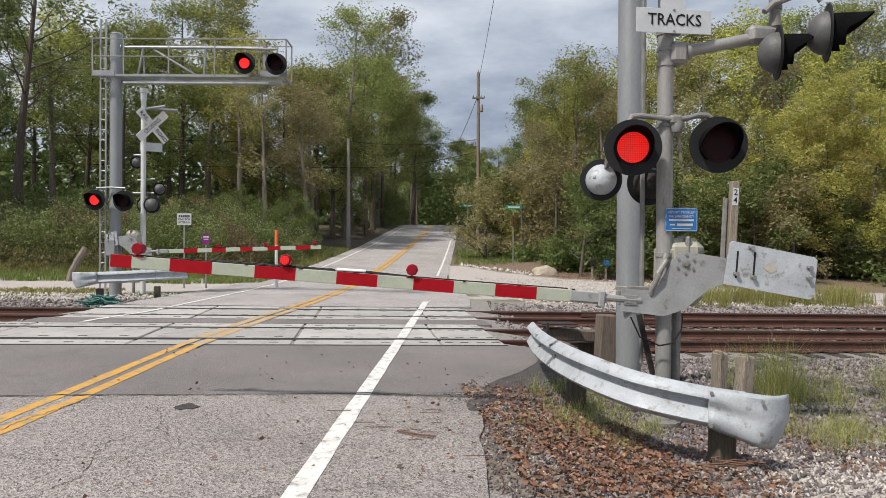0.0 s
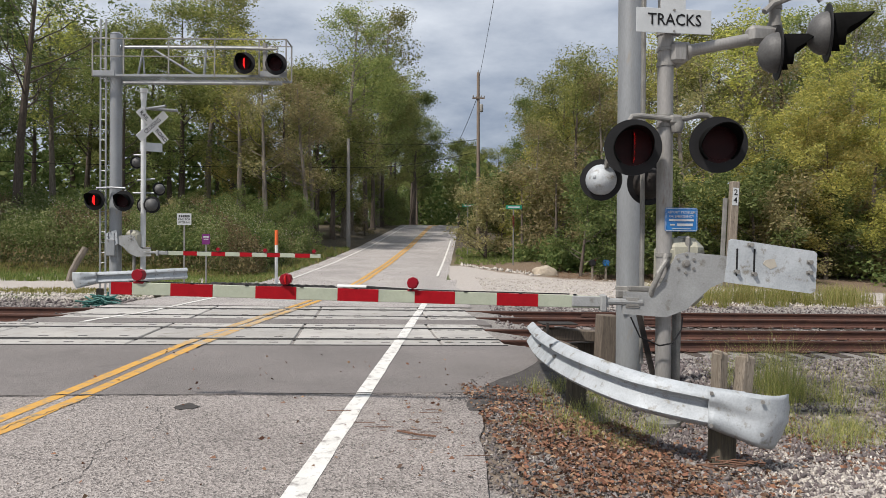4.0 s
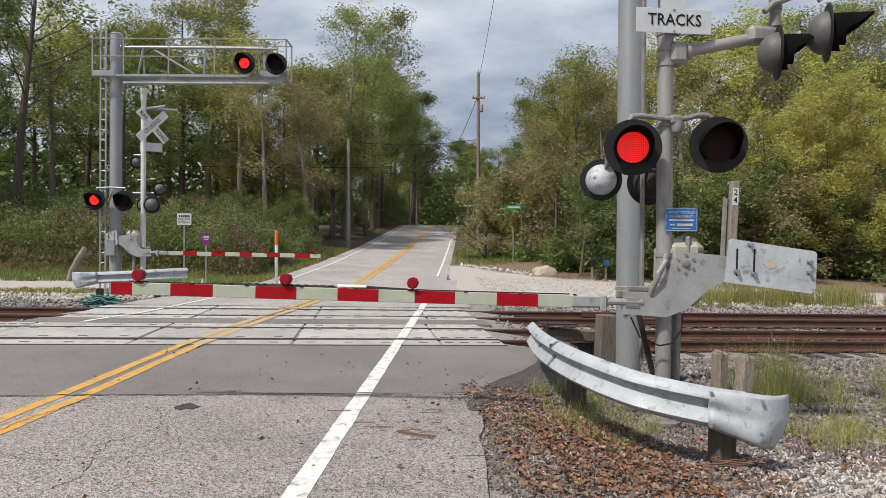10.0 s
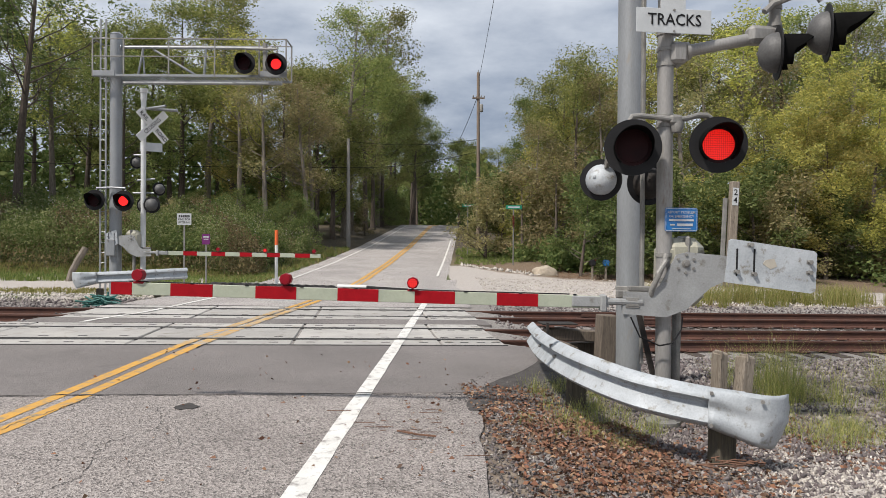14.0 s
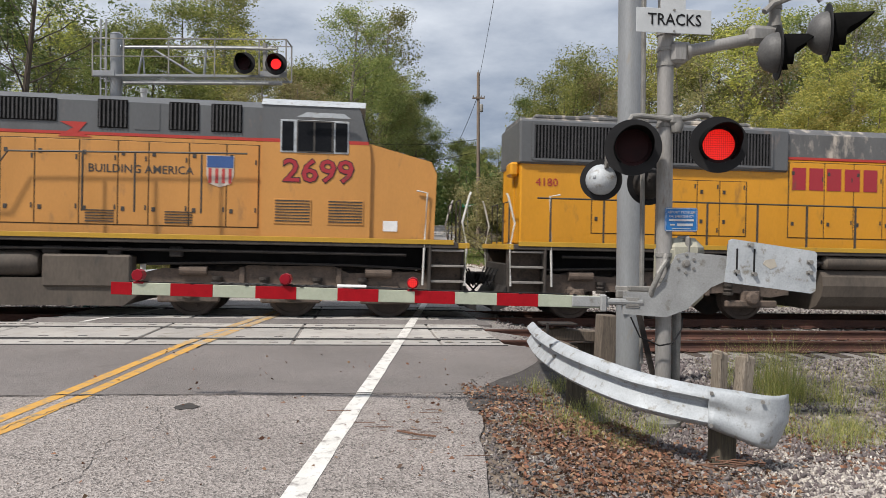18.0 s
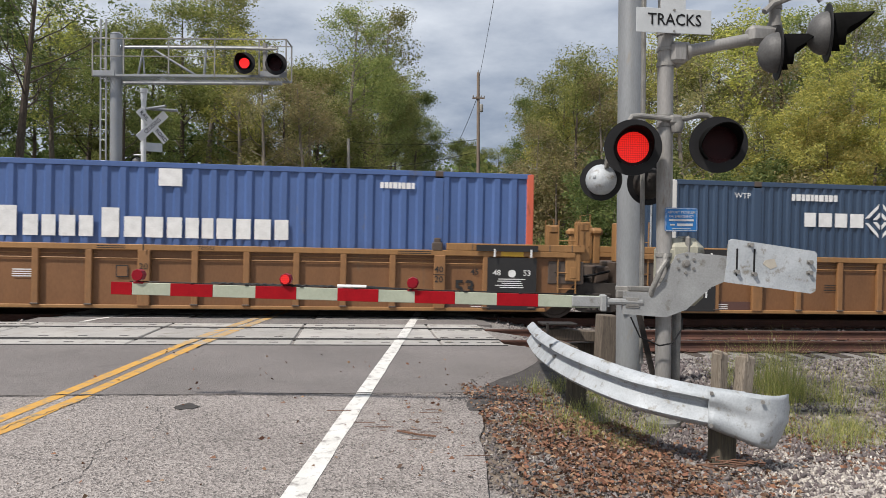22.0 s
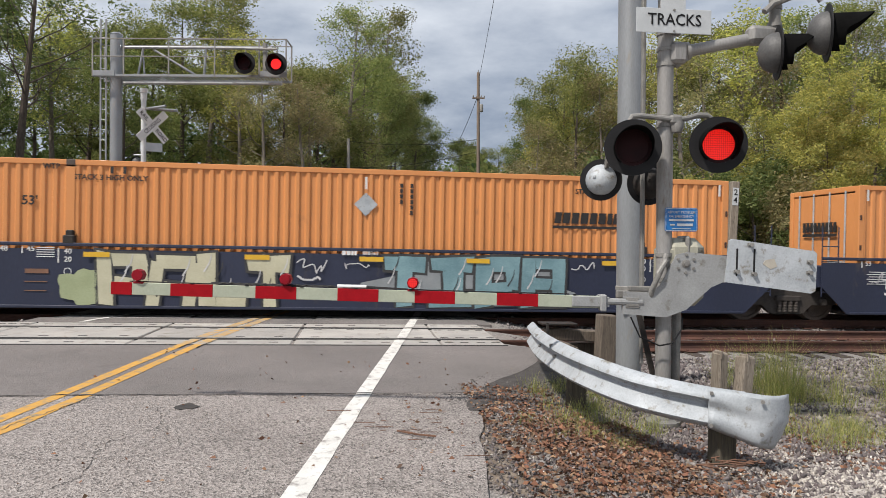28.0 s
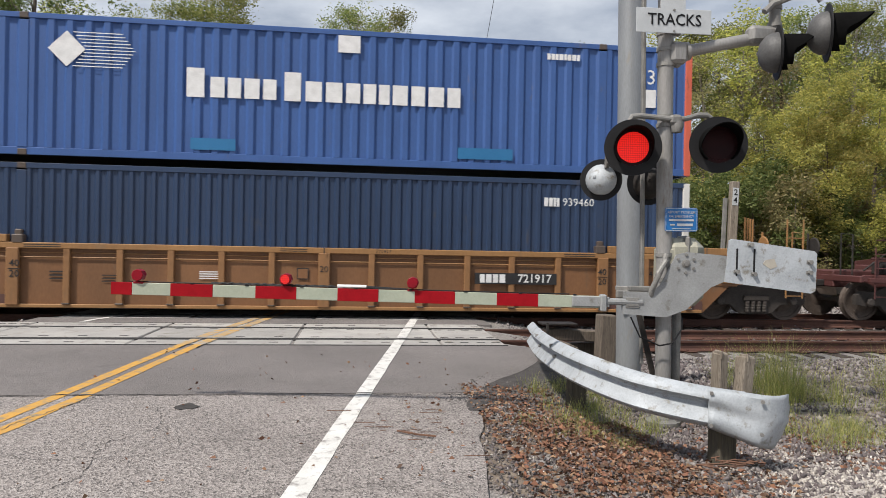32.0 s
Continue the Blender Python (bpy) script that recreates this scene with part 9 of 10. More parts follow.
OLIVEP = mat("pale buff spray paint", (0.33, 0.30, 0.22), (0.24, 0.22, 0.16), 2, 0.6)
for u, num, style in ((16.53, "72454", "face"), (-130.92, "72522", "script"), (-154.27, "70812", "loops")):
    w = well_car(u, "maroon", "maroon single well car carrying stacked containers", "end", "end")
    maroon_marks(w, num, style)
# ---------------------------------------------------------------- locomotives
def loco_truck(parent, xc, side):
    """A three-axle truck."""
    tr = part("bolster", Shape().box((xc, 0, 0.95), (5.2, 1.4, 0.4), 0.05), STEELDARK, parent)
    prof = [(-3.0, 0.62), (-3.0, 0.92), (-2.6, 1.02), (-1.2, 0.96), (-0.9, 1.10), (0.9, 1.10), (1.2, 0.96), (2.6, 1.02), (3.0, 0.92), (3.0, 0.62), (2.55, 0.55), (1.6, 0.66), (1.0, 0.62), (0.5, 0.55), (-0.5, 0.55), (-1.0, 0.62), (-1.6, 0.66), (-2.55, 0.55)]
    for s in (-1, 1):
        cpart("side_frame", ("locoframe", s), lambda: Shape().plate(prof, s * 1.12 - 0.07, 0.14), LOCOTRUCK, tr, "dusty cast truck frame").matrix_basis = pose(xc, 0, 0)
    for k in (-1, 0, 1):
        x = xc + 2.07 * k
        wheelset(parent, x, 0.53)
        for s in (-1, 1):
            cpart("axle_box", ("axlebox", s), lambda: Shape().box((0, s * 1.16, 0.53), (0.46, 0.16, 0.40), 0.05).lathe([(0.15, 0), (0.15, 0.08), (0.11, 0.12), (0, 0.125)], (0, s * 1.22, 0.53), (0, s, 0), 14), LOCOTRUCK, tr).matrix_basis = pose(x, 0, 0)
    for s in (-1, 1):
        for k in (-1, 1):
            for q in (0.55, 1.5):
                cpart("spring", ("locospring", s), lambda: Shape().lathe([(0.11, 0), (0.11, 0.05), (0.08, 0.07), (0.11, 0.12), (0.08, 0.15), (0.11, 0.20), (0.11, 0.26)], (0, s * 1.22, 0.60), n=12), TRUCKDK, tr).matrix_basis = pose(xc + k * q, 0, 0)
            cpart("brake_cylinder", ("brakecyl", s), lambda: Shape().tube((-0.35, s * 1.24, 0.98), (0.2, s * 1.24, 0.98), 0.10, n=12), LOCOTRUCK, tr).matrix_basis = pose(xc + k * 1.9, 0, 0)
            cpart("brake_hanger", ("hanger", s), lambda: Shape().box((0, s * 1.22, 0.82), (0.12, 0.06, 0.5), 0.02), LOCOTRUCK, tr).matrix_basis = pose(xc + k * 1.0, 0, 0)
        cpart("journal_beam", ("journal", s), lambda: Shape().box((0, s * 1.20, 0.40), (1.25, 0.10, 0.16), 0.03), LOCOTRUCK, tr).matrix_basis = pose(xc - 2.07, 0, 0)
        cpart("journal_beam", ("journal", s), lambda: None, LOCOTRUCK, tr).matrix_basis = pose(xc + 2.07, 0, 0)
        cpart("journal_beam", ("journal", s), lambda: None, LOCOTRUCK, tr).matrix_basis = pose(xc, 0, 0)
    part("sand_pipe", Shape().pipe([(xc - 2.9, side * 1.25, 1.1), (xc - 2.4, side * 1.3, 1.12), (xc - 1.0, side * 1.3, 1.16), (xc + 1.2, side * 1.3, 1.14), (xc + 2.8, side * 1.25, 1.08)], 0.03, 6), STEELDARK, tr)


# sunlight on the step tops is put into this pale colour
TREAD = mat("sun-pale step tread", (0.26, 0.245, 0.225), (0.17, 0.16, 0.15), 5, 0.7)
LOCOTRUCK = mat("dusty brown truck casting", (0.150, 0.112, 0.088), (0.085, 0.066, 0.054), 3, 0.85, 0.1, 0.003, 30, c3=(0.05, 0.042, 0.036), c3amt=0.2)
WINGDK = paint("sooty dark grey wing", (0.045, 0.043, 0.046), 0.7, (0.03, 0.028, 0.028), 0.1)
GAPDK = mat("dark door gap", (0.09, 0.05, 0.015), (0.05, 0.03, 0.012), 6, 0.8)
SLAT = mat("dark grey louvre slats", (0.055, 0.055, 0.058), (0.035, 0.035, 0.037), 5, 0.6)


def grille(parent, x0, x1, z0, z1, y, side, label="black louvred grille", frame=None, n=None):
    """Recessed dark box with upright slats, on the given side."""
    S = Shape().box(((x0 + x1) / 2, y, (z0 + z1) / 2), (x1 - x0, 0.02, z1 - z0), 0.004)
    g = part("grille", S, GRILLE, parent, label)
    n = n or max(4, int((x1 - x0) / 0.075))
    S = Shape()
    for k in range(n):
        S.box((x0 + (k + 0.5) * (x1 - x0) / n, y + side * 0.02, (z0 + z1) / 2), (0.026, 0.02, z1 - z0 - 0.04))
    tagged(part("grille_slats", S, SLAT, g), kind="stuff")
    if frame:
        S = Shape()
        for a, b, c, d in ((x0, x1, z1 - 0.02, z1 + 0.03), (x0, x1, z0 - 0.03, z0 + 0.02), (x0 - 0.03, x0 + 0.02, z0, z1), (x1 - 0.02, x1 + 0.03, z0, z1)):
            S.box(((a + b) / 2, y + side * 0.012, (c + d) / 2), (b - a, 0.03, d - c))
        part("grille_frame", S, frame, g)
    return g


def doors(parent, xs, z0, z1, y, side, material, latch=True):
    """Hinged hood doors standing a little proud, with latches, over dark gaps."""
    # a dark plate behind the doors stands in for the shade in their gaps
    part("door_seal", Shape().box(((xs[0] + xs[-1]) / 2, y + side * 0.001, (z0 + z1) / 2), (xs[-1] - xs[0] + 0.03, 0.008, z1 - z0 + 0.035)), GAPDK, parent)
    for a, b in zip(xs, xs[1:]):
        d = part("hood_door", Shape().box(((a + b) / 2, y + side * 0.006, (z0 + z1) / 2), (b - a - 0.025, 0.014, z1 - z0), 0.005), material, parent)
        if latch:
            for zz in (z0 + 0.32, z1 - 0.25):
                part("latch", Shape().box((a + 0.10, y + side * 0.018, zz), (0.07, 0.012, 0.09), 0.003), HANDRAIL, d)
            for zz in (-0.5, 0.5):
                part("hinge", Shape().box((b - 0.06, y + side * 0.016, (z0 + z1) / 2 + zz), (0.03, 0.014, 0.10)), HANDRAIL, d)


def flag(parent, x0, x1, z0, z1, y, side, flip):
    """A painted waving flag: wavy stripes and a starred canton on the hood side. flip: canton at the high-x end."""
    n = 24
    wave = lambda t, k: 0.13 * math.sin(t * 10.5 + 0.6) * (0.3 + 0.7 * t) + 0.05 * math.sin(t * 23 + 1) * t
    h = (z1 - z0) * 0.80
    f = None
    def px(t):
        t = 1 - t if flip else t
        return x0 + (x1 - x0) * t
    def strip(i0, i1, t0, t1, dy):
        S = Shape()
        vs = []
        for k in range(n + 1):
            t = t0 + (t1 - t0) * k / n
            zz = z1 - 0.12 - (z1 - z0) * 0.13 * t + wave(t, 0)
            sag = lambda i: (i / 13) * (1 + 0.10 * math.sin(8 * t + i * 0.35))
            vs.append((px(t + 0.015 * math.sin(i0 * 0.8) * t), y + side * dy, zz - h * sag(i0)))
            vs.append((px(t + 0.015 * math.sin(i1 * 0.8) * t), y + side * dy, zz - h * sag(i1)))
        S.v = vs
        S.f = [(2 * k, 2 * k + 2, 2 * k + 3, 2 * k + 1) for k in range(n)]
        return S
    f = part("flag_field", strip(0, 13, 0, 1, 0.018), FLAGWHITE, parent, "painted waving flag")
    for i in range(0, 13, 2):
        part("flag_stripe", strip(i, i + 1, 0, 1, 0.022), FLAGRED, f)
    part("flag_canton", strip(0, 7, 0, 0.40, 0.026), FLAGBLUE, f)
    S = Shape()
    for r in range(6):
        for c in range(7):
            t = 0.03 + 0.37 * (c + (0.5 if r % 2 else 0.2)) / 7
            zz = z1 - 0.12 - (z1 - z0) * 0.13 * t + wave(t, 0) - h * (0.6 + r * 1.1) / 13
            S.box((px(t), y + side * 0.03, zz), (0.045, 0.004, 0.045))
    tagged(part("flag_stars", S, FLAGWHITE, f), kind="stuff")


def shield(parent, x, z, w, h, y, side):
    S = Shape().plate([(x - w / 2, z + h / 2), (x - w / 2, z - h * 0.1), (x - w * 0.4, z - h * 0.38), (x, z - h / 2), (x + w * 0.4, z - h * 0.38), (x + w / 2, z - h * 0.1), (x + w / 2, z + h / 2)], y + side * 0.006 - 0.002, 0.004)
    s = part("emblem", S, FLAGWHITE, parent, "painted shield emblem in plain shapes")
    part("emblem_top", Shape().box((x, y + side * 0.012, z + h * 0.3), (w * 0.94, 0.003, h * 0.36)), CBLUE, s)
    for k in range(4):
        part("emblem_bar", Shape().box((x - w * 0.36 + k * w * 0.24, y + side * 0.012, z - h * 0.14), (w * 0.11, 0.003, h * 0.46)), FLAGRED, s)


def steps(parent, x, e, side_both=True):
    """Corner steps with grab irons. e: +1 front, -1 rear; x: outer face."""
    for s in (-1, 1):
        well = part("step_well", Shape().box((x - e * 0.80, s * 1.32, 1.05), (0.05, 0.42, 1.25), 0.01), FRAMEDK, parent, "corner step well")
        part("step_bracket", Shape().box((x - e * 0.05, s * 1.20, 1.05), (0.05, 0.2, 1.25), 0.01), FRAMEDK, well)
        part("step_back", Shape().box((x - e * 0.42, s * 1.13, 1.0), (0.76, 0.03, 1.25), 0.005), LOCOTRUCK, well)
        for k in range(4):
            part("step", Shape().box((x - e * 0.42, s * 1.32, 0.50 + k * 0.33), (0.70, 0.34, 0.045), 0.006), TREAD, well)
        S = Shape().pipe([(x - e * 0.05, s * 1.48, 0.75), (x - e * 0.02, s * 1.48, 1.6), (x - e * 0.12, s * 1.48, 2.1), (x + e * 0.02, s * 1.46, 2.65), (x + e * 0.06, s * 1.44, 2.75)], 0.022, 6)
        S.pipe([(x - e * 0.95, s * 1.50, 0.75), (x - e * 0.92, s * 1.50, 1.7), (x - e * 0.88, s * 1.50, 2.70), (x - e * 1.1, s * 1.50, 2.74)], 0.022, 6)
        part("grab_iron", S, WHITERAIL, parent, "white bent grab iron")


def locomotive(u, turn, style, number, yel, label):
    """style: 'sd' narrow radiators, high hood grilles; 'ge' winged radiator. Cab at +x."""
    L = thing("locomotive", label, "locomotive", None, "locomotives of the train")
    MOVERS.append((L, u, 0.0, turn))
    vis = -1 if turn == 0 else 1                # side seen by the camera
    tn = 0 if vis < 0 else 180
    # deck and sill
    S = Shape().box((0, 0, 1.60), (21.2, 3.04, 0.12), 0.01)
    part("deck", S, FRAMEDK, L, "walkway deck")
    for s in (-1, 1):
        part("sill", Shape().box((0, s * 1.52, 1.665), (21.0, 0.035, 0.10), 0.006), STRIPEY, L, "yellow side sill")
        part("sill_skirt", Shape().box((0, s * 1.50, 1.575), (20.8, 0.03, 0.08), 0.006), FRAMEDK, L)
    # near-black colour stands in for the deep shade between sill and trucks
    part("underframe", Shape().box((0, 0, 1.32), (20.4, 1.9, 0.46), 0.04), GRILLE, L)
    S = Shape()
    for k in range(9):
        x = -4.8 + k * 1.2
        S.box((x, vis * 1.32, 1.36), (random.uniform(0.12, 0.36), 0.18, random.uniform(0.12, 0.26)), 0.03)
    S.pipe([(-9.5, vis * 1.42, 1.40), (-3, vis * 1.42, 1.36), (3, vis * 1.42, 1.40), (9.5, vis * 1.42, 1.38)], 0.035, 6)
    part("piping", S, STEELDARK, L, "underfloor pipes and boxes")
    # tank
    if style == "sd":
        S = Shape().plate([(-1.34, 1.20), (-1.44, 1.05), (-1.47, 0.85), (-1.42, 0.60), (-1.25, 0.38), (-1.0, 0.27), (1.0, 0.27), (1.25, 0.38), (1.42, 0.60), (1.47, 0.85), (1.44, 1.05), (1.34, 1.20)], -3.4, 7.06, "yz")
        part("fuel_tank", S, TANKGREY, L, "dusty brown-grey fuel tank")
        part("air_reservoir", Shape().lathe([(0.0, -0.02), (0.10, 0), (0.16, 0.06), (0.16, 3.7), (0.10, 3.76), (0, 3.78)], (-3.38, vis * 1.36, 1.38), (1, 0, 0), 16), TANKGREY, L, smooth=True)
    elif number == "2699":
        S = Shape().plate([(-3.4, 0.80), (-3.4, 0.45), (-3.2, 0.25), (3.8, 0.25), (4.05, 0.45), (4.05, 0.80)][::-1], -1.40, 2.8)
        part("fuel_tank", S, TANKGREY, L, "dusty fuel tank")
        for x0 in (-2.37, 0.11):
            part("air_reservoir", Shape().lathe([(0.0, -0.02), (0.2, 0), (0.27, 0.12), (0.27, 1.92), (0.2, 2.04), (0, 2.06)], (x0, vis * 1.20, 1.08), (1, 0, 0), 20), TANKGREY, L, "cylindrical air reservoir", smooth=True)
        part("equipment_box", Shape().box((-2.98, vis * 1.25, 1.02), (0.9, 0.4, 0.5), 0.03), TANKGREY, L)
        part("equipment_box", Shape().box((3.1, vis * 1.25, 0.95), (1.7, 0.4, 0.66), 0.04), TANKGREY, L)
    else:
        S = Shape().plate([(-3.66, 1.24), (-3.66, 0.5), (-3.4, 0.22), (3.62, 0.22), (3.9, 0.5), (3.9, 1.24)][::-1], -1.46, 2.92)
        part("fuel_tank", S, TANKGREY, L, "large dusty grey fuel tank")
        part("tank_seam", Shape().box((1.0, vis * 1.47, 0.95), (0.12, 0.02, 0.5), 0.004).box((0, vis * 1.472, 0.72), (7.4, 0.01, 0.02)), STEELDARK, L)
    for x in (7.1, -7.05):
        loco_truck(L, x, vis)
    # cab and nose
    gz = 3.70
    zt = 4.60
    if style == "sd":
        cab0, cab1, nose1, nz, nb = 6.03, 8.72, 10.10, 3.40, 3.38
    else:
        cab0, cab1, nose1, nz, nb = 6.5, 8.60, 10.12, 3.45, 3.72
    body = yel
    lower = part("cab", Shape().plate([(cab0, 1.70), (cab1 + 0.12, 1.70), (cab1 + 0.12, 3.40), (cab1 + 0.08, gz - 0.04), (cab0, gz - 0.04)], -1.50, 3.0), body, L, "yellow cab side")
    part("cab_band", Shape().plate([(cab0, gz - 0.04), (cab1 + 0.08, gz - 0.04), (cab1 + 0.06, gz + 0.03), (cab0, gz + 0.03)], -1.504, 3.008), UPRED, L, "red band")
    part("cab_upper", Shape().plate([(cab0, gz + 0.03), (cab1 + 0.06, gz + 0.03), (cab1 - 0.12, 4.42), (cab0, 4.42)], -1.50, 3.0), UPGREY, L, "grey upper cab")
    S = Shape().plate([(-1.52, 4.42), (1.52, 4.42), (1.30, zt - 0.02), (0.9, zt + 0.06), (-0.9, zt + 0.06), (-1.30, zt - 0.02)], cab0 - 0.03, cab1 - cab0 + 0.02, "yz")
    part("cab_roof", S, GALV if style == "ge" else mat("rusty maroon roof", (0.16, 0.06, 0.05), (0.26, 0.22, 0.20), 2, 0.8), L, "cab roof")
    if style == "sd":
        S = Shape().plate([(cab1 + 0.12, 1.70), (nose1 - 0.02, 1.70), (nose1 + 0.02, 2.7), (nose1, 3.16), (nose1 - 0.10, 3.34), (nose1 - 0.30, 3.42), (cab1 + 0.12, nb)], -1.42, 2.84)
    else:
        S = Shape().plate([(cab1 + 0.12, 1.70), (nose1 - 0.04, 1.70), (nose1, 3.1), (nose1 - 0.12, 3.36), (cab1 + 0.08, 3.70)], -1.44, 2.88)
    part("nose", S, body, L, "yellow short nose")
    part("nose_top", Shape().box(((cab1 + nose1) / 2, 0, nz + (0.0 if style == "sd" else 0.06)), (nose1 - cab1 - 0.4, 1.4, 0.05), 0.01), UPGREY, L)
    part("nose_emblem", Shape().box((nose1 + 0.005, 0, 2.95), (0.01, 1.5, 0.5)), CBLUE, L, "blue wing emblem on the nose")
    part("windshield", Shape().plate([(cab1 + 0.07, 3.76), (cab1 - 0.09, 4.33), (cab1 - 0.07, 4.335), (cab1 + 0.09, 3.765)], -1.25, 2.5), GLASS, L, "dark windshield")
    part("headlight", Shape().lathe([(0.10, 0), (0.10, 0.04)], (nose1 - 0.02, -0.16, 3.05), (1, 0, 0), 14).lathe([(0.10, 0), (0.10, 0.04)], (nose1 - 0.02, 0.16, 3.05), (1, 0, 0), 14), FLAGWHITE, L)
    for s in (-1, 1):
        y = s * 1.50
        fa, fb = (6.53, 8.40) if style == "sd" else (cab0 + 0.36, cab1 - 0.34)
        wf = part("window_frame", Shape().box(((fa + fb) / 2, y + s * 0.004, 3.79), (fb - fa, 0.02, 0.68), 0.01), GALV, L, "silver window frame")
        part("sash", Shape().box(((fa + fb) / 2 + 0.01, y + s * 0.012, 3.79), ((fb - fa) * 0.54, 0.02, 0.66), 0.006), HANDRAIL, wf, "dark sliding sash")
        for k0, k1 in ((0.025, 0.19), (0.255, 0.475), (0.505, 0.745), (0.80, 0.975)):
            part("cab_window", Shape().box((fa + (fb - fa) * (k0 + k1) / 2, y + s * 0.020, 3.79), ((fb - fa) * (k1 - k0), 0.012, 0.60), 0.004), GLASS, wf, "dark cab window")
        S = Shape().plate([(cab0 + 0.7, 4.16), (cab1 - 0.3, 4.16), (cab1 - 0.45, 4.26), (cab0 + 0.9, 4.26)], y - 0.02 + s * 0.16, 0.03)
        part("sunshade", S, GRILLE if style == "sd" else GALV, L)
    y = vis * 1.505
    numx = (cab0 + cab1) / 2 + 0.1
    lx = numx
    write(number, 0.66, NAVYTXT, L, lx, y + vis * 0.006, 2.98 if style == "sd" else 3.06, tn, 0, 0.034, 0, 1.12)
    write(number, 0.66, NUMRED, L, lx, y + vis * 0.010, 2.98 if style == "sd" else 3.06, tn, 0, 0.010, 0, 1.12)
    if style == "sd":
        for k in range(5):
            part("latch", Shape().box((cab0 + 0.2 + 0.55 * k, y + vis * 0.004, 2.28), (0.06, 0.012, 0.09), 0.004), HANDRAIL, L)
        part("seam", Shape().box((7.4, y, 2.40), (2.6, 0.006, 0.02)).box((7.4, y, 1.78), (2.6, 0.006, 0.02)), HANDRAIL, L)
        shield(L, 7.2, 2.02, 0.24, 0.32, y + vis * 0.002, vis)
        # blue and white wing that wraps the nose corner
        for k in range(4):
            w_ = Shape().plate([(9.72 + 0.05 * k, 3.20 - 0.10 * k), (10.0, 3.12 - 0.10 * k), (10.0, 3.19 - 0.10 * k), (9.66 + 0.05 * k, 3.27 - 0.10 * k)], vis * 1.424 - 0.002, 0.004)
            part("nose_wing", w_, CBLUE if k % 2 == 0 else FLAGWHITE, L)
        # sand hatch and ledge on the nose, seams, and a door beside the cab
        part("nose_hatch", Shape().box((9.15, vis * 0.9, 3.44), (0.62, 0.7, 0.08), 0.03).lathe([(0.09, 0), (0.09, 0.08), (0, 0.09)], (9.62, vis * 1.0, 3.44), n=12), UPYEL2, L, "sand filler hatch on the nose")
        part("cab_door", Shape().box((5.42, vis * 0.968, 2.45), (0.62, 0.03, 1.5), 0.01), yel, L, "narrow hood door beside the cab")
        part("corner_seam", Shape().box((8.86, vis * 1.503, 2.55), (0.022, 0.006, 1.66)).box((9.75, vis * 1.423, 2.35), (0.02, 0.006, 1.2)), GAPDK, L)
        S = Shape().plate([(8.84, 3.72), (8.90, 3.72), (8.68, 4.40), (8.62, 4.40)], vis * 1.46 - 0.02, 0.04)
        part("windshield_post", S, GALV, L, "silver windshield pillar")
        rect(L, 9.55, vis * 1.427, 2.0, 0.2, 0.22, CARWHITE)
        write("UNDER WARRANTY", 0.10, HANDRAIL, L, 8.15, y + vis * 0.006, 2.50, tn)
        part("vent_louvre", Shape().box((9.25, vis * 1.43, 3.0), (0.30, 0.02, 0.07), 0.004), HANDRAIL, L)
        for q in (6.9, 8.0):
            part("roof_unit", Shape().box((q, 0, 4.70), (0.75, 1.6, 0.12), 0.03), GALV, L, "grey roof air unit")
    elif number == "2699":
        for k in (0, 1):
            S = Shape().box((7.13 + 1.08 * k, y + vis * 0.004, 2.24), (0.76, 0.012, 0.52), 0.004)
            v = part("vent_door", S, yel, L)
            S = Shape()
            for q in range(8):
                S.box((7.13 + 1.08 * k, y + vis * 0.014, 2.04 + q * 0.06), (0.70, 0.012, 0.022))
            part("louvre", S, HANDRAIL, v)
        rect(L, 9.15, vis * 1.447, 1.98, 0.3, 0.22, CARWHITE)
    else:
        part("access_door", Shape().box((7.7, y + vis * 0.006, 2.2), (2.0, 0.012, 0.75), 0.006), yel, L)
        rect(L, 7.05, y + vis * 0.014, 2.22, 1.0, 0.55, GALV, "bare_panel", "bare metal door panel")
        rect(L, 7.5, y + vis * 0.018, 2.28, 0.45, 0.35, GRILLE)
    # long hood
    if style == "sd":
        hw = 0.95
        hood = part("long_hood", Shape().box((-2.15, 0, 2.72), (16.4, 2 * hw, 2.10), 0.03), yel, L, "yellow long hood")
        part("hood_band", Shape().box((-2.15, 0, 3.80), (16.41, 2 * hw + 0.012, 0.06)), UPRED, hood)
        part("hood_top", Shape().plate([(-hw, 3.82), (hw, 3.82), (hw, 4.36), (0.75, 4.52), (-0.75, 4.52), (-hw, 4.36)], -10.35, 16.4, "yz"), PEEL, L, "peeling grey hood top")
        part("roof_equipment", Shape().box((-7.4, 0, 4.56), (5.2, 1.5, 0.10), 0.03).lathe([(0.62, 0), (0.62, 0.08), (0.5, 0.10)], (-6, 0, 4.6), n=20).lathe([(0.62, 0), (0.62, 0.08), (0.5, 0.10)], (-8.4, 0, 4.6), n=20).box((1.2, 0, 4.62), (1.5, 1.3, 0.16), 0.03).box((-2.6, 0.2, 4.56), (0.5, 0.4, 0.22), 0.04), PEEL, L)
        part("radiator_box", Shape().box((-7.2, 0, 3.95), (6.4, 2 * hw + 0.16, 0.98), 0.04), UPGREY, L, "grey radiator housing")
        for a, b in ((-10.1, -8.1), (-7.95, -7.05), (-6.92, -4.45)):
            grille(L, a, b, 3.56, 4.34, vis * (hw + 0.085), vis, frame=UPGREY)
        grille(L, 1.6, 3.75, 3.87, 4.52, vis * (hw + 0.02), vis, frame=UPGREY)
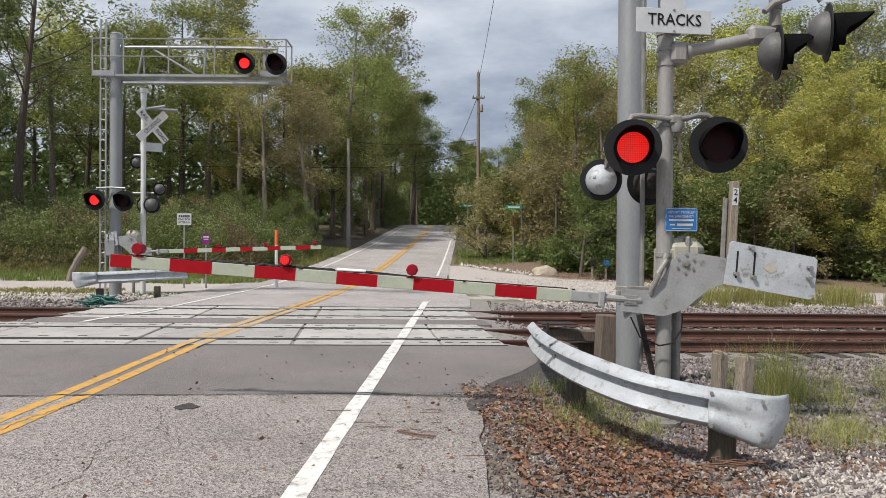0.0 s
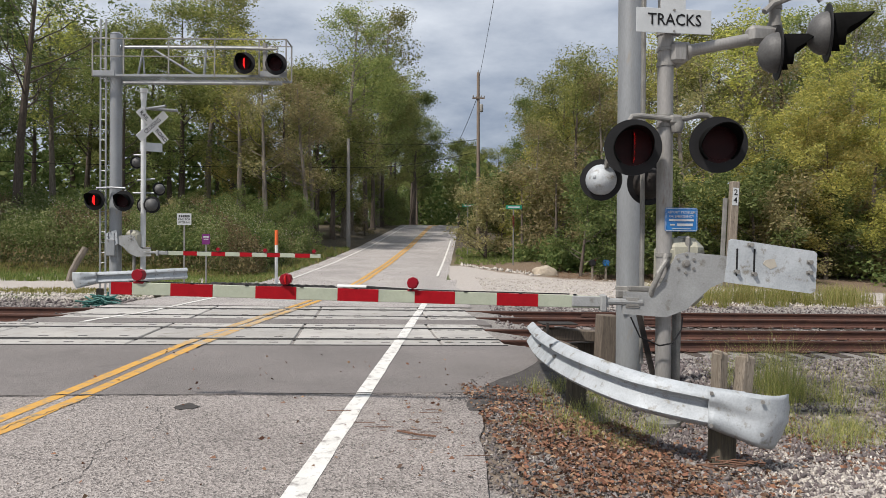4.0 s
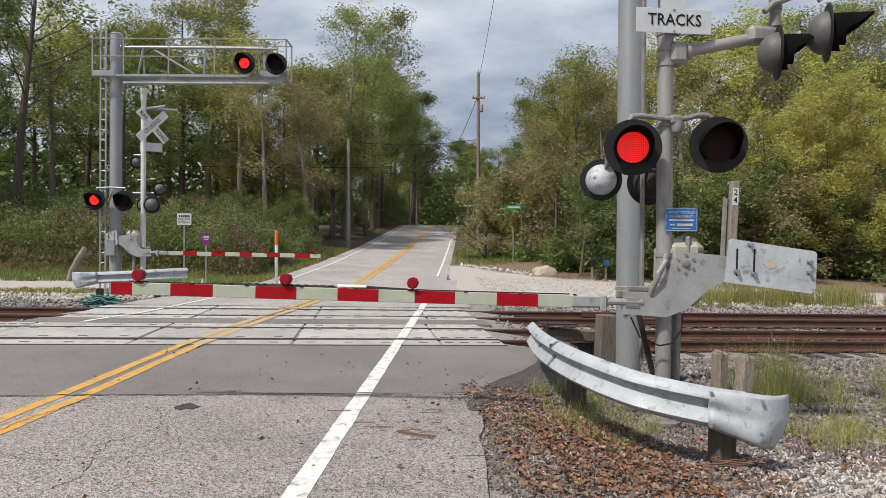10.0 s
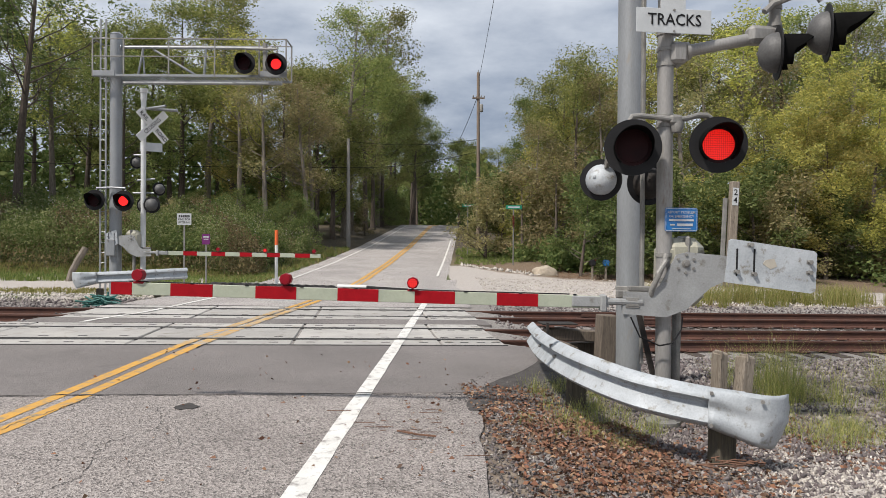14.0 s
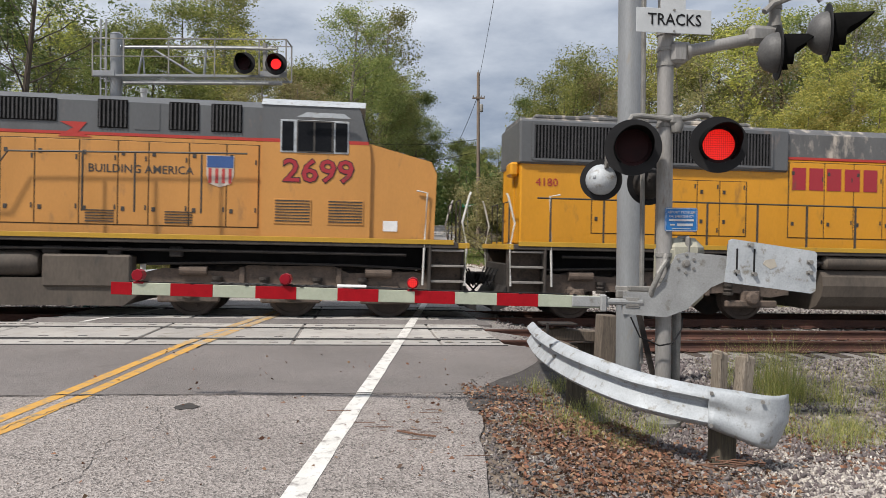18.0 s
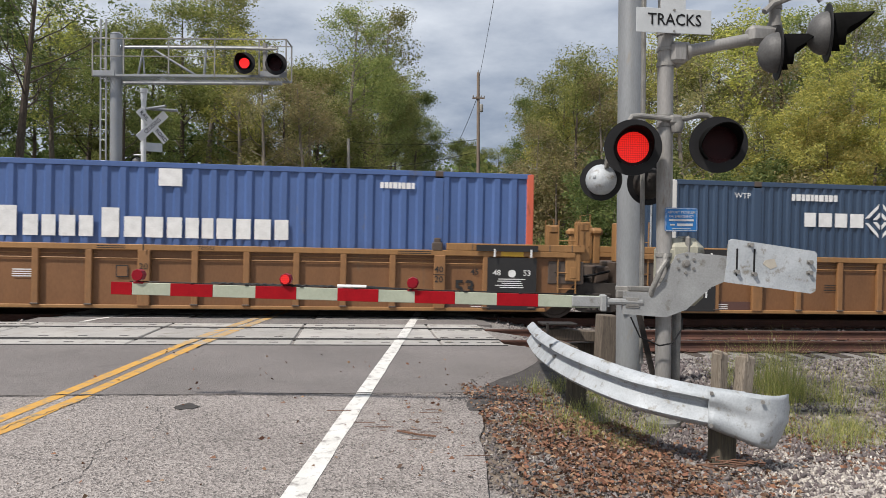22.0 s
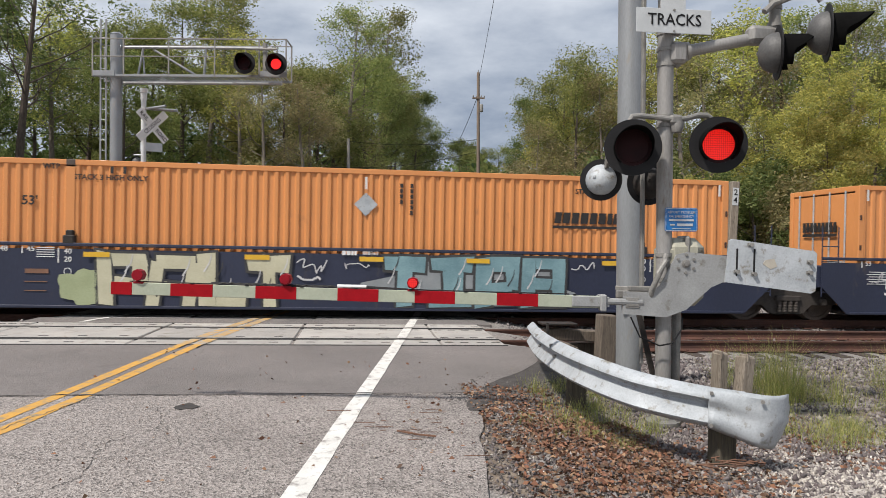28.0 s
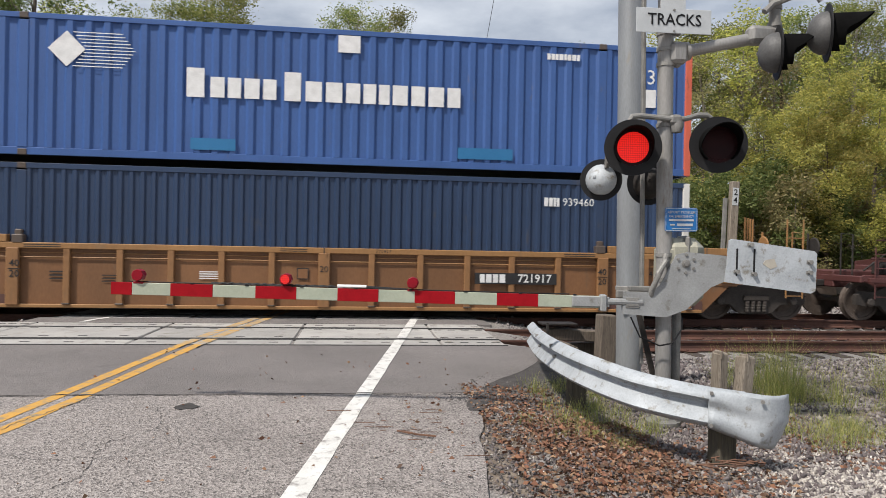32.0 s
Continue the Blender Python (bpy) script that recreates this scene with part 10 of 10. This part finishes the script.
        grille(L, 4.0, 5.7, 3.46, 4.10, vis * (hw + 0.02), vis, frame=UPGREY)
        part("panel_grey", Shape().box((4.95, vis * hw, 3.85), (2.1, 0.03, 0.9), 0.01), PEEL, L)
        doors(L, [-3.95, -3.05, -2.3, -1.55, -0.8, -0.05, 0.7, 1.4], 1.95, 3.70, vis * hw, vis, yel)
        doors(L, [-8.7, -7.0, -6.2, -5.65, -5.0], 1.95, 3.2, vis * hw, vis, yel)
        doors(L, [1.5, 2.2, 3.9, 5.2, 5.9], 1.95, 3.35, vis * hw, vis, yel)
        words(L, 5, -2.78, vis * hw + vis * 0.022, 3.32, 2.25, 0.52, NUMRED, 5)
        words(L, 7, -0.12, vis * hw + vis * 0.022, 3.32, 2.5, 0.52, NUMRED, 7)
        S = Shape().plate([(0.55, 3.46), (1.45, 3.46), (1.45, 3.52), (1.0, 3.84), (0.6, 3.84), (1.05, 3.52), (0.55, 3.52)], vis * (hw + 0.012) - 0.002, 0.004)
        part("lightning_mark", S, UPRED, L)
        part("rear_wall_door", Shape().box((-10.36, 0, 2.6), (0.03, 0.8, 1.8), 0.01), yel, L)
        part("rear_box", Shape().box((-10.45, vis * 0.55, 3.35), (0.2, 0.5, 0.32), 0.05), yel, L)
        write("4180", 0.26, NUMRED, L, -9.75, vis * hw + vis * 0.012, 3.05, tn)
        cab_rail = 5.9
        rear_x = -10.7
    else:
        hw = 1.0
        ax0, ax1 = (1.30, 6.5) if number == "2699" else (2.62, 6.45)
        yw = vis * 1.22
        aux = part("auxiliary_cab", Shape().box(((ax0 + ax1) / 2, 0, 2.70), (ax1 - ax0, 2.44 if number == "2699" else 2.84, 2.02), 0.02), yel, L, "yellow equipment cabin")
        if number != "2699":
            yw = vis * 1.42
        aw = abs(yw)
        part("auxiliary_band", Shape().box(((ax0 + ax1) / 2, 0, 3.735), (ax1 - ax0, 2 * aw + 0.01, 0.06)), UPRED, aux)
        part("auxiliary_top", Shape().plate([(-aw, 3.765), (aw, 3.765), (aw, 4.40), (aw - 0.25, 4.56), (-aw + 0.25, 4.56), (-aw, 4.40)], min(ax0, 0.3) if number == "2699" else 0.4, ax1 - (min(ax0, 0.3) if number == "2699" else 0.4), "yz"), UPGREY, L, "grey upper housing")
        hx0 = -3.9 if number == "2699" else -4.95
        hood = part("long_hood", Shape().box(((hx0 + ax0) / 2, 0, 2.70), (ax0 - hx0, 2 * hw, 2.02), 0.02), yel if number == "2699" else SOOTY, L, "yellow long hood")
        part("hood_band", Shape().box(((hx0 + ax0) / 2, 0, 3.735), (ax0 - hx0, 2 * hw + 0.012, 0.06)), UPRED, hood)
        top = 4.40 if number == "2699" else 4.24
        part("hood_top", Shape().plate([(-hw, 3.765), (hw, 3.765), (hw, top - 0.2), (0.8, top), (-0.8, top), (-hw, top - 0.2)], hx0, ax0 - hx0, "yz"), UPGREY, L, "grey hood top")
        part("exhaust_stack", Shape().lathe([(0.46, -0.1), (0.42, 0.05), (0.44, 0.26), (0.40, 0.28)], (-3.9 if number != "2699" else -2.3, 0, top), n=18).box((-0.2, 0.2, top + 0.03), (0.5, 0.5, 0.2), 0.04), STEELDARK, L)
        part("horn", Shape().tube((0.4, -0.1, top + 0.14), (0.9, -0.1, top + 0.14), 0.03, 0.09, 10).tube((0.3, 0.1, top + 0.14), (-0.2, 0.1, top + 0.14), 0.03, 0.08, 10).box((0.35, 0, top + 0.06), (0.1, 0.3, 0.12)), STEELDARK, L)
        # winged radiator
        rx0, rx1 = (-10.35, hx0) if number == "2699" else (-9.6, hx0)
        rad = part("radiator_cab", Shape().box(((rx0 + rx1) / 2, 0, 2.70), (rx1 - rx0, 2.36 if number != "2699" else 2.16, 2.02), 0.02), SOOTY2 if number == "2699" else SOOTY, L, "yellow radiator cabin")
        wcol = UPGREY if number == "2699" else WINGDK
        S = Shape().plate([(-1.08, 3.80), (1.08, 3.80), (1.56, 3.90), (1.56, 4.16), (1.05, 4.52), (-1.05, 4.52), (-1.56, 4.16), (-1.56, 3.90)] if number == "2699" else [(-1.18, 3.68), (1.18, 3.68), (1.50, 3.98), (1.50, 4.30), (1.0, 4.42), (-1.0, 4.42), (-1.50, 4.30), (-1.50, 3.98)], rx0 - 0.15, rx1 - rx0 + 0.15, "yz")
        wing = part("radiator_wing", S, wcol, L, "overhanging radiator wing")
        part("wing_edge", Shape().box(((rx0 + rx1) / 2 - 0.07, vis * (1.565 if number == "2699" else 1.505), 3.965), (rx1 - rx0 + 0.15, 0.012, 0.13)), yel if number == "2699" else GRILLE, wing)
        part("wing_band", Shape().box(((rx0 + rx1) / 2 - 0.07, vis * (1.567 if number == "2699" else 1.507), 4.06), (rx1 - rx0 + 0.15, 0.012, 0.06)), UPRED if number == "2699" else GRILLE, wing)
        for k in range(3):
            part("fan_hatch", Shape().box((rx0 + 1.0 + 2.0 * k, 0, 4.54), (1.7, 1.6, 0.05), 0.01), GRILLE if k != 1 else GALV, wing)
        if number == "2699":
            # mesh and bright plates on the sloping shoulder
            sl = math.atan2(0.36, 0.51)
            for a, b, m_ in ((rx0 + 0.5, rx0 + 3.3, GRILLE), (rx0 + 3.45, rx0 + 4.05, GALV), (rx0 + 4.15, rx0 + 5.4, GRILLE), (rx0 + 5.5, rx1 - 0.1, GALV)):
                S = Shape().box((0, 0, 0), (b - a, 0.46, 0.02), 0.004)
                S.moved(pose((a + b) / 2, vis * 1.305, 4.352, -vis * math.degrees(sl), 0, 0))
                part("shoulder_panel", S, m_, wing)
        yr = vis * (1.18 if number != "2699" else 1.08)
        if number == "2699":
            for k in range(4):
                grille(L, -9.80 + 1.16 * k, -8.72 + 1.16 * k, 3.24, 3.84, yr + vis * 0.01, vis, "dark radiator intake")
            part("door_seal", Shape().box((-7.18, yr + vis * 0.001, 2.48), (4.68, 0.008, 1.36)), GAPDK, L)
            for k in range(8):
                a, b = -9.52 + 0.583 * k, -9.52 + 0.583 * (k + 1)
                d = part("hood_door", Shape().box(((a + b) / 2, yr + vis * 0.006, 2.48), (b - a - 0.03, 0.014, 1.32), 0.005), SOOTY2, L)
                if k in (1, 2, 5, 6):
                    grille(d, a + 0.05, b - 0.05, 2.02, 2.80, yr + vis * 0.018, vis, n=7)
                    for zz in (1.90, 2.98):
                        part("latch", Shape().box(((a + b) / 2, yr + vis * 0.018, zz), (0.08, 0.012, 0.09), 0.003), HANDRAIL, d)
                else:
                    grille(d, a + 0.06, b - 0.06, 1.88, 2.42, yr + vis * 0.018, vis, n=7)
                    grille(d, a + 0.06, b - 0.06, 2.50, 3.08, yr + vis * 0.018, vis, n=7)
        else:
            for a, b in ((-7.62, -6.46), (-9.23, -7.75)):
                grille(L, a, b, 3.31, 3.73, yr + vis * 0.01, vis, "dark radiator intake")
            for a, b, spec in ((-6.04, -5.42, ((-5.96, -5.50, 2.0, 2.39), (-5.96, -5.50, 2.6, 2.99))), (-6.68, -6.06, ((-6.59, -6.13, 2.0, 2.41), (-6.59, -6.13, 2.6, 3.01))), (-7.24, -6.70, ((-7.18, -6.78, 2.07, 2.80),)),
                               (-7.99, -7.27, ((-7.88, -7.38, 1.90, 2.24),)), (-8.43, -8.01, ((-8.36, -8.04, 1.95, 2.95),)), (-8.83, -8.45, ((-8.75, -8.49, 2.11, 2.78),)), (-9.24, -8.85, ((-9.18, -8.91, 2.12, 2.79),))):
                d = part("hood_door", Shape().box(((a + b) / 2, yr + vis * 0.006, 2.46), (b - a - 0.02, 0.014, 1.28), 0.005), SOOTY, L)
                for g0, g1, z0, z1 in spec:
                    grille(d, g0, g1, z0, z1, yr + vis * 0.018, vis, n=max(4, int((g1 - g0) / 0.07)))
                part("latch", Shape().box(((a + b) / 2, yr + vis * 0.018, 1.88), (0.07, 0.012, 0.07), 0.003), HANDRAIL, d)
        doors(L, [rx1 - 1.35, rx1 - 0.75, rx1 - 0.08] if number == "2699" else [rx1 - 0.44, rx1 - 0.06], 1.95, 3.1, yr, vis, yel)
        if number == "2699":
            doors(L, [-3.75, -3.05, -2.35, -1.7, -1.0, -0.35, 0.3, 1.0], 1.90, 3.66, vis * hw, vis, yel)
            flag(L, -3.2, 0.35, 2.15, 3.86, vis * hw, vis, True)
            part("flag_staff", Shape().tube((0.05, vis * (hw + 0.03), 3.85), (0.62, vis * (hw + 0.03), 1.95), 0.018, n=6), FLAGWHITE, L)
            grille(L, 1.06, 2.40, 3.96, 4.42, vis * (aw + 0.008), vis)
            for a, b in ((3.19, 3.77), (4.58, 5.18), (5.42, 6.04)):
                grille(L, a, b, 3.86, 4.44, vis * (aw + 0.008), vis)
            rect(L, 4.15, vis * (aw + 0.008), 4.12, 0.5, 0.55, UPGREY)
            doors(L, [1.35, 2.0, 2.85, 3.6, 4.2, 5.0, 5.75, 6.4], 1.90, 3.60, yw, vis, yel)
            write("BUILDING AMERICA", 0.235, HANDRAIL, L, 4.05, yw + vis * 0.020, 3.03, tn, 0, 0.01, 0, 0.98)
            shield(L, 5.62, 3.04, 0.56, 0.66, yw + vis * 0.016, vis)
            for x in (3.35, 4.9):
                S = Shape()
                for q in range(5):
                    S.box((x - 0.1, yw + vis * 0.02, 1.96 + q * 0.055), (0.55, 0.012, 0.02))
                part("louvre", S, HANDRAIL, L)
            S = Shape().plate([(2.42, 3.66), (3.10, 3.66), (2.80, 3.74), (2.98, 3.96), (2.45, 3.96), (2.72, 3.84)], vis * (aw + 0.01) - 0.002, 0.004)
            part("lightning_mark", S, UPRED, L)
        else:
            doors(L, [-4.8, -4.1, -3.5, -2.9, -2.3, -1.7, -1.1, -0.5, 0.2, 0.9, 1.6, 2.3], 1.90, 3.66, vis * hw, vis, SOOTY)
            flag(L, -3.85, 0.25, 1.95, 3.85, vis * hw, vis, True)
            for a, b in ((2.9, 3.65), (3.8, 4.6)):
                grille(L, a, b, 4.0, 4.52, vis * (aw + 0.008), vis)
            grille(L, 1.5, 2.4, 3.9, 4.38, vis * (aw + 0.008), vis)
            doors(L, [2.7, 3.4, 4.1, 4.8, 5.5, 6.3], 1.80, 3.66, yw, vis, yel, False)
            write("BUILDING AMERICA", 0.235, HANDRAIL, L, 4.05, yw + vis * 0.020, 2.84, tn, 0, 0.01, 0, 0.98)
            shield(L, 5.65, 2.82, 0.52, 0.62, yw + vis * 0.016, vis)
            part("battery_box", Shape().box((0.75, vis * 1.20, 1.93), (1.35, 0.45, 0.44), 0.02), yel, L, "low yellow battery box")
            part("blower_duct", Shape().box((2.05, vis * 1.16, 2.56), (1.0, 0.60, 1.72), 0.14), SOOTY, L, "rounded yellow blower housing")
            part("flag_staff", Shape().tube((-0.20, vis * (hw + 0.03), 3.95), (0.42, vis * (hw + 0.03), 1.95), 0.018, n=6), FLAGWHITE, L)
            S = Shape().pipe([(2.7, vis * 1.52, 3.90), (2.75, vis * 1.52, 4.12), (4.5, vis * 1.52, 4.12), (6.4, vis * 1.52, 4.12)], 0.018, 6)
            for x in (2.9, 4.2, 5.5):
                S.box((x, vis * 1.50, 3.90), (0.03, 0.03, 0.46))
            part("cabin_rail", S, HANDRAIL, L)
            part("fan_cover", Shape().lathe([(0.24, 0), (0.22, 0.06), (0.1, 0.10), (0, 0.10)], (-7.65, yr + vis * 0.012, 2.62), (0, vis, 0), 18), SOOTY, L)
        rear_x = -10.75 if number == "2699" else -10.5
    # handrails
    front = 6.1 if style == "sd" else (1.5 if number == "2699" else 2.5)
    xs = []
    x = -9.8
    while x < front:
        xs.append(x)
        x += 1.19 if style == "sd" else 1.5
    for s in (vis, -vis):
        for x in xs:
            part("stanchion", Shape().box((x, s * 1.50, 2.16), (0.035, 0.05, 0.98), 0.006), HANDRAIL, L)
        S = Shape().pipe([(-10.1, s * 1.50, 2.66), (-9.8, s * 1.50, 2.66), (0, s * 1.50, 2.66), (xs[-1], s * 1.50, 2.66)] + ([(front - 0.5, s * 1.50, 2.70), (front - 0.2, s * 1.50, 3.28), (front - 0.1, s * 1.50, 3.32)] if style == "sd" else [(xs[-1] + 0.5, s * 1.5, 2.68), (xs[-1] + 0.9, s * 1.46, 3.3), (6.2, s * 1.46, 3.4)] if number == "2699" else [(xs[-1] + 0.6, s * 1.5, 2.66)]), 0.02, 6)
        part("handrail", S, HANDRAIL, L)
        if number == "2699":
            for x in (3.0, 4.0, 5.3):
                part("grab_bar", Shape().box((x, s * 1.47, 2.75), (0.035, 0.04, 1.2), 0.006), HANDRAIL, L)
    # ends
    for e, xx in ((1, 10.80), (-1, rear_x)):
        steps(L, xx, e)
        part("pilot", Shape().box((xx - e * 0.05, 0, 0.75), (0.12, 2.3, 0.95), 0.02).plate([(xx, 0.28), (xx + e * 0.25, 0.2), (xx + e * 0.25, 0.35), (xx, 0.75)] if e < 0 else [(xx, 0.75), (xx + 0.25, 0.35), (xx + 0.25, 0.2), (xx, 0.28)], -1.3, 2.6), STEELDARK, L, "steel pilot plate")
        coupler(L, xx + e * 0.30, e)
        part("end_platform", Shape().box((xx - e * 0.3, 0, 1.60), (0.7, 3.0, 0.12), 0.01), STRIPEY, L)
        for k in range(5):
            part("air_hose", Shape().pipe([(xx + e * 0.12, -0.9 + 0.4 * k, 1.1), (xx + e * 0.3, -0.9 + 0.4 * k, 0.7), (xx + e * 0.42, -0.86 + 0.4 * k, 0.95)], 0.022, 6), BLACK, L, "black air hose")
        for q in (-1, 1):
            part("end_rail", Shape().pipe([(xx - e * 0.1, q * 1.0, 1.65), (xx - e * 0.1, q * 1.0, 2.6), (xx - e * 0.1, q * 0.35, 2.6), (xx - e * 0.1, q * 0.35, 1.65)], 0.02, 6), HANDRAIL, L)
    return L


locomotive(146.6, 0, "sd", "4180", UPYEL, "yellow and grey diesel locomotive leading the train")
locomotive(124.2, 0, "ge", "2699", UPYEL2, "faded yellow diesel locomotive with painted flag")
locomotive(101.6, 180, "ge", "6834", UPYEL, "yellow diesel locomotive running cab to the rear, with painted flag")
# ---------------------------------------------------------------- what moves
def motions():
    """The train rolls through; the gates settle; the lamps flash in turn."""
    for ob, u, z, turn in MOVERS:
        walk(ob, [(t, pose(u + V * (t - T0), TRACK_FAR, z, 0, 0, turn)) for t in (0.0, 8.0, 16.0, 24.0, 32.0)])
    # wheels roll with the train
    turned = {ob.name for ob, u, z, turn in MOVERS if turn}
    for ob, x, r in WHEELS:
        turn = min(math.degrees(V / r) / 30, 88.0) * (-1 if ob.parent.name in turned else 1)
        walk(ob, [(k / 30, pose(x, 0, r, 0, turn * k, 0)) for k in range(961)])
    # gates come to rest
    for arm, z, sgn in GATES:
        steps_t = ((0.0, 2.75), (0.1, 2.1), (0.2, 1.4), (0.3, 0.55), (0.4, 0.08), (0.5, -0.05), (0.6, 0.0), (1.0, 0.0), (32.0, 0.0))
        walk(arm, [(t, pose(0, -0.02, z, 0, (a + 0.53 if sgn > 0 else a) * sgn, 0)) for t, a in steps_t])
    # lamps: left lamps light from 0.95 s on every 1.2347 s, the right ones half a period later
    period = 1.2347
    for panel, left, m, out in FLASHERS:
        rows = {}
        start = 0.95 - (0 if left else period / 2) - 2 * period
        for k in range(30):
            on = round((start + k * period + (0.02 if left else 0)) * 30)
            off = round((start + (k + 0.5) * period - 0.01) * 30)
            # the gate-arm lamps stay out for a while
            if out and out[0] * 30 <= on < out[1] * 30:
                continue
            rows.update({on - 1: 178, on: 89, on + 1: 0, off - 2: 0, off - 1: 89, off: 178})
        keys = sorted(rows)
        # state at the clip's start
        first = [k for k in keys if k <= 0]
        use = [(0, rows[first[-1]] if first else 178)] + [(k, rows[k]) for k in keys if 0 < k < 960]
        use.append((960, use[-1][1]))
        walk(panel, [(k / 30, m @ pose(0, 0, 0, 0, 0, a)) for k, a in use])


motions()
